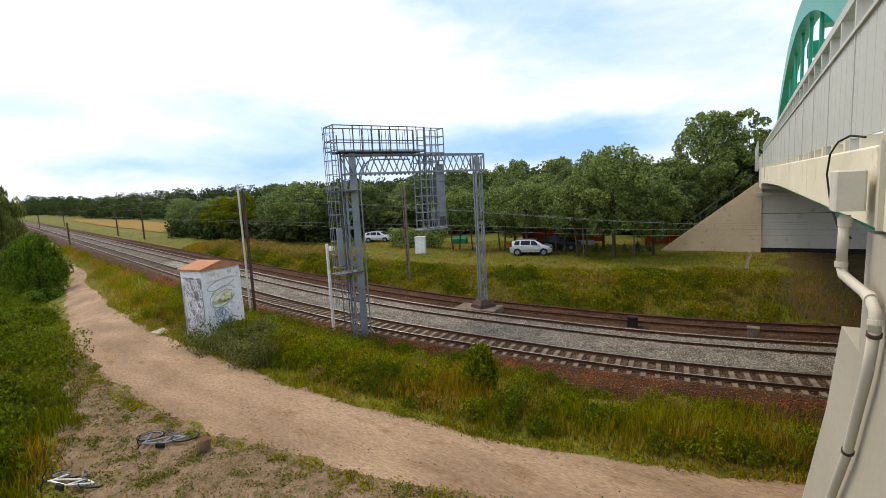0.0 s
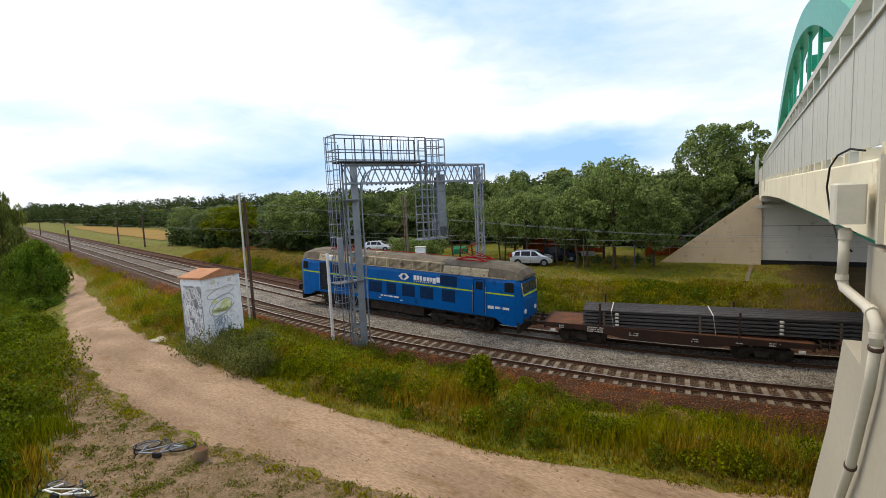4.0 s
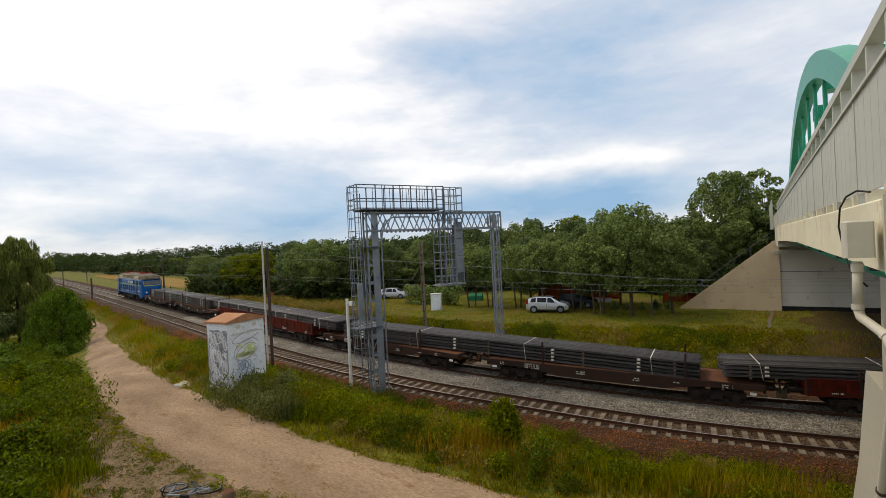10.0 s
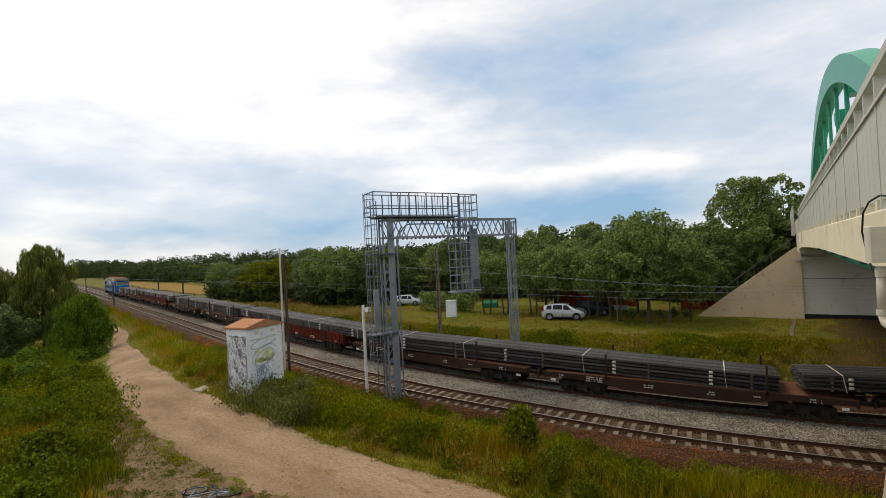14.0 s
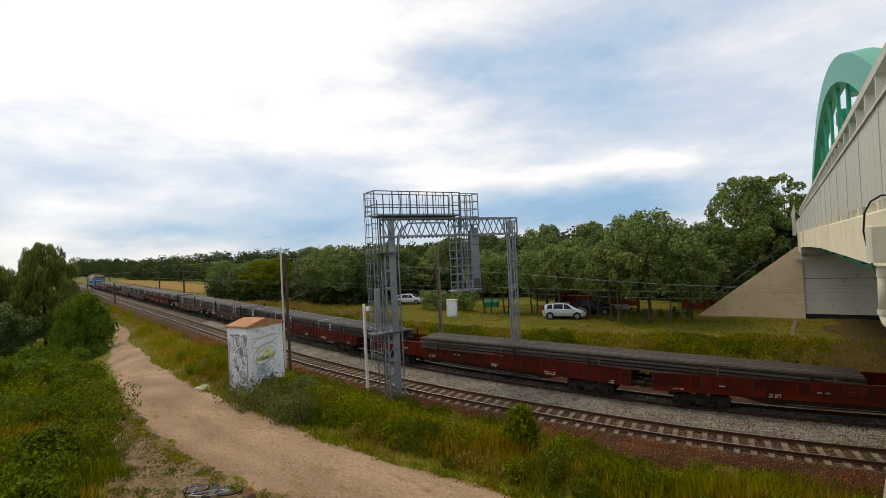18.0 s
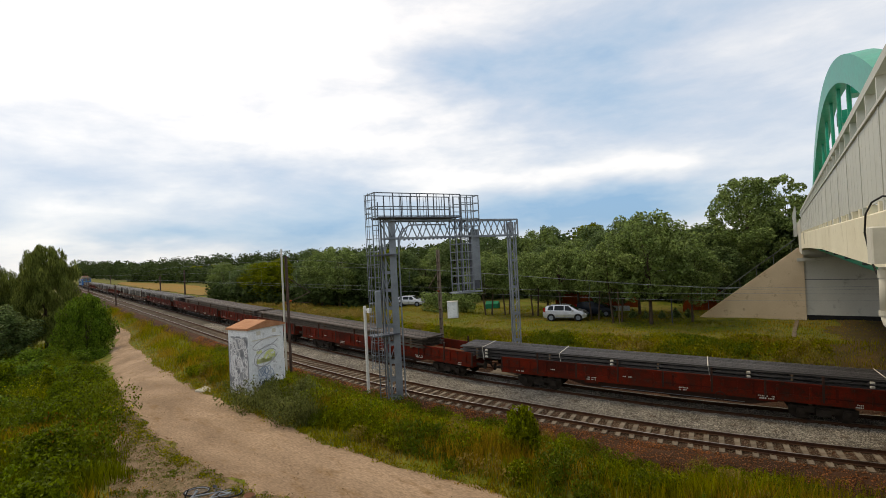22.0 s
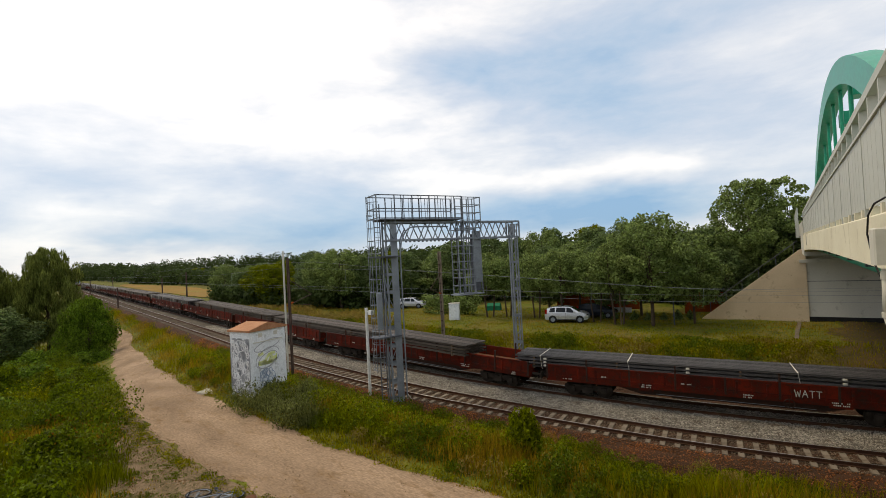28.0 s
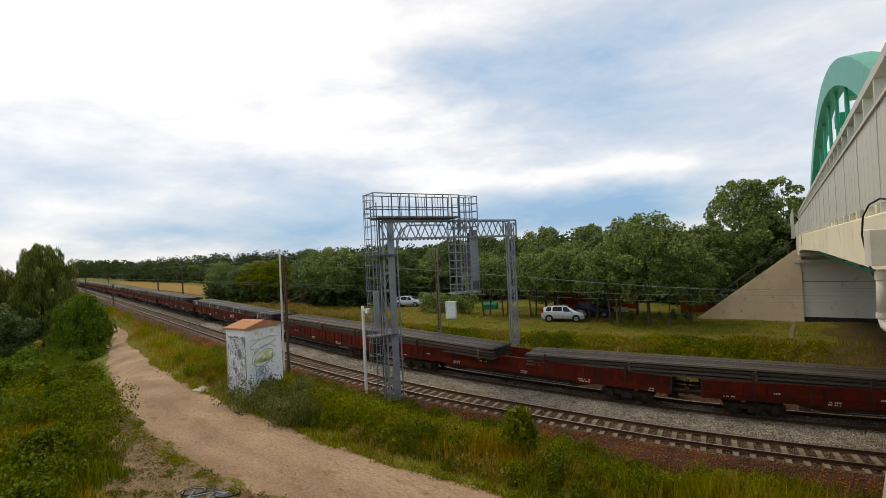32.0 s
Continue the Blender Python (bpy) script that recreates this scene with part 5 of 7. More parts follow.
    part("signal_head", Geo().cbox(6.40, 6.96, -0.15, 0.25, 6.45, 10.5, 0.03), M["steel_dark"], root, "signal housing seen from behind")
    for x in (6.32, 7.0):
        part("cage_bar", Geo().box(x, x + 0.05, -0.24, -0.18, 6.3, 7.05), st, root)
    # ladders and hoops at the near end
    for x in (-1.02, -0.62):
        part("ladder_rail", Geo().box(x - 0.025, x + 0.025, -0.03, 0.03, -0.6, 12.6), M["steel_dark"], root)
    rung = recalc(Geo().cyl((-1.02, 0, 0), (-0.62, 0, 0), 0.016, 5).mesh("rung", st))
    for k in range(38):
        part("rung", rung, None, root).location = (0, 0, -0.3 + 0.335 * k)
    for x, y in ((-1.38, -0.3), (-1.38, 0.3), (-1.2, -0.5), (-1.2, 0.5), (-1.0, -0.55)):
        part("hoop_bar", Geo().box(x - 0.015, x + 0.015, y - 0.015, y + 0.015, 1.9, 13.1), st, root)
    for k in range(14):
        z = 2.0 + k * 0.82
        pts = [(-0.9, -0.55, z), (-1.2, -0.5, z), (-1.38, -0.3, z), (-1.42, 0, z), (-1.38, 0.3, z), (-1.2, 0.5, z), (-0.9, 0.55, z)]
        part("ladder_hoop", Geo().pipe(pts, 0.022, 5), st, root, "ladder safety hoop")
    part("landing", Geo().box(-1.3, 0.35, -0.7, 0.7, 9.12, 9.2), M["steel_dark"], root, "small steel landing")
    part("landing", Geo().box(-1.5, 0.35, -0.5, 0.5, 4.0, 4.07), M["steel_dark"], root)
    part("lamp_box", Geo().cbox(-1.32, -0.95, -0.66, -0.5, 4.6, 6.9, 0.03), M["steel"], root, "pale equipment box")
    part("cable_duct", Geo().cyl((0.62, -0.25, -0.9), (0.62, -0.25, 10.2), 0.05, 8).cyl((0.62, -0.25, 10.2), (1.0, -0.25, 10.9), 0.05, 8), st, root, "grey cable conduit")
    part("loose_conduit", Geo().pipe([(0.62, -0.25, 0.2), (0.9, -0.3, -0.2), (1.5, -0.6, -0.45), (2.0, -1.1, -0.5), (2.2, -1.6, -0.7)], 0.04), M["pipe"], root, "pale flexible conduit")
    return root


signal_gantry()
solid("gantry_plinth", Geo().cbox(-2.0, 1.4, -0.95, 0.95, -0.6, -0.13, 0.04), M["sleeper"], "low concrete plinth under the gantry leg", "plinth", at=pose(-4.51, 5.10, 0.67, 0, 0, 5) @ Matrix.Diagonal((0.925, 0.925, 0.925, 1)))

pole = thing("marker_pole", "white painted steel pole with a small bracket", "pole", at=pose(-10.14, -3.65, 0.80, 0, 0, 0) @ Matrix.Diagonal((0.910, 0.910, 0.910, 1)))
part("pole_tube", Geo().cyl((0, 0, -0.2), (0, 0, 5.75), 0.11, 12, 0.10), M["white"], pole)
part("pole_base", Geo().cyl((0, 0, -1.0), (0, 0, -0.2), 0.13, 12), M["mast"], pole, "rusty lower end")
part("bracket", Geo().box(0.05, 0.5, -0.03, 0.03, 5.45, 5.55).box(0.3, 0.6, -0.12, 0.12, 5.3, 5.6), M["white"], pole)


# ---------------------------------------------------------------- overhead line
def ol_mast(x, y, z0, z1, kind, arm=0.0, label="rusty steel catenary mast", coat="mast"):
    root = thing("catenary_mast", label, "mast", "catenary masts", at=(x, y, 0))
    if kind == "pair":
        part("mast_pole", Geo().cyl((-0.20, -0.12, z0), (-0.20, -0.12, z1), 0.075, 10, 0.065), M["concrete_grey"], root, "pale concrete pole")
        part("mast_column", Geo().box(0.12, 0.20, -0.1, -0.02, z0, z1 - 0.5).box(0.30, 0.38, -0.1, -0.02, z0, z1 - 0.5), M["mast"], root, "dark lattice column")
        for k in range(12):
            z = z0 + 0.5 + k * (z1 - z0 - 1.5) / 12
            part("mast_batten", Geo().box(0.12, 0.38, -0.07, -0.05, z, z + 0.12), M["mast"], root)
    else:
        part("mast_column", Geo().box(-0.14, -0.06, -0.09, 0.09, z0, z1).box(0.06, 0.14, -0.09, 0.09, z0, z1), M[coat], root)
        for k in range(9):
            z = z0 + 0.6 + k * (z1 - z0 - 1.0) / 9
            part("mast_batten", Geo().box(-0.12, 0.12, -0.095, 0.095, z, z + 0.1), M["mast"], root)
    if arm:
        part("cantilever", Geo().cyl((0, 0, z1 * 0.80), (arm * 0.25, -arm, z1 * 0.66), 0.03, 6).cyl((0, 0, z1 * 0.60), (arm * 0.25, -arm, z1 * 0.66), 0.03, 6).cyl((0, 0, z1 * 0.6), (arm * 0.2, -arm * 0.9, z1 * 0.58), 0.02, 6), M["mast"], root, "registration arm")
        part("insulator", Geo().cyl((0, -0.05, z1 * 0.6), (arm * 0.06, -arm * 0.2, z1 * 0.615), 0.07, 8), M["brick"], root)
    return root


ol_mast(-18.68, -3.36, -0.05, 10.00, "pair", -2.6, label="pale pole beside a dark lattice catenary mast")
ol_mast(-14.34, 9.42, 1.01, 9.48, "column", 2.2, "weathered pale catenary mast on the far side of the line", "sleeper")
ol_mast(-92.02, 10.30, 1.65, 6.45, "column")
ol_mast(-102.64, 22.54, 2.28, 7.63, "column")
ol_mast(-83.59, 19.07, 2.40, 8.64, "column")
ol_mast(-172.32, 29.71, 2.14, 7.34, "column")
ol_mast(-183.82, 39.79, 2.40, 7.72, "column")


def wire(name, pts, label, r=0.0055):
    dense = []
    for a, b in zip(pts, pts[1:]):
        n = max(2, int((Vector(b) - Vector(a)).length / 6))
        dense += [tuple(Vector(a).lerp(Vector(b), k / n)) for k in range(n)]
    dense.append(pts[-1])
    return solid(name, Geo().pipe(dense, r, 5), M["steel"], label, "wire", "overhead wires")


def along(v, rows):
    xs = [r[0] for r in rows]
    xx = np.concatenate([np.arange(xs[0], -60, 12.0), np.arange(-60, xs[-1] + 0.1, 2.0)])
    return [tuple(on_line(x, v, float(np.interp(x, xs, [r[1] for r in rows])))) for x in xx]


wire("contact_wire", along(4.8, ((-181.6, 3.98), (-91.2, 4.21), (-43.8, 4.83), (-12.5, 5.39), (-2.9, 5.62), (9.2, 5.73), (30, 5.7))), "contact wire over the second track")
wire("messenger_wire", along(4.8, ((-181.6, 4.72), (-91.2, 5.16), (-50, 5.99), (-33.8, 6.96), (-12.5, 7.17), (-2.9, 6.89), (3.9, 6.61), (11.6, 6.25), (30, 6.4))), "sagging messenger wire over the second track")
wire("contact_wire", along(0, ((-181.5, 4.1), (-91.3, 4.41), (-43.9, 5.37), (-9.1, 6.25), (-1.2, 6.44), (9.5, 6.55), (28, 6.4))), "contact wire over the first track")
wire("messenger_wire", along(0, ((-181.5, 4.91), (-91.3, 5.3), (-55, 6.85), (-34, 7.52), (-17.6, 7.91), (-8.9, 7.44), (-1.2, 7.22), (4.7, 6.95), (9.5, 6.79), (28, 6.9))), "sagging messenger wire over the first track")
for x in (-45, -36, -28, -20, -12, -5, 2, 8):
    a = float(np.interp(x, [-43.8, -12.5, -2.9, 9.2], [4.83, 5.39, 5.62, 5.73])); b = float(np.interp(x, [-50, -33.8, -12.5, -2.9, 3.9, 11.6], [5.99, 6.96, 7.17, 6.89, 6.61, 6.25]))
    wire("dropper", [tuple(on_line(x, 4.8, a)), tuple(on_line(x, 4.8, b))], "thin dropper between the wires", 0.006)

# ---------------------------------------------------------------- equipment hut
hut = thing("equipment_hut", "whitewashed trackside hut with graffiti and an orange roof", "hut", at=upland(pose(-19.68, -5.41, 0.97, 0, 0, 8) @ Matrix.Diagonal((0.891, 0.891, 0.891, 1))))
part("wall_block", Geo().cbox(-1.15, 1.15, -1.75, 1.75, -1.0, 4.05, 0.03), M["hut"], hut, "dirty whitewashed rendered walls")
rv = [(-1.26, -1.86, 3.96), (1.26, -1.86, 3.96), (1.26, 1.86, 3.96), (-1.26, 1.86, 3.96), (-1.26, -1.86, 4.10), (1.26, -1.86, 4.10), (1.26, 1.86, 4.10), (-1.26, 1.86, 4.10), (-1.26, 0, 4.55), (1.26, 0, 4.55)]
part("roof", Geo().add(rv, [(0, 3, 2, 1), (0, 1, 5, 4), (2, 3, 7, 6), (4, 5, 9, 8), (6, 7, 8, 9), (1, 2, 6, 9, 5), (3, 0, 4, 8, 7)]), M["tile"], hut, "low orange sheet roof")
for y in (-0.75, 0.75):
    part("vent", Geo().box(1.145, 1.175, y - 0.18, y + 0.18, 3.45, 3.75), M["concrete_grey"], hut, "small square vent")
part("ledge", Geo().box(1.15, 1.18, -1.4, 1.4, 3.05, 3.12), M["concrete_grey"], hut)
part("door", Geo().box(-0.5, 0.5, 1.74, 1.79, -0.8, 1.2), M["steel"], hut, "grey metal door")
part("meter_box", Geo().cbox(0.3, 0.9, 1.74, 2.0, -0.3, 1.1, 0.03), M["hut"], hut, "small white cabinet on the wall")


def scrawl(name, axis_y, n, material, seed, z0, z1, u0, u1, w, label, out=0.006, bend=0.9, steps=9, stride=0.13):
    """Curling spray strokes on one wall."""
    rng = random.Random(seed)
    g = Geo()
    for _ in range(n):
        u, z, a, turn = rng.uniform(u0, u1), rng.uniform(z0, z1), rng.uniform(0, 6.28), rng.choice((-1, 1)) * rng.uniform(0.3, 1.0) * bend
        for _ in range(steps):
            c, d = min(u1, max(u0, u + stride * math.cos(a))), min(z1, max(z0, z + stride * 1.3 * math.sin(a)))
            if (c, d) != (u, z):
                if axis_y:
                    g.beam((u, -1.75 - out, z), (c, -1.75 - out, d), 0.006, w, up=(0, 0, 1))
                else:
                    g.beam((1.15 + out, u, z), (1.15 + out, c, d), 0.006, w, up=(0, 0, 1))
            u, z, a = c, d, a + turn
    return tagged(part(name, g, material, hut, label), kind="stuff")


M["spray_grey"] = mat("grey_spray_paint", (0.30, 0.31, 0.33), (0.42, 0.43, 0.45), 0.8, scale=3, fine=20, bump=0)
M["spray_white"] = mat("white_spray_paint", (0.80, 0.80, 0.80), (0.70, 0.70, 0.71), 0.8, scale=3, fine=20, bump=0)
M["spray_yellow"] = mat("yellow_spray_paint", (0.62, 0.66, 0.30), (0.64, 0.67, 0.45), 0.8, scale=3, fine=20, bump=0)
M["spray_blue"] = mat("blue_spray_paint", (0.22, 0.28, 0.38), (0.36, 0.41, 0.48), 0.8, scale=3, fine=20, bump=0)
scrawl("graffiti", True, 110, M["spray_grey"], 2, -0.7, 3.4, -1.05, 1.05, 0.16, "washed-out grey graffiti ground", 0.005)
scrawl("graffiti", True, 70, M["spray_white"], 3, -0.6, 3.3, -1.0, 1.0, 0.055, "dense white curling graffiti strokes", 0.012)
scrawl("graffiti", False, 12, M["spray_yellow"], 5, 1.35, 2.2, -1.0, 0.7, 0.24, "faded yellow spray paint", 0.005, 0.25)
scrawl("graffiti", False, 22, M["spray_blue"], 9, -0.5, 0.9, -0.9, 0.6, 0.05, "grey-blue scribbled tag", 0.012)
ring = Geo()
for ru, rz, cz in ((1.15, 0.75, 1.75), (1.25, 0.35, 2.75), (0.95, 0.55, 1.60)):
    pts = [(1.162, -0.1 + ru * math.cos(a), cz + rz * math.sin(a) + 0.25 * math.cos(a)) for a in np.linspace(0.2, 6.0, 26)]
    for p, q in zip(pts, pts[1:]):
        ring.beam(p, q, 0.006, 0.06, up=(0, 0, 1))
tagged(part("graffiti", ring, M["spray_grey"], hut, "large faded grey spray loops"), kind="stuff")
solid("concrete_slab", Geo().cbox(-1.9, 2.6, -0.6, 0.6, -1.05, -0.66, 0.06), M["abutment"], "broken concrete slab lying beside the hut", "slab", at=upland(pose(-23.41, -6.11, 0.35, 0, 4, 25)))


# ---------------------------------------------------------------- sandy track and its verge
def path_mesh():
    """The worn track: a centre line with a width, ragged at both edges."""
    cx = np.array([-89.0, -68.9, -58.9, -53.0, -46.4, -38.0, -28.3, -19.1, -11.5, -4.8, 2.1, 8.0, 14.0, 24.0, 40.0, 70.0])
    cy = np.array([5.70, 1.98, -0.22, -2.76, -4.34, -6.72, -8.85, -10.22, -10.87, -10.78, -10.19, -8.83, -7.30, -5.00, -1.00, 6.00])
    wd = np.array([1.66, 1.82, 1.94, 2.35, 3.10, 3.75, 4.42, 5.25, 5.40, 4.54, 4.17, 3.89, 3.80, 3.80, 3.80, 3.80])
    xs = np.arange(-88, 70, 0.35)
    y, w = np.interp(xs, cx, cy), np.interp(xs, cx, wd) / 2
    rng = np.random.default_rng(11)
    k = 13
    ker = np.ones(5) / 5
    up, lo = np.convolve(rng.normal(0, 0.22, len(xs)), ker, "same") + rng.normal(0, 0.05, len(xs)), np.convolve(rng.normal(0, 0.42, len(xs)), ker, "same") + rng.normal(0, 0.09, len(xs))
    t = np.linspace(-1, 1, k)
    Y = y[:, None] + np.where(t > 0, (w + up)[:, None] * t, (w + lo)[:, None] * t)
    X = np.broadcast_to(xs[:, None], Y.shape)
    P = land(X, Y, 0.035 - 0.05 * np.abs(t) ** 6 + 0.02 * np.sin(t * 9)[None, :] + 0.012 * np.sin(X * 1.7 + Y * 2.3))
    n = (np.arange(len(xs) - 1)[:, None] * k + np.arange(k - 1)[None, :]).ravel()
    me = fast_mesh("path", P.reshape(-1, 3), np.stack([n, n + k, n + k + 1, n + 1], 1), M["path"])
    me.shade_smooth()
    return me, (xs, y, w)


path_me, PATH = path_mesh()
tagged(new("path", path_me), "pale sandy dirt track with worn ruts and ragged edges", "path", kind="structure")


def worn_patch():
    xs = np.arange(-34, 12, 0.4)
    mid, w = np.interp(xs, PATH[0], PATH[1]), np.interp(xs, PATH[0], PATH[2])
    rng = np.random.default_rng(17)
    edge = np.interp(xs, [-34, -26, -18, -10, -2, 6, 12], [0.3, 0.9, 2.8, 5.6, 7.0, 6.4, 4.0]) + np.convolve(rng.normal(0, 0.5, len(xs)), np.ones(4) / 4, "same")
    k = 10
    t = np.linspace(0, 1, k)
    Y = (mid - w + 0.4)[:, None] - (np.maximum(edge, 0.2) + 0.4)[:, None] * t
    X = np.broadcast_to(xs[:, None], Y.shape)
    P = land(X, Y, 0.018 - 0.05 * t ** 5)
    n = (np.arange(len(xs) - 1)[:, None] * k + np.arange(k - 1)[None, :]).ravel()
    me = fast_mesh("worn_turf", P.reshape(-1, 3), np.stack([n, n + 1, n + k + 1, n + k], 1), M["trodden"])
    me.shade_smooth()
    return tagged(new("worn_turf", me), "trodden patchy turf and bare soil beside the dirt track", "ground", kind="structure")


worn_patch()


def path_gap(x, y):
    """Distance outside the worn track (negative inside), for arrays."""
    return np.abs(y - np.interp(x, PATH[0], PATH[1])) - np.interp(x, PATH[0], PATH[2])


# ---------------------------------------------------------------- bicycles and stump
def bicycle(name, label, at, frame_m):
    root = thing(name, label, "bicycle", "bicycles on the grass", at=at)
    for x in (-0.53, 0.53):
        part("tyre", Geo().torus((x, 0, 0.33), (0, 1, 0), 0.325, 0.022, 26, 6), M["black"], root)
        w = Geo().torus((x, 0, 0.33), (0, 1, 0), 0.295, 0.012, 24, 5).cyl((x, -0.04, 0.33), (x, 0.04, 0.33), 0.025, 8)
        rim = part("wheel", w, M["steel"], root, "spoked wheel with a pale rim")
        for k in range(12):
            a = math.pi * k / 6
            part("spoke", Geo().cyl((x, 0, 0.33), (x + 0.29 * math.cos(a), 0, 0.33 + 0.29 * math.sin(a)), 0.004, 3), M["steel"], rim)
    f = Geo()
    for a, b in (((-0.53, 0.33), (-0.12, 0.30)), ((-0.53, 0.33), (-0.2, 0.80)), ((-0.12, 0.30), (-0.22, 0.86)), ((-0.2, 0.78), (0.35, 0.82)), ((-0.12, 0.30), (0.37, 0.72)), ((0.35, 0.88), (0.39, 0.68)), ((0.38, 0.70), (0.53, 0.33))):
        f.cyl((a[0], 0, a[1]), (b[0], 0, b[1]), 0.022, 8)
    part("bicycle_frame", f, frame_m, root, "tubular bicycle frame")
    part("handlebar", Geo().pipe([(0.28, -0.3, 0.98), (0.38, -0.1, 0.98), (0.36, 0.0, 0.95), (0.38, 0.1, 0.98), (0.28, 0.3, 0.98)], 0.016).cyl((0.36, 0, 0.84), (0.36, 0, 0.96), 0.018, 6), M["black"], root)
    part("saddle", Geo().cbox(-0.36, -0.10, -0.07, 0.07, 0.90, 0.96, 0.02).cyl((-0.23, 0, 0.84), (-0.23, 0, 0.9), 0.016, 6), M["black"], root, "black saddle")
    part("crank", Geo().torus((-0.12, -0.05, 0.30), (0, 1, 0), 0.09, 0.012, 14, 5).cyl((-0.12, -0.08, 0.30), (0.03, -0.10, 0.24), 0.012, 5).cyl((-0.12, 0.08, 0.30), (-0.27, 0.10, 0.36), 0.012, 5).box(-0.02, 0.08, -0.16, -0.08, 0.23, 0.25), M["steel_dark"], root, "crank and pedals")
    return root


def lying(x, y, turn, tilt):
    p, _ = spot(x, y)
    return Matrix.Translation((p[0], p[1], p[2] + 0.10)) @ pose(0, 0, 0, 0, 0, turn) @ pose(0, 0, 0, -tilt, 0, 0) @ Matrix.Translation((0, 0, -0.52))


bicycle("bicycle", "grey bicycle lying on its side on the trodden grass", lying(-8.95, -14.50, 206, 84), M["steel"])
bicycle("bicycle", "white framed bicycle lying in the grass", lying(-8.80, -17.80, 190, 72), M["white"])
st = thing("tree_stump", "short weathered wooden log standing upright", "stump", at=pose(*spot(-6.50, -14.10)[0], 0, 5, 25) @ Matrix.Scale(0.62, 4))
lg = Geo().loft([[(r * math.cos(a) * (1 + 0.06 * math.sin(3 * a)), r * math.sin(a), z) for a in np.linspace(0, 2 * math.pi, 15)[:-1]] for r, z in ((0.30, -0.05), (0.27, 0.1), (0.25, 0.5), (0.24, 0.56))])
part("log", lg, M["wood"], st, "grooved grey-brown bark")
part("log_top", Geo().cyl((0, 0, 0.555), (0, 0, 0.57), 0.22, 14), M["deck"], st, "sawn top")

# ---------------------------------------------------------------- beyond the line: cars, cabinet, gardens
def car(name, label, at, paint):
    root = thing(name, label, "car", "parked cars", at=at)
    # x, sill, belt, roof, half width, half roof width
    prof = ((-2.06, 0.48, 0.86, 0.90, 0.74, 0.70), (-1.98, 0.30, 0.98, 1.12, 0.80, 0.70), (-1.78, 0.27, 0.98, 1.38, 0.84, 0.60), (-1.2, 0.25, 0.97, 1.50, 0.86, 0.62), (-0.1, 0.25, 0.95, 1.53, 0.86, 0.62), (0.42, 0.25, 0.93, 1.47, 0.86, 0.60),
            (1.25, 0.25, 0.92, 1.02, 0.86, 0.78), (1.75, 0.27, 0.86, 0.91, 0.84, 0.72), (2.0, 0.34, 0.70, 0.76, 0.78, 0.66), (2.08, 0.42, 0.58, 0.62, 0.70, 0.60))
    g = Geo().loft([[(x, -w * 0.97, a), (x, w * 0.97, a), (x, w, 0.62), (x, w * 0.97, b), (x, r, c), (x, -r, c), (x, -w * 0.97, b), (x, -w, 0.62)] for x, a, b, c, w, r in prof])
    part("body", g, paint, root)

    def skin(x, f, sy, out=0.012):
        v = [float(np.interp(x, [q[0] for q in prof], [q[k] for q in prof])) for k in range(1, 6)]
        y = v[3] * 0.97 + (v[4] - v[3] * 0.97) * f
        return (x, sy * (y + out), v[1] + (v[2] - v[1]) * f + 0.004)
    for sy in (-1, 1):
        for x0, x1, x2, x3 in ((0.04, 0.90, 0.40, 0.06), (-0.96, -0.04, -0.04, -0.92), (-1.62, -1.06, -1.06, -1.50)):
            part("side_window", Geo().quad(skin(x0, 0.10, sy), skin(x1, 0.10, sy), skin(x2, 0.86, sy), skin(x3, 0.86, sy)), M["window"], root, "dark side window")
        part("door_line", Geo().box(-0.03, -0.01, sy * 0.868 - 0.004, sy * 0.868 + 0.004, 0.35, 0.92), M["black"], root)
        part("sill_trim", Geo().box(-1.2, 1.2, sy * 0.86 - 0.012, sy * 0.86 + 0.012, 0.25, 0.33), M["black"], root, "black sill trim")
        part("headlight", Geo().cbox(1.78, 2.04, sy * 0.60 - 0.13, sy * 0.60 + 0.13, 0.62, 0.80, 0.03), M["screen"], root, "clear headlight")
        part("tail_light", Geo().box(-2.02, -1.84, sy * 0.76 - 0.06, sy * 0.76 + 0.06, 0.85, 1.25), M["panto"], root, "red tail light")
        part("mirror", Geo().cbox(0.72, 0.90, sy * 0.94 - 0.09, sy * 0.94 + 0.09, 0.98, 1.12, 0.02), paint, root)
        for x in (-1.28, 1.28):
            part("wheel_arch", Geo().cyl((x, sy * 0.60, 0.33), (x, sy * 0.868, 0.33), 0.38, 20), M["black"], root, "dark wheel arch")
            wh = part("wheel", Geo().cyl((x, sy * 0.66, 0.31), (x, sy * 0.88, 0.31), 0.31, 20), M["black"], root, "black tyre")
            part("hub_cap", Geo().cyl((x, sy * 0.88, 0.31), (x, sy * 0.895, 0.31), 0.21, 14), M["steel"], wh)
    part("windscreen", Geo().quad((1.22, -0.72, 1.06), (1.22, 0.72, 1.06), (0.50, 0.55, 1.43), (0.50, -0.55, 1.43)), M["screen"], root, "sloping windscreen")
    part("rear_window", Geo().quad((-1.985, -0.62, 1.13), (-1.985, 0.62, 1.13), (-1.81, 0.55, 1.36), (-1.81, -0.55, 1.36)), M["screen"], root, "rear window")
    return root


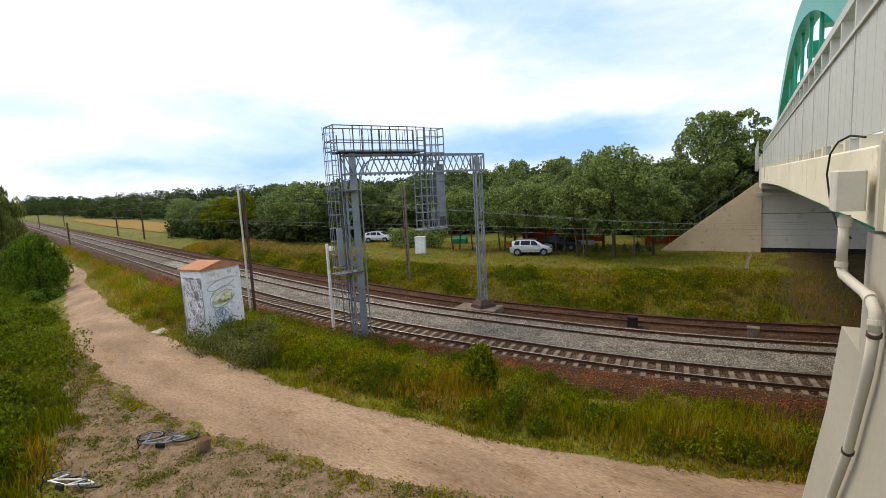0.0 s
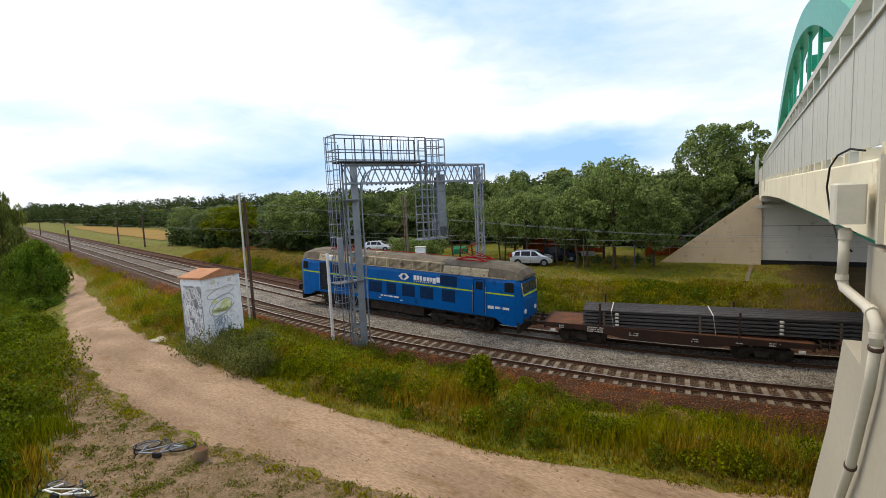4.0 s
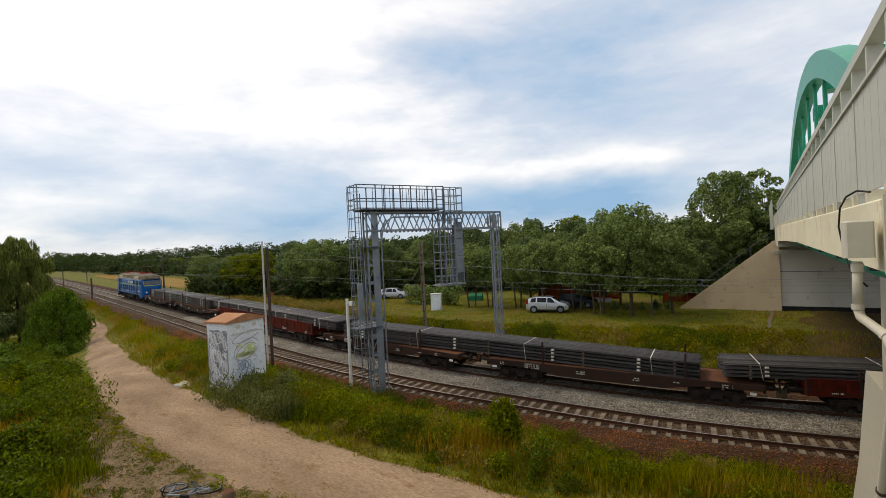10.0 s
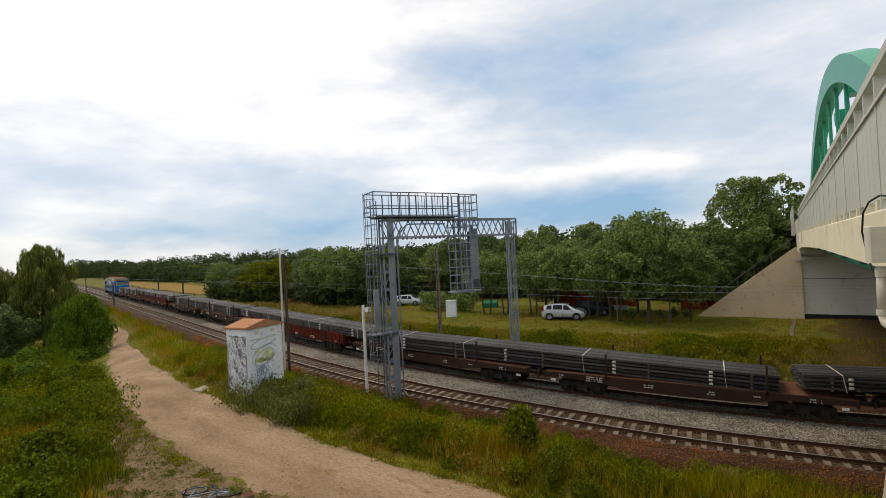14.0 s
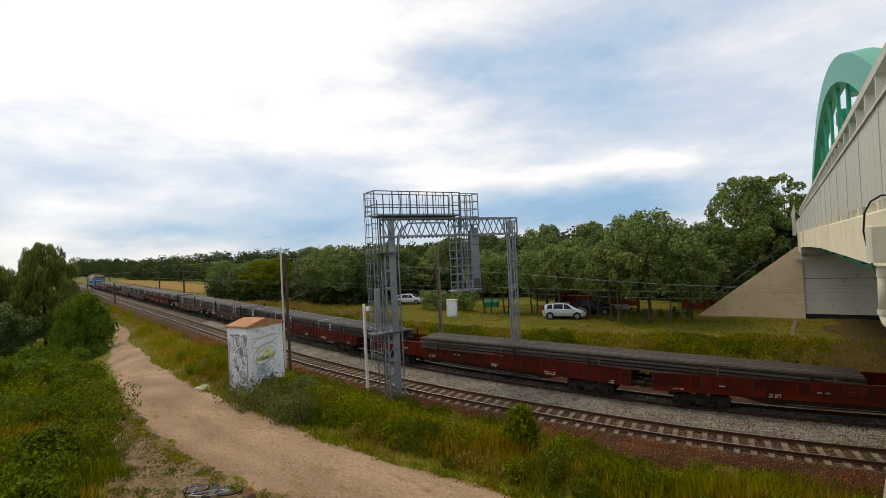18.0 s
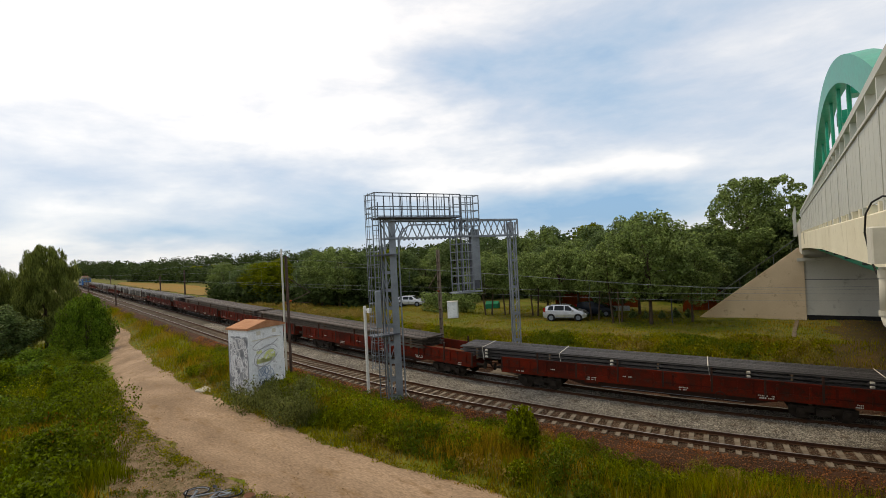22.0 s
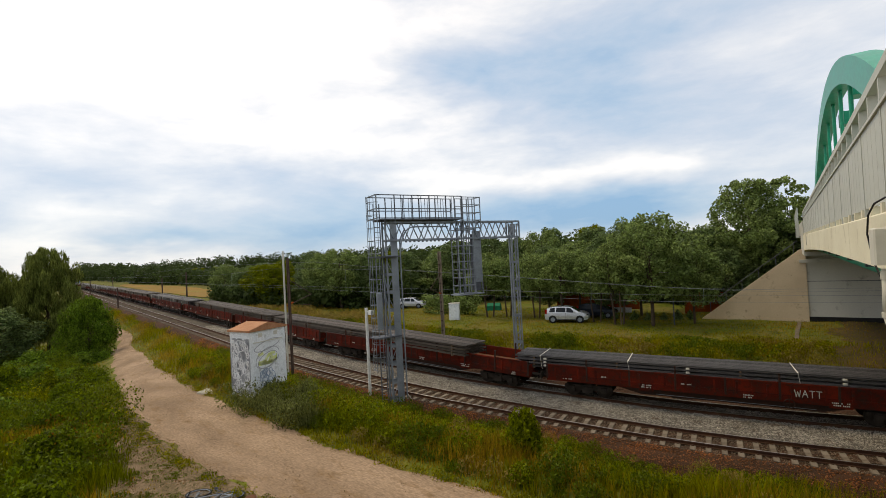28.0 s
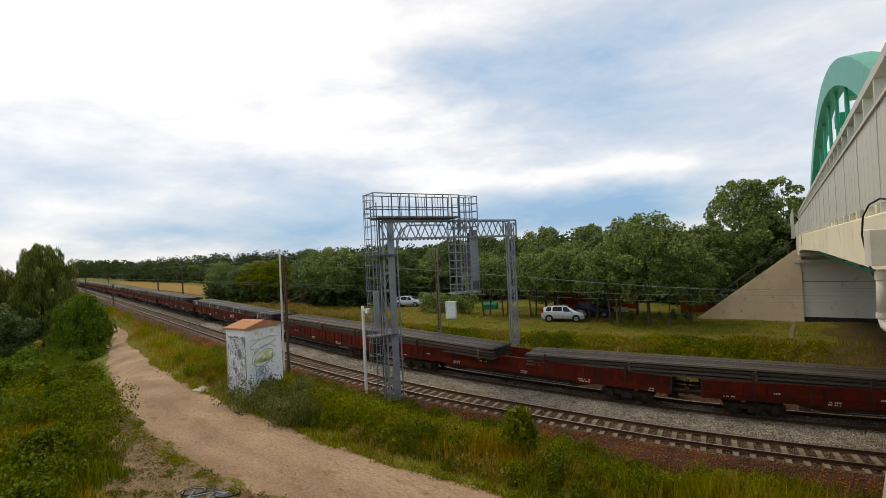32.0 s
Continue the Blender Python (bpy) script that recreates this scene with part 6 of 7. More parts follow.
GZC = lambda x, y: float(ground_z(x, y))
car("car", "silver hatchback parked on the grass above the bank", pose(-8.9, 23.9, GZC(-8.9, 23.9), 0, 0, 14) @ Matrix.Scale(1.08, 4), M["carpaint"])
car("car", "dark car parked behind the silver hatchback", (-7.2, 28.0, GZC(-7.2, 28), 0, 0, 8), M["darkcar"])
car("car", "pale silver car parked between the trees", (-36.0, 30.0, GZC(-36.0, 30.0), 0, 0, 20), M["carpaint"])
cab = thing("utility_cabinet", "tall pale grey utility cabinet on the bank", "cabinet", at=(-22.6, 22.4, GZC(-22.6, 22.4), 0, 0, 25))
part("cabinet_body", Geo().cbox(-0.62, 0.62, -0.3, 0.3, 0.0, 1.95, 0.02), M["hut"], cab)
part("cabinet_lid", Geo().cbox(-0.67, 0.67, -0.35, 0.35, 1.95, 2.05, 0.02), M["concrete_grey"], cab, "grey lid")
part("cabinet_door", Geo().box(-0.55, -0.02, -0.315, -0.30, 0.15, 1.85), M["hut"], cab)
part("cabinet_door", Geo().box(0.02, 0.55, -0.315, -0.30, 0.15, 1.85), M["hut"], cab)


def garden_wall(pts, h, m, name, label):
    root = thing(name, label, "fence", "garden fences")
    for (a, b), (c, d) in zip(pts, pts[1:]):
        n = max(1, int(math.hypot(c - a, d - b) / 2.2))
        for k in range(n):
            p, q = Vector((a, b, 0)).lerp(Vector((c, d, 0)), k / n), Vector((a, b, 0)).lerp(Vector((c, d, 0)), (k + 1) / n)
            z = GZC(p.x, p.y)
            part("fence_panel", Geo().beam((p.x, p.y, z + h / 2 + 0.1), (q.x, q.y, z + h / 2 + 0.1), 0.05, h - 0.2), m, root)
            part("fence_post", Geo().box(p.x - 0.09, p.x + 0.09, p.y - 0.09, p.y + 0.09, z - 0.2, z + h + 0.1), m, root)
    return root


garden_wall([(-14.5, 34.0), (-4.5, 34.5)], 2.1, M["brick"], "board_fence", "reddish brown board fence behind the gardens")
garden_wall([(0.6, 33.8), (4.2, 34.2)], 2.3, M["brick"], "board_fence", "reddish brown shed wall beside the garden")
garden_wall([(-9.5, 31.0), (-4.5, 31.4)], 0.75, M["hut"], "low_wall", "low white garden wall")
tent = thing("garden_tent", "small green garden tent among the trees", "tent", at=pose(-22.5, 31.3, GZC(-22.5, 31.3), 0, 0, 20) @ Matrix.Diagonal((0.55, 0.55, 0.6, 1)))
M["tent"] = mat("green_tent_cloth", (0.03, 0.15, 0.08), (0.03, 0.12, 0.07), 0.8, scale=2, fine=15)
part("tent_cloth", Geo().loft([[(x, -1.3, 0), (x, 1.3, 0), (x, 1.0, 1.1), (x, 0, 1.7), (x, -1.0, 1.1)] for x in (-1.6, 1.6)]), M["tent"], tent)
lamp = thing("street_lamp", "thin street lamp with a pale head among the trees", "street lamp", at=(1.4, 24.5, GZC(1.4, 24.5)))
part("lamp_post", Geo().cyl((0, 0, 0), (0, 0, 4.9), 0.06, 8, 0.04), M["steel_dark"], lamp)
part("lamp_arm", Geo().cyl((0, 0, 4.85), (-0.5, -0.1, 5.0), 0.03, 6), M["steel_dark"], lamp)
part("lamp_head", Geo().cbox(-1.05, -0.4, -0.2, 0.05, 4.93, 5.08, 0.04), M["white"], lamp, "pale lamp head")
sg = thing("birdhouse_sign", "small white box fixed to a garden tree", "box", at=(-3.1, 23.2, GZC(-3.1, 23.2)))
part("sign_post", Geo().cyl((0, 0, 0), (0, 0, 4.1), 0.05, 6), M["wood"], sg)
part("sign_box", Geo().cbox(-0.16, 0.16, -0.15, 0.15, 4.0, 4.6, 0.02), M["white"], sg)
for x, y, z, what in ((5.2, 7.1, -0.35, "black"), (11.6, 7.8, -0.35, "sleeper")):
    b = thing("trackside_box", "small trackside cable box on the ballast", "cable box", "trackside boxes", at=(x, y, z + float(line_z(x))))
    part("box_body", Geo().cbox(-0.28, 0.28, -0.22, 0.22, -0.1, 0.55, 0.04), M[what], b)
    part("box_lid", Geo().cbox(-0.31, 0.31, -0.25, 0.25, 0.55, 0.62, 0.02), M[what], b)
solid("kerb_stone", Geo().cbox(-0.45, 0.45, -0.2, 0.2, -0.1, 0.16, 0.03), M["concrete"], "loose concrete kerb stone lying in the gravel", "kerb stone", at=(11.0, -1.6, -0.72, 0, 3, 12))


gutter = Geo().loft([[(x - 0.14, y, GZC(x, y) - 0.1), (x + 0.14, y, GZC(x, y) - 0.1), (x + 0.14, y, GZC(x, y) + 0.06), (x - 0.14, y, GZC(x, y) + 0.06)] for x, y in [(10.75, q) for q in np.linspace(29.2, 20.5, 12)]])
solid("drain_gutter", gutter, M["sleeper"], "narrow concrete drain gutter down the bank beside the abutment", "gutter")
# dry bare ground in the rain shadow under the bridge
bx_, by_ = np.meshgrid(np.linspace(13.2, 34, 40), np.linspace(13.4, 31.0, 34), indexing="ij")
bx_ = bx_ + (0.6 * np.sin(by_ * 0.7) + 0.35 * np.sin(by_ * 2.3 + 1) + 0.25 * np.sin(by_ * 5.1)) * np.clip((17 - bx_) / 3, 0, 1)
kk = (np.arange(39)[:, None] * 34 + np.arange(33)[None, :]).ravel()
bm_ = fast_mesh("bare_ground", np.stack([bx_, by_, ground_z(bx_, by_) + 0.03], -1).reshape(-1, 3), np.stack([kk, kk + 34, kk + 35, kk + 1], 1), M["soil"])
tagged(new("bare_ground", bm_), "bare dry brown soil under the bridge", "ground", kind="structure")


# ---------------------------------------------------------------- trees, shrubs, grass
def leaf_cloud(centres, radii, count, size, rng, flat=0.0, hang=0.0, slim=0.42):
    """Leaf cards scattered over the skins of clumps. Returns corners and faces."""
    centres, radii = np.asarray(centres, float), np.asarray(radii, float)
    if radii.ndim == 1:
        radii = np.repeat(radii[:, None], 3, 1)
    idx = rng.choice(len(centres), count, p=(radii[:, 0] ** 2) / (radii[:, 0] ** 2).sum())
    d = rng.normal(size=(count, 3)); d /= np.linalg.norm(d, axis=1)[:, None]
    rad = rng.uniform(0.55, 1.08, count) ** 0.6
    p = centres[idx] + d * radii[idx] * rad[:, None]
    u = rng.normal(size=(count, 3)); u[:, 2] = u[:, 2] * (1 - flat) - hang
    u /= np.linalg.norm(u, axis=1)[:, None]
    n = d * 0.6 + rng.normal(size=(count, 3)) * 0.5 + np.array([0, 0, 0.35])
    w = np.cross(u, n); w /= np.linalg.norm(w, axis=1)[:, None] + 1e-9
    s = (size * rng.uniform(0.6, 1.35, count))[:, None]
    a, b = u * s, w * s * slim
    co = np.stack([p - a * 0.5, p + b * 0.9, p + a * 0.6, p - b * 0.9], 1).reshape(-1, 3)
    return co, np.arange(4 * count).reshape(-1, 4)


def clumps(n, rx, ry, z0, z1, rng, shape="oval", rmin=0.5, rmax=1.1):
    out, rad = [], []
    for _ in range(n):
        t = rng.uniform(0.0, 1.0)
        if shape == "oval":
            k = math.sin(math.pi * (0.12 + 0.80 * t)) ** 0.7
        elif shape == "cone":
            k = 1.02 - t
        else:
            k = (1 - t ** 3) ** 0.5
        a, r = rng.uniform(0, 2 * math.pi), math.sqrt(rng.uniform(0.15, 1.0)) * k * rng.uniform(0.8, 1.12)
        out.append((r * rx * math.cos(a), r * ry * math.sin(a), z0 + (z1 - z0) * t))
        rad.append(rng.uniform(rmin, rmax) * (0.55 + 0.45 * k))
    return np.array(out), np.array(rad)


def tree(name, label, h, rx, z0, seed, leaf, count, size, shape="oval", trunk=0.16, n_cl=46, category="tree", group="trees", hang=0.0, rmin=0.5, rmax=1.15, lean=0.0, stems=1, slim=0.42):
    rng = np.random.default_rng(seed)
    root = thing(name, label, category, group)
    c, r = clumps(n_cl, rx, rx, z0, h - 0.6, rng, shape, rmin, rmax)
    g = Geo()
    for s in range(stems):
        a = 2 * math.pi * s / max(stems, 1) + 0.7
        bx, by = (0.35 * math.cos(a), 0.35 * math.sin(a)) if stems > 1 else (0, 0)
        tx, ty = bx * 3 + lean, by * 3
        mid = (bx + (tx - bx) * 0.4, by + (ty - by) * 0.4, h * 0.35)
        g.cyl((bx, by, -0.3), mid, trunk, 9, trunk * 0.75).cyl(mid, (tx * 0.8, ty * 0.8, h * 0.82), trunk * 0.75, 8, trunk * 0.2)
        for k in range(min(9, n_cl // max(1, stems))):
            t = rng.uniform(0.3, 0.7)
            q = c[int(rng.integers(len(c)))]
            g.cyl((tx * t, ty * t, h * t * 0.9), tuple(q), trunk * 0.32, 5, trunk * 0.08)
    part("trunk", g, M["bark"], root, "tapered trunk with limbs")
    co, f = leaf_cloud(c, r, count, size, rng, hang=hang, slim=slim)
    part("crown", fast_mesh("crown", co, f, M[leaf]), None, root)
    return root


def plant(src, x, y, s=1.0, turn=0.0, sz=None):
    return grow_at(copy_thing(src, Matrix()), x, y, s, turn, sz)


def grow_at(ob, x, y, s=1.0, turn=0.0, sz=None):
    p, k = spot(x, y)
    ob.matrix_basis = pose(*p, 0, 0, turn) @ Matrix.Diagonal((s * k, s * k, (sz or s) * k, 1))
    return ob


KIND = {
    "a": tree("broadleaf_tree", "broad green deciduous tree with a rounded crown", 10.0, 3.6, 2.4, 1, "leaf", 15000, 0.21, n_cl=260, rmin=0.28, rmax=0.75),
    "b": tree("broadleaf_tree", "dense dark green deciduous tree", 10.0, 3.2, 1.2, 2, "leaf_dark", 15000, 0.21, n_cl=260, rmin=0.28, rmax=0.75),
    "c": tree("broadleaf_tree", "light green young deciduous tree", 10.0, 3.3, 1.0, 3, "leaf_light", 15000, 0.21, n_cl=260, rmin=0.28, rmax=0.75),
    "d": tree("garden_tree", "small garden tree with thin forked trunks", 7.0, 2.3, 2.6, 4, "leaf", 9000, 0.17, n_cl=60, trunk=0.10, stems=2, rmin=0.4, rmax=0.8),
}
# the four originals take places of their own
KIND["a"].matrix_basis = pose(-0.3, 23.8, GZC(-0.3, 23.8)) @ Matrix.Diagonal((1.15, 1.15, 1.10, 1))
KIND["b"].matrix_basis = pose(2.8, 38.0, GZC(2.8, 38.0)) @ Matrix.Diagonal((1.25, 1.25, 1.0, 1))
KIND["c"].matrix_basis = pose(-64.7, 23.4, GZC(-64.7, 23.4)) @ Matrix.Diagonal((1.1, 1.1, 0.70, 1))
KIND["d"].matrix_basis = pose(-3.4, 23.6, GZC(-3.4, 23.6)) @ Matrix.Diagonal((1.1, 1.1, 1.2, 1))
big = tree("large_tree", "tall dense dark green tree beside the bridge ramp", 13.7, 4.3, 0.8, 21, "leaf", 42000, 0.20, n_cl=420, trunk=0.28, rmin=0.3, rmax=0.8)
big.matrix_basis = pose(6.6, 38.2, GZC(6.6, 38.2)) @ Matrix.Diagonal((1.1, 1.1, 1.07, 1))
birch = tree("birch_tree", "airy tall birch rising behind the other trees", 13.8, 2.3, 4.0, 23, "leaf", 3600, 0.30, n_cl=44, trunk=0.14, rmin=0.35, rmax=0.7)
birch.matrix_basis = pose(10.0, 41.0, GZC(10.0, 41.0)) @ Matrix.Diagonal((1.1, 1.1, 1.08, 1))
willow = tree("willow_tree", "grey-green weeping willow with hanging branches", 13.6, 6.4, 2.0, 31, "leaf_willow", 60000, 0.55, n_cl=300, trunk=0.35, hang=2.6, rmin=0.5, rmax=1.1, shape="dome", slim=0.09)
grow_at(willow, -63.5, -6.9, 0.62, 0, 1.02)
walnut = tree("shrub_tree", "round dark green shrubby tree beside the dirt track", 6.6, 4.6, 0.4, 33, "leaf_hedge", 30000, 0.20, n_cl=260, trunk=0.16, shape="dome", rmin=0.4, rmax=0.9)
grow_at(walnut, -54.2, -5.5, 0.63, 0, 1.18)
plant(willow, -67.5, -12.5, 0.62, 130, 0.93)
plant(KIND["b"], -60.5, -12.0, 1.2, 90, 0.7)
plant(KIND["b"], -70.0, -12.6, 1.3, 200, 0.95)
plant(KIND["b"], -74.0, -17.5, 1.4, 20, 0.9)
plant(KIND["a"], 2.9, 25.8, 0.75, 60, 0.78)
plant(KIND["b"], -6.0, 29.5, 0.95, 10, 0.95)
plant(KIND["a"], -3.2, 30.5, 0.95, 130, 1.04)
plant(KIND["a"], -10.5, 31.5, 0.9, 200, 0.88)
plant(KIND["b"], -15.0, 32.5, 0.95, 250, 0.86)
plant(KIND["b"], 9.4, 40.0, 1.3, 160, 1.02)
plant(KIND["b"], 4.6, 34.6, 0.95, 25, 0.72)
plant(KIND["b"], 1.4, 36.5, 1.1, 200, 0.9)
plant(KIND["d"], -9.9, 24.9, 1.0, 70, 1.15)
plant(KIND["d"], -6.0, 24.6, 0.9, 150, 1.1)
plant(KIND["d"], -19.3, 25.2, 1.1, 20, 1.05)
plant(KIND["d"], -17.2, 26.0, 1.0, 220, 1.1)
plant(KIND["d"], -13.5, 26.0, 1.05, 300, 1.1)
rng_t = random.Random(8)
belt_x = (-79.6, -68.8, -60.8, -54.2, -50.3, -46.2, -44.0, -41.8, -39.1, -34.6, -30.8, -27.5, -23.0, -18.4, -14.0, -9.6, -5.5, -1.7)
belt_y = (23.3, 22.5, 22.9, 24.4, 25.3, 25.8, 28.5, 34.1, 37.1, 39.4, 41.7, 45.6, 46.9, 46.9, 46.5, 46.0, 45.0, 44.0)
belt_s = (0.68, 0.70, 0.74, 0.77, 0.81, 0.83, 0.88, 0.88, 0.91, 0.93, 0.95, 0.99, 1.00, 1.00, 1.00, 1.00, 1.00, 1.00)        # the young trees at the far end are lower
for k, (x, y) in enumerate(zip(belt_x, belt_y)):
    kind = "abcbaabbabababbaba"[k]
    s = rng_t.uniform(0.95, 1.25)
    plant(KIND[kind], x, y + rng_t.uniform(-1, 1.5), s * 1.15 * belt_s[k], rng_t.uniform(0, 360), rng_t.uniform(0.72, 1.14) * belt_s[k])
for k in range(26):          # a second, denser row behind
    t = k / 25
    x = -82 + 88 * t + rng_t.uniform(-1.5, 1.5)
    y = float(np.interp(x, belt_x, belt_y)) + rng_t.uniform(5, 11)
    plant(KIND["babbcab"[k % 7]], x, y, rng_t.uniform(1.2, 1.5) * float(np.interp(x, belt_x, belt_s)), rng_t.uniform(0, 360), rng_t.uniform(0.80, 1.26) * float(np.interp(x, belt_x, belt_s)))
# understorey that closes the belt down to the ground
rngv = np.random.default_rng(5)
ux = rngv.uniform(-80, 4, 420)
uy = np.interp(ux, belt_x, belt_y) + rngv.uniform(-2.5, 6, 420)
uc = np.stack([ux, uy, ground_z(ux, uy) + rngv.uniform(0.3, 2.2, 420)], 1)
co, f = leaf_cloud(uc, rngv.uniform(0.9, 1.8, 420), 24000, 0.5, rngv)
tagged(new("undergrowth", fast_mesh("undergrowth", co, f, M["leaf_far"])), "dark undergrowth between the trunks of the tree belt", "undergrowth", kind="stuff")
hc = np.stack([rngv.uniform(-30.5, -22.5, 60), rngv.uniform(26.0, 27.5, 60), rngv.uniform(1.6, 3.6, 60)], 1)
co, f = leaf_cloud(hc, rngv.uniform(0.5, 0.8, 60), 6000, 0.22, rngv)
tagged(new("hedge", fast_mesh("hedge", co, f, M["leaf"])), "tall clipped green hedge beside the parked car", "hedge")
conifer = tree("conifer", "dark narrow spruce behind the garden trees", 12.0, 1.9, 1.0, 41, "leaf_dark", 3500, 0.34, n_cl=60, shape="cone", rmin=0.3, rmax=0.6)
conifer.matrix_basis = pose(2.2, 45.5, GZC(2.2, 45.5))
dwarf = tree("dwarf_conifer", "small dark cypress in a garden row", 1.25, 0.28, 0.1, 43, "leaf_dark", 500, 0.10, n_cl=22, shape="cone", trunk=0.03, rmin=0.10, rmax=0.2, category="shrub", group="dwarf conifers")
dwarf.matrix_basis = pose(-6.3, 27.2, GZC(-6.3, 27.2))
for k, x in enumerate((-4.9, -3.0, -1.8, -0.3, 0.9, 2.0)):
    plant(dwarf, x, 27.0 + 0.3 * k, rng_t.uniform(0.9, 1.4), k * 50)

# distant woods and the hill line
fx = np.array([-640, -567, -509, -447, -382, -329, -250, -170, -90, -20, 60, 130])
fy = np.array([110, 135, 152, 175, 193, 222, 230, 190, 140, 112, 95, 85])
fh = np.array([18, 19, 20, 21.5, 21.5, 21, 20, 17.5, 15.5, 13.5, 12.5, 12.0])
NW = 2600
t = rngv.uniform(0, 1, NW)
X = np.interp(t, np.linspace(0, 1, len(fx)), fx) + rngv.normal(0, 6, NW)
back = rngv.uniform(0, 45, NW)
Y = np.interp(t, np.linspace(0, 1, len(fx)), fy) + back
Hh = np.interp(t, np.linspace(0, 1, len(fx)), fh) * rngv.uniform(0.80, 1.03, NW)
zc = rngv.uniform(0.15, 0.84, NW) * Hh
for name, sel, m in (("distant_woods", t < 0.5, "leaf_far"), ("distant_woods", t >= 0.5, "leaf_far")):
    co, f = leaf_cloud(np.stack([X, Y, zc], 1)[sel], rngv.uniform(2.4, 4.6, NW)[sel], 42000, 1.5, rngv)
    tagged(new(name, fast_mesh(name, co, f, M[m])), "dark green band of distant woods", "woods", kind="stuff")
co, f = leaf_cloud(np.stack([rngv.uniform(-460, -330, 60), rngv.uniform(150, 180, 60), rngv.uniform(2, 9, 60)], 1), rngv.uniform(2, 3.5, 60), 5000, 1.2, rngv)
tagged(new("distant_woods", fast_mesh("distant_woods", co, f, M["leaf_light"])), "lighter green trees before the distant woods", "woods", kind="stuff")

# dry hay meadow across the line
M["hay"] = mat("dry_hay_field", (0.225, 0.145, 0.055), (0.17, 0.12, 0.045), 0.95, scale=0.05, fine=2.0, bump=0.6, stain=(0.16, 0.16, 0.05), stain_amt=0.3)
HAY_LO = ((-228, 56.7), (-180, 44.8), (-141, 35.1), (-115, 30.1), (-93, 25.7), (-72, 23.5))
HAY_HI = ((-261, 70.0), (-225, 63.0), (-194, 57.6), (-174, 55.4), (-136, 46.5), (-88, 31.0))
hu, hv = np.linspace(0, 5, 61), np.linspace(0, 1, 12)
la, lb_ = (np.stack([np.interp(hu, range(6), [q[k] for q in e]) for k in (0, 1)], 1) for e in (HAY_LO, HAY_HI))
HP = la[:, None, :] + (lb_ - la)[:, None, :] * hv[None, :, None]
k = (np.arange(60)[:, None] * 12 + np.arange(11)[None, :]).ravel()
hm = fast_mesh("hay_field", np.concatenate([HP, (ground_z(HP[..., 0], HP[..., 1]) + 0.12)[..., None]], -1).reshape(-1, 3), np.stack([k, k + 12, k + 13, k + 1], 1), M["hay"])
tagged(new("hay_field", hm), "dry golden hay meadow beyond the railway", "field", kind="structure")
# dark wood edge that closes the meadow
we = np.array(((-792, 194), (-508, 128), (-367, 97), (-262, 73), (-225, 66), (-194, 61), (-174, 59), (-136, 50), (-92, 36)), float)
wt = rngv.uniform(0, 1, 900) ** 0.8 * 8
wx, wy = np.interp(wt, range(9), we[:, 0]), np.interp(wt, range(9), we[:, 1]) + rngv.uniform(0, 14, 900)
wd_ = np.hypot(wx - 12, wy + 25)
wh_ = 0.030 * wd_ * rngv.uniform(0.7, 1.05, 900)
wc = np.stack([wx, wy, ground_z(wx, wy) + rngv.uniform(0.1, 0.85, 900) * wh_], 1)
co, f = leaf_cloud(wc, np.clip(wh_ * 0.22, 1.0, 4.0), 42000, 1.0, rngv)
tagged(new("wood_edge", fast_mesh("wood_edge", co, f, M["leaf_far"])), "dark green edge of the woods behind the meadow", "woods", kind="stuff")


def blades(name, x, y, h, width, material, label, seed, lean=0.35):
    rng = np.random.default_rng(seed)
    n = len(x)
    h = h * (0.55 + 0.45 * draw_in(x, y))
    x, y, z = land(x, y, -0.02).T
    a = rng.uniform(0, 2 * np.pi, n)
    wx, wy = np.cos(a) * width / 2, np.sin(a) * width / 2
    b = rng.uniform(0, 2 * np.pi, n)
    lx, ly = np.cos(b) * h * lean * rng.uniform(0.2, 1.2, n), np.sin(b) * h * lean * rng.uniform(0.2, 1.2, n)
    p0 = np.stack([x - wx, y - wy, z], 1); p1 = np.stack([x + wx, y + wy, z], 1)
    p2 = np.stack([x + lx * 0.45 + wx * 0.7, y + ly * 0.45 + wy * 0.7, z + h * 0.62], 1); p3 = np.stack([x + lx * 0.45 - wx * 0.7, y + ly * 0.45 - wy * 0.7, z + h * 0.62], 1)
    p4 = np.stack([x + lx + wx * 0.1, y + ly + wy * 0.1, z + h], 1); p5 = np.stack([x + lx - wx * 0.1, y + ly - wy * 0.1, z + h], 1)
    co = np.stack([p0, p1, p2, p3, p4, p5], 1).reshape(-1, 3)
    k = np.arange(n) * 6
    q = np.concatenate([np.stack([k, k + 1, k + 2, k + 3], 1), np.stack([k + 3, k + 2, k + 4, k + 5], 1)])
    return tagged(new(name, fast_mesh(name, co, q, M[material])), label, "grass", kind="stuff")


def patch(x, y, f=0.35, seed=0.0):
    """A slow patchiness between 0 and 1."""
    return 0.5 + 0.25 * np.sin(f * x + 2.1 * np.sin(f * 0.7 * y + seed)) + 0.25 * np.sin(f * 1.9 * y + 1.7 * np.sin(f * 1.3 * x + seed))


def scatter(n, x0, x1, y0, y1, seed, near=1.0):
    rng = np.random.default_rng(seed)
    u = rng.uniform(0, 1, n)
    return x0 + (x1 - x0) * (1 - (1 - u) ** (1 / near) if near != 1 else u), rng.uniform(y0, y1, n), rng


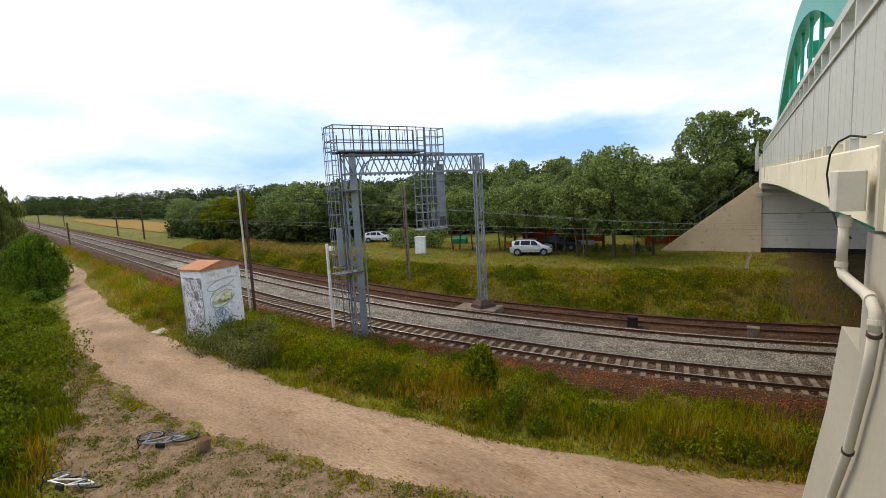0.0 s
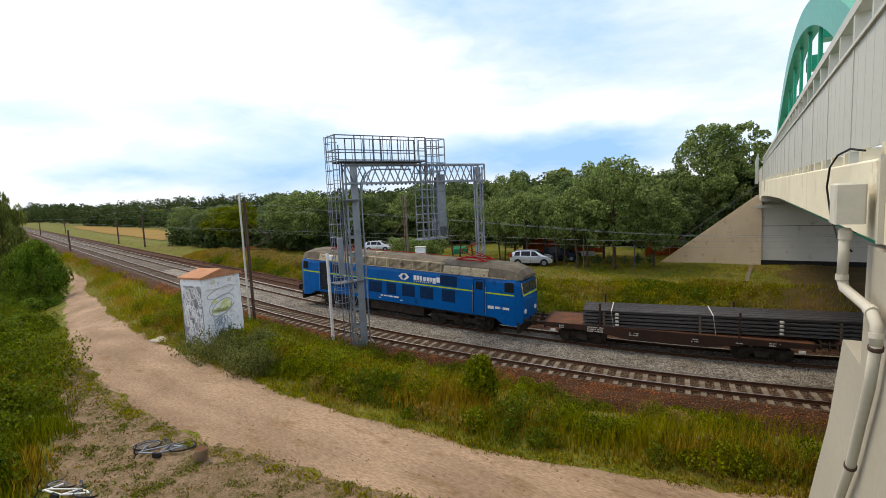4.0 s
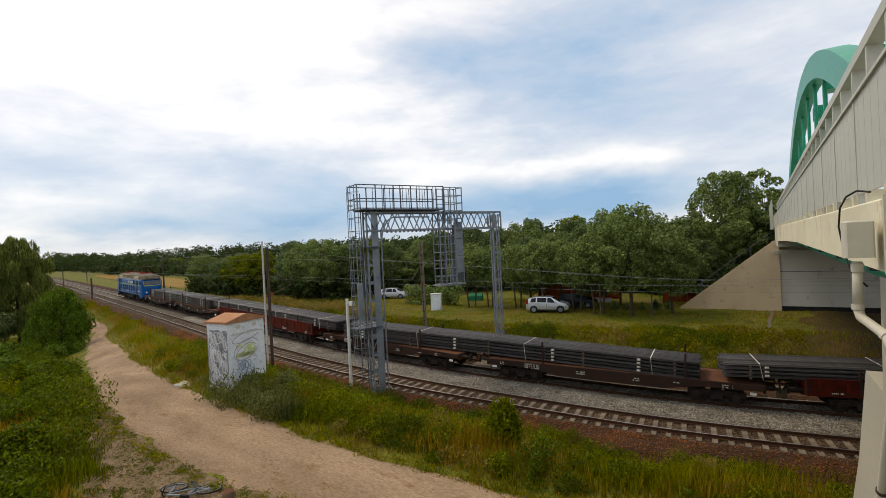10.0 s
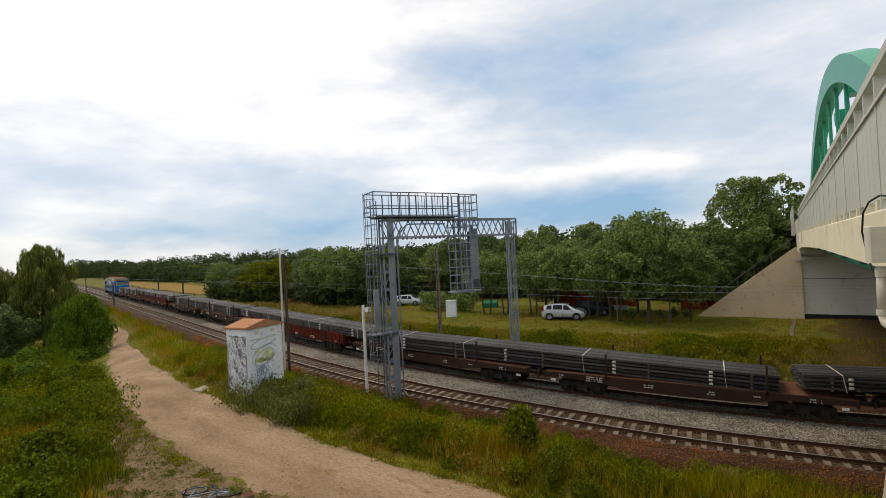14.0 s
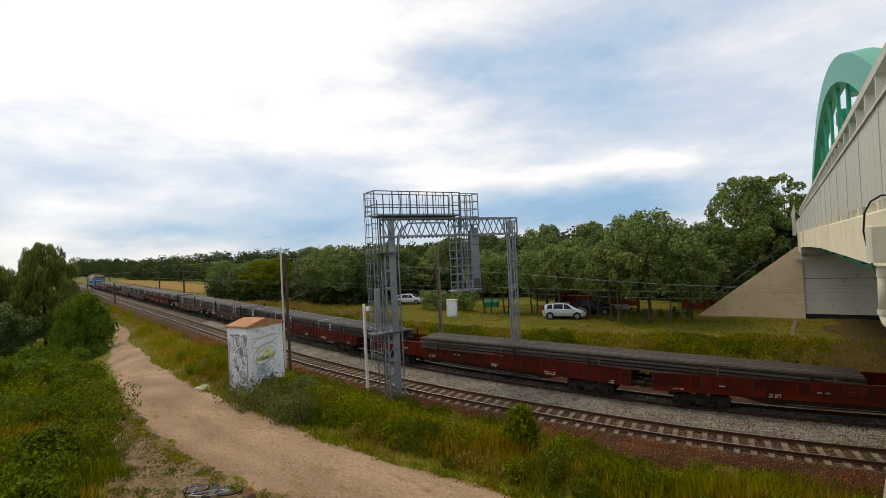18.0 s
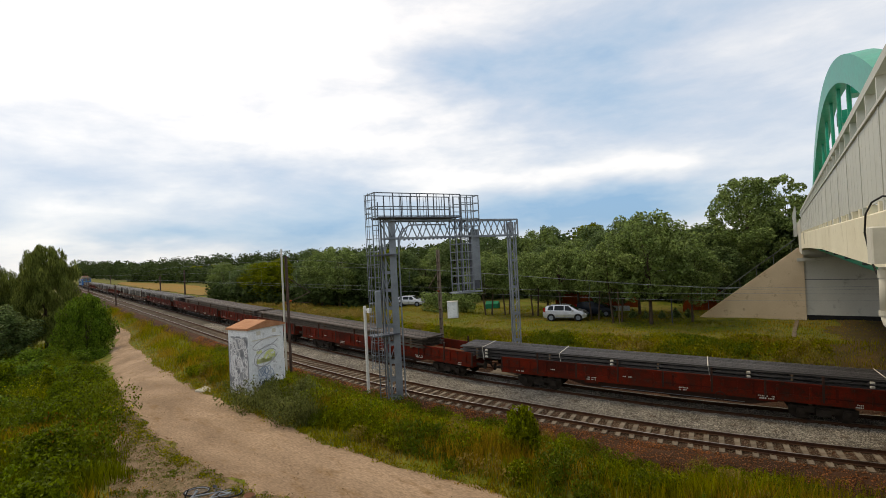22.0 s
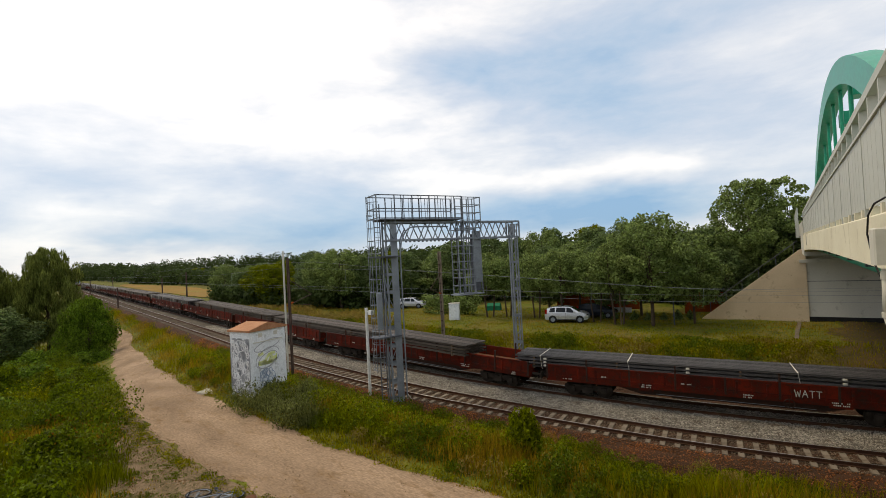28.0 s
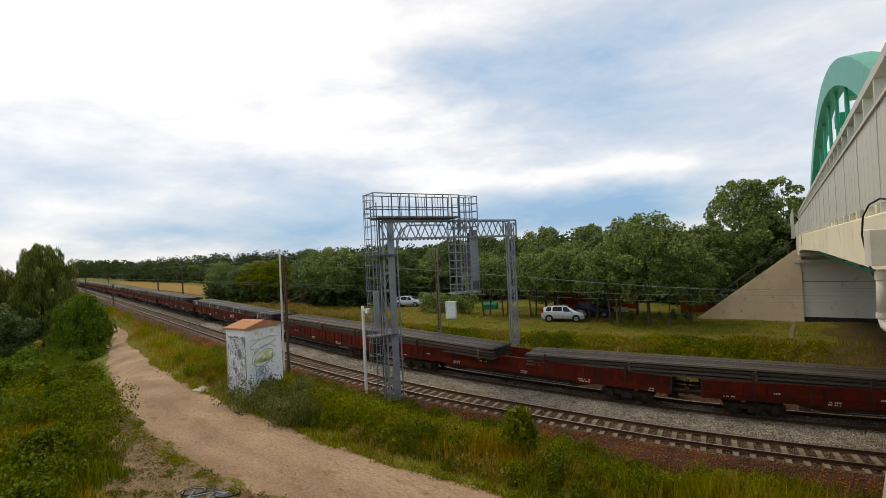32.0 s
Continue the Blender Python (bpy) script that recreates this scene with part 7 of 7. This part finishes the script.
# meadow on the viewer's side of the dirt track
x, y, rng = scatter(170000, -78, 6, -36, 3, 51, 0.62)
g = path_gap(x, y)
mid = np.interp(x, PATH[0], PATH[1])
def weed_line(x):
    """The meadow's tall weeds begin here; between this line and the track the turf is trodden."""
    return np.minimum(np.interp(x, [-60, -45, -30, -19.7, -14.4, -11.4, -6, 2], [-3, -5, -9.6, -13.7, -16.6, -18.5, -20.5, -21.5]), np.interp(x, PATH[0], PATH[1]) - np.interp(x, PATH[0], PATH[2]) - 0.3)


rim = y - weed_line(x) + 1.4 * (patch(x, y, 0.9, 7.0) - 0.5)
worn = np.clip(rim / 1.2, 0, 1)
clump = patch(x, y, 2.3, 5.0) * patch(x, y, 5.1, 1.0)
keep = (y < mid) & (g > -0.5 + 1.3 * patch(x, y, 2.1)) & (rng.uniform(0, 1, len(x)) > worn * np.clip(1.25 - 1.6 * clump, 0.25, 0.97))
x, y, wv = x[keep], y[keep], worn[keep]
dry = patch(x, y, 0.33, 2.0) + 0.25 * (path_gap(x, y) < 2.5) + 0.3 * wv + rng.normal(0, 0.12, len(x))
hh = (0.28 + 0.60 * patch(x, y, 0.5, 1.0)) * np.clip(path_gap(x, y) / 3.5, 0.2, 1.0) * (1 - 0.75 * wv) * rng.uniform(0.6, 1.2, len(x))
s = dry > 0.72
blades("meadow_grass", x[~s], y[~s], hh[~s], 0.032, "meadow_blades", "tall green meadow grass and weeds", 61)
blades("meadow_grass", x[s], y[s], hh[s] * 0.9, 0.04, "grass_dry", "dry brownish meadow grass", 62)
# verge between the dirt track and the first track
x, y, rng = scatter(260000, -95, 26, -12, 12, 52, 0.75)
v = lateral(x, y)
g = path_gap(x, y)
mid = np.interp(x, PATH[0], PATH[1])
keep = (y > mid) & (g > -0.3 + 0.6 * patch(x, y, 1.3) * rng.uniform(0, 1, len(x))) & (v < -1.9 - 0.6 * patch(x, y, 0.9))
x, y, v, g = x[keep], y[keep], v[keep], g[keep]
dry = patch(x, y, 0.45, 4.0) + rng.normal(0, 0.15, len(x)) + 0.22 * np.clip(1 - g / 3.0, 0, 1)
hh = (0.25 + 0.5 * patch(x, y, 0.55, 3.0)) * np.clip(g / 1.5, 0.3, 1.0) * rng.uniform(0.6, 1.25, len(x))
s = dry > 0.54
blades("verge_grass", x[~s], y[~s], hh[~s], 0.03, "grass", "tall green grass on the railway verge", 63)
blades("verge_grass", x[s], y[s], hh[s], 0.025, "grass_dry", "tall dry seeding grass on the railway verge", 64)
# bank across the line
x, y, rng = scatter(170000, -62, 20, 7, 34, 53)
v = lateral(x, y)
keep = (v > 11.0 + 0.5 * patch(x, y, 0.9)) & (rng.uniform(0, 1, len(x)) < np.where(v < 18, 1.0, 0.6)) & (rng.uniform(12.0, 17.5, len(x)) > x)
x, y, v = x[keep], y[keep], v[keep]
dry = patch(x, y, 0.3, 6.0) + rng.normal(0, 0.15, len(x)) + np.clip((-x - 25) / 40, 0, 0.5)
hh = np.where(v < 17.5, 0.20 + 0.30 * patch(x, y, 0.5, 5.0), 0.12) * rng.uniform(0.6, 1.25, len(x))
s = dry > 0.68
blades("bank_grass", x[~s], y[~s], hh[~s], 0.04, "grass", "lush green grass on the railway bank", 65)
blades("bank_grass", x[s], y[s], hh[s], 0.04, "grass_dry", "dry grass on the railway bank", 66)


# weeds: leafy tufts in the verge, the meadow and on the bank
def weeds(name, cx, cy, r, h, count, size, material, label, seed):
    rng = np.random.default_rng(seed)
    k = 0.40 + 0.60 * draw_in(cx, cy)
    r, h, size = r * k, h * k, size * float(k.mean())
    c = land(cx, cy, h * 0.45)
    co, f = leaf_cloud(c, np.stack([r, r, h * 0.55], 1), int(count * 1.2), size, rng, hang=-1.1, slim=0.28)
    return tagged(new(name, fast_mesh(name, co, f, M[material])), label, "weeds", kind="stuff")


rw = np.random.default_rng(77)
x, y = rw.uniform(-36, 16, 2200), rw.uniform(-10.5, 0, 2200)
v, g = lateral(x, y), path_gap(x, y)
keep = (v < -2.3) & (g > 0.8) & (y > np.interp(x, PATH[0], PATH[1])) & (patch(x, y, 0.8, 1.0) > 0.30)
x, y = x[keep], y[keep]
tone = patch(x, y, 0.7, 4.0) + rw.normal(0, 0.1, len(x))
tall = (0.25 + 0.75 * patch(x, y, 1.0, 8.0)) * rw.uniform(0.6, 1.2, len(x))
for lo_, hi_, mt, cnt, lb in ((-1, 0.5, "weed_green", 26000, "green weeds on the verge"), (0.5, 0.8, "leaf_light", 34000, "leafy yellow-green weeds on the verge"), (0.8, 3, "tuft_dry", 7000, "tan seeding grass on the verge")):
    j = (tone >= lo_) & (tone < hi_)
    weeds("verge_weeds", x[j], y[j], rw.uniform(0.2, 0.5, j.sum()), tall[j], int(cnt * 1.5), 0.095, mt, lb, 78 + int(lo_ * 10))
# rank growth on the slope down to the ballast
x, v = rw.uniform(-30, 0.5, 900), rw.uniform(-4.4, -2.3, 900)
keep = (patch(x, 3 * v, 0.8, 1.0) > 0.25) & ~((x < -17.8) & (x > -22.5) & (v < -3.0))
x, v = x[keep], v[keep]
ly, d = line_y(x)
nn = 1 / np.sqrt(1 + d * d)
u = spread(v, line_k(x))
x, y = x - d * nn * u, ly + nn * u
for j, mt, lb in ((v < -3.1, "leaf_light", "leafy yellow-green weeds on the slope"), (v >= -3.1, "weed_green", "green weeds beside the ballast")):
    weeds("slope_weeds", x[j], y[j], rw.uniform(0.25, 0.6, j.sum()), rw.uniform(0.35, 1.0, j.sum()), 26000, 0.11, mt, lb, 171 if mt == "weed_green" else 172)
blades("slope_grass", np.repeat(x, 30) + rw.normal(0, 0.35, 30 * len(x)), np.repeat(y, 30) + rw.normal(0, 0.25, 30 * len(x)), rw.uniform(0.25, 0.75, 30 * len(x)), 0.022, "grass_dry", "seeding dry grass on the slope", 173)
x, y = rw.uniform(-13, -6, 40), rw.uniform(-7.0, -4.6, 40)
weeds("goldenrod", x, y, rw.uniform(0.3, 0.6, 40), rw.uniform(0.8, 1.3, 40), 5000, 0.09, "leaf_light", "yellow-green goldenrod clump beside the gantry", 79)
x, y = rw.uniform(-20, -11.5, 60), rw.uniform(-8.5, -5.2, 60)
keep = ~((x < -18.4) & (y > -7.2))
weeds("mugwort", x[keep], y[keep], rw.uniform(0.35, 0.65, 60)[keep], rw.uniform(0.8, 1.5, 60)[keep], 7000, 0.11, "leaf_grey", "grey-green mugwort thicket around the hut", 80)
x, y = rw.uniform(-20.5, -11.0, 9000), rw.uniform(-8.3, -4.8, 9000)
keep = ~((x < -18.4) & (y > -7.0)) & (path_gap(x, y) > 0.3)
x, y = x[keep], y[keep]
blades("hut_grass", x, y, rw.uniform(0.6, 1.5, len(x)) * patch(x, y, 1.1, 2.0), 0.022, "leaf_grey", "tall grey-green grass around the hut", 175)
x, y = rw.uniform(-62, -2, 1100), rw.uniform(-31, -3, 1100)
keep = (y < weed_line(x) - 0.3 + 1.0 * (patch(x, y, 0.9, 7.0) - 0.5)) & ((x > -45) | (y < -8))
x, y = x[keep], y[keep]
tone = 0.5 * patch(x, y, 0.42, 3.0) + rw.uniform(0, 0.5, len(x))
mound = rw.uniform(0.5, 2.4, len(x)) * (0.25 + 0.95 * patch(x, y, 0.7, 9.0) ** 1.5)
wide = rw.uniform(0.3, 0.7, len(x)) + 0.35 * mound
for lo_, hi_, mt, cnt, sz, lb in ((-1, 0.42, "weed_green", 52000, 0.13, "green nettles in the meadow"), (0.42, 0.70, "leaf_lush", 60000, 0.14, "lush yellow-green leafy weeds in the meadow"), (0.70, 0.78, "sorrel", 4000, 0.10, "rusty brown sorrel seed heads in the meadow"), (0.78, 3, "goldenrod", 2200, 0.10, "yellow flowering weeds in the meadow")):
    j = (tone >= lo_) & (tone < hi_)
    weeds("meadow_weeds", x[j], y[j], wide[j], mound[j], cnt, sz, mt, lb, 140 + int(lo_ * 20))
x, y = rw.uniform(-52, 12.5, 5200), rw.uniform(5, 22, 5200)
v = lateral(x, y)
keep = (v > 11.3) & (v < 18.2) & (rw.uniform(12.5, 16.5, len(x)) > x)
x, y, v = x[keep], y[keep], v[keep]
tone = patch(x, y, 0.55, 2.0) + rw.normal(0, 0.12, len(x)) + 0.18 * np.clip((v - 15.5) / 2, 0, 1)
for lo_, hi_, mt, cnt, lb in ((-1, 0.45, "weed_green", 40000, "dark green weeds on the railway bank"), (0.45, 0.72, "grass", 40000, "yellow-green grass tussocks on the railway bank"), (0.72, 3, "tuft_dry", 14000, "tan dry grass tussocks on the railway bank")):
    j = (tone >= lo_) & (tone < hi_)
    hs = np.where(v[j] < 16, rw.uniform(0.35, 0.85, j.sum()), rw.uniform(0.15, 0.35, j.sum()))
    weeds("bank_weeds", x[j], y[j], rw.uniform(0.25, 0.6, j.sum()), hs, cnt, 0.15, mt, lb, 96 + int(lo_ * 10))

x, y = rw.uniform(-58, -24, 900), rw.uniform(8, 24, 900)
v = lateral(x, y)
keep = (v > 13) & (v < 20) & (patch(x, y, 0.35, 5.0) > 0.35)
x, y = x[keep], y[keep]
weeds("dry_tall_grass", x, y, rw.uniform(0.4, 0.8, len(x)), rw.uniform(0.6, 1.2, len(x)), 16000, 0.22, "tuft_dry", "tall tan seeding grass on the bank", 133)

# ragged tufts along both edges of the dirt track and over the trodden turf
rt = np.random.default_rng(87)
x = rt.uniform(-40, 16, 900)
e = np.where(rt.uniform(0, 1, 900) < 0.5, 1.0, -1.0)
y = np.interp(x, PATH[0], PATH[1]) + e * (np.interp(x, PATH[0], PATH[2]) + rt.normal(0.12, 0.22, 900))
weeds("edge_tufts", x, y, rt.uniform(0.08, 0.28, 900), rt.uniform(0.08, 0.3, 900), 15000, 0.075, "grass", "low green tufts along the ragged edges of the track", 89)
x = rt.uniform(-28, 6, 1500)
y = np.interp(x, PATH[0], PATH[1]) - np.interp(x, PATH[0], PATH[2]) - rt.uniform(-0.3, 6.0, 1500)
keep = patch(x, y, 1.6, 2.5) > 0.42
x, y = x[keep], y[keep]
weeds("turf_tufts", x, y, rt.uniform(0.06, 0.26, len(x)), rt.uniform(0.04, 0.12, len(x)), 30000, 0.06, "weed_green", "flattened green tufts on the trodden turf", 90)
weeds("turf_litter", x + rt.normal(0, 0.6, len(x)), y + rt.normal(0, 0.6, len(x)), rt.uniform(0.1, 0.35, len(x)), rt.uniform(0.02, 0.06, len(x)), 9000, 0.06, "sorrel", "brown dry litter on the trodden turf", 94)

shrub = tree("verge_shrub", "bushy bright green shrub on the verge beside the track", 2.15, 0.85, 0.15, 91, "leaf_light", 5200, 0.13, n_cl=46, shape="dome", trunk=0.04, category="shrub", group="shrubs", rmin=0.2, rmax=0.42)
grow_at(shrub, 1.05, -4.75, 0.85, 0, 1.30)
bramble = tree("bramble", "low dark green bramble thicket in the meadow", 1.9, 2.1, 0.1, 93, "leaf_hedge", 6500, 0.18, n_cl=60, shape="dome", trunk=0.04, category="shrub", group="shrubs", rmin=0.4, rmax=0.7)
grow_at(bramble, -52.5, -5.8)
for x, y, s in ((-57.5, -6.2, 1.0), (-55.0, -10.0, 1.3), (-61.5, -3.6, 0.9), (-46.5, -12.5, 1.1), (-36.0, -17.5, 1.0), (-29.0, -19.5, 0.9), (-41.0, -20.0, 1.2), (-44.0, -9.5, 0.8), (-49.0, -16.0, 1.2), (-31.0, -22.5, 1.1), (-58.0, -15.0, 1.2)):
    plant(bramble, x, y, s, rng_t.uniform(0, 360))
# rounded bushes of the overgrown meadow
bush_kinds = [tree("bush", "rounded yellow-green bush in the overgrown meadow", 2.0, 1.25, 0.1, 97, "leaf_lush", 6500, 0.13, n_cl=60, shape="dome", trunk=0.03, category="shrub", group="meadow bushes", rmin=0.25, rmax=0.5),
              tree("bush", "rounded dark green bush in the overgrown meadow", 1.7, 1.4, 0.1, 98, "weed_green", 6500, 0.13, n_cl=60, shape="dome", trunk=0.03, category="shrub", group="meadow bushes", rmin=0.25, rmax=0.5)]
rb, placed = random.Random(12), []
while len(placed) < 44:
    x, y = rb.uniform(-46, -9), rb.uniform(-31, -8)
    if y > float(weed_line(x)) - 1.2 or any(math.hypot(x - a, y - b) < 1.9 for a, b in placed):
        continue
    placed.append((x, y))
    src = bush_kinds[rb.random() < 0.45]
    s = rb.uniform(0.6, 1.3)
    if len(placed) < 3:
        grow_at(bush_kinds[len(placed) - 1], x, y, s)
    else:
        plant(src, x, y, s, rb.uniform(0, 360), s * rb.uniform(0.8, 1.3))
sapling = tree("sapling", "thin yellow-green sapling standing in the meadow", 3.0, 0.42, 0.5, 95, "leaf_light", 900, 0.15, n_cl=26, shape="dome", trunk=0.025, category="shrub", group="shrubs", rmin=0.15, rmax=0.3)
grow_at(sapling, -39.5, -12.7)


# ---------------------------------------------------------------- sleepers and loose stones
def sleeper_mesh():
    g = Geo()
    prof = ((-1.25, -0.185), (-0.95, -0.155), (-0.45, -0.175), (0.45, -0.175), (0.95, -0.155), (1.25, -0.185))
    g.loft([[(-0.13, y, -0.36), (0.13, y, -0.36), (0.11, y, z), (-0.11, y, z)] for y, z in prof])
    return recalc(g.mesh("sleeper", M["sleeper"]))


track_1 = thing("sleepers_first_track", "weathered pale concrete sleepers of the first track", "sleepers", kind="structure")
sm = sleeper_mesh()
rest = Geo()
for k in range(-230, 45):
    x = k * 0.611
    y, d = line_y(x)
    m = pose(x, float(y), float(line_z(x)), 0, 0, math.degrees(math.atan(float(d))))
    if -75 <= k:
        ob = new("sleeper", sm)
        ob.parent = track_1
        ob.matrix_basis = m
    else:
        rest.add([tuple(m @ v.co) for v in sm.vertices], [tuple(p.vertices) for p in sm.polygons])
tagged(part("sleeper_rest", rest, M["sleeper"], track_1), kind="stuff")
clips = Geo()
for k in range(-75, 45):
    for off in (-0.7525, 0.7525):
        for s in (-0.09, 0.09):
            p = on_line(k * 0.611, off + s, -0.13)
            clips.box(p.x - 0.05, p.x + 0.05, p.y - 0.03, p.y + 0.03, p.z - 0.04, p.z + 0.01)
            q = on_line(k * 0.611, TRACK_2 + off + s, -0.13)
            clips.box(q.x - 0.06, q.x + 0.06, q.y - 0.035, q.y + 0.035, q.z - 0.04, q.z + 0.01)
tagged(part("rail_fastenings", clips, M["rail"], track_1), kind="stuff")


def stones(name, n, x0, x1, v0, v1, zf, size, material, label, seed):
    rng = np.random.default_rng(seed)
    x = rng.uniform(x0, x1, n); v = rng.uniform(v0, v1, n)
    ly, d = line_y(x); nn = 1 / np.sqrt(1 + d * d)
    u = spread(v, line_k(x))
    c = np.stack([x - d * nn * u, ly + nn * u, zf(v) + line_z(x)], 1)
    base = np.array([(1, 0, 0), (-1, 0, 0), (0, 1, 0), (0, -1, 0), (0, 0, 1), (0, 0, -1)], float)
    s = size * rng.uniform(0.5, 1.3, (n, 1, 3))
    a = rng.uniform(0, 6.28, n)
    ca, sa = np.cos(a)[:, None], np.sin(a)[:, None]
    p = base[None] * s * rng.uniform(0.7, 1.2, (n, 6, 1))
    px, py = p[..., 0] * ca - p[..., 1] * sa, p[..., 0] * sa + p[..., 1] * ca
    co = np.stack([px, py, p[..., 2] * 0.8], -1) + c[:, None, :]
    tri = np.array([(0, 2, 4), (2, 1, 4), (1, 3, 4), (3, 0, 4), (2, 0, 5), (1, 2, 5), (3, 1, 5), (0, 3, 5)])
    f = (np.arange(n)[:, None, None] * 6 + tri[None]).reshape(-1, 3)
    return tagged(new(name, fast_mesh(name, co.reshape(-1, 3), f, M[material])), label, "gravel", kind="stuff")


def zprof(knots):
    return lambda v: np.interp(v, [k[0] for k in knots], [k[1] for k in knots]) + 0.01


stones("ballast_stones", 80000, -48, 18, 1.0, 6.5, zprof([(0.98, -0.22), (1.6, -0.17), (3.6, -0.15), (4.2, -0.19), (6.1, -0.19), (6.75, -0.33)]), 0.042, "ballast", "loose light grey ballast stones", 101)
SHOULDER = zprof([(-3.4, -0.95), (-2.3, -0.50), (-1.45, -0.24), (0.98, -0.22)])
stones("ballast_stones", 18000, -40, 18, -3.1, -1.2, SHOULDER, 0.045, "ballast_brown", "loose reddish brown ballast stones", 102)
stones("ballast_stones", 26000, -40, 18, -1.3, 0.95, SHOULDER, 0.042, "ballast_mixed", "grimy ballast stones between the rails of the first track", 105)
stones("ballast_stones", 26000, -40, 18, 6.6, 11.5, zprof([(6.75, -0.33), (7.2, -0.40), (7.6, -0.34), (8.2, -0.50), (10.6, -0.50), (11.8, -0.62)]), 0.050, "ballast_dark", "dark brown ballast stones by the disused track", 103)
rs = np.random.default_rng(104)
sx = rs.uniform(-45, 16, 2600); sy = np.interp(sx, PATH[0], PATH[1]) + rs.normal(0, 2.3, 2600)
base = Geo()
for a, b in zip(sx[:1500], sy[:1500]):
    r = float(rs.uniform(0.010, 0.040))
    a, b, z = spot(a, b)[0] + (0, 0, 0.02)
    base.add([(a + r, b, z), (a - r, b + r * 0.4, z), (a, b + r, z), (a, b - r, z), (a, b, z + r * 0.8)], [(0, 2, 4), (2, 1, 4), (1, 3, 4), (3, 0, 4)])
tagged(part("path_stones", base, M["path"]), "small pale stones scattered on the dirt track", "gravel", kind="stuff")

def pebbles(name, n, x, y, size, material, label, seed):
    rng = np.random.default_rng(seed)
    base_v = np.array([(1, 0, 0), (-1, 0, 0), (0, 1, 0), (0, -1, 0), (0, 0, 1)], float)
    c = land(x, y, 0.02)
    pv = base_v[None] * (size * rng.uniform(0.4, 1.5, (n, 1, 1))) * rng.uniform(0.6, 1.2, (n, 5, 1)) + c[:, None, :]
    tri = np.array([(0, 2, 4), (2, 1, 4), (1, 3, 4), (3, 0, 4)])
    f = (np.arange(n)[:, None, None] * 5 + tri[None]).reshape(-1, 3)
    return tagged(new(name, fast_mesh(name, pv.reshape(-1, 3), f, M[material])), label, "gravel", kind="stuff")


rp = np.random.default_rng(120)
px_ = rp.uniform(-30, 14, 9000)
py_ = np.interp(px_, PATH[0], PATH[1]) - np.interp(px_, PATH[0], PATH[2]) + rp.normal(-1.2, 1.5, 9000)
pebbles("turf_pebbles", 4500, px_[:4500], py_[:4500], 0.017, "path", "pale pebbles between the track and the turf", 121)
pebbles("turf_pebbles", 4500, px_[4500:], py_[4500:], 0.02, "soil", "dark clods between the track and the turf", 122)


# ---------------------------------------------------------------- what moves
def travelled(t):
    return 12.0307 * (t - 16.0) + 0.02913 * (t - 16.0) ** 2


def motions():
    for ob, off, half in MOVERS:
        walk(ob, [(t, ride(off - travelled(t), 0.0, half)) for t in range(0, 33)])


motions()
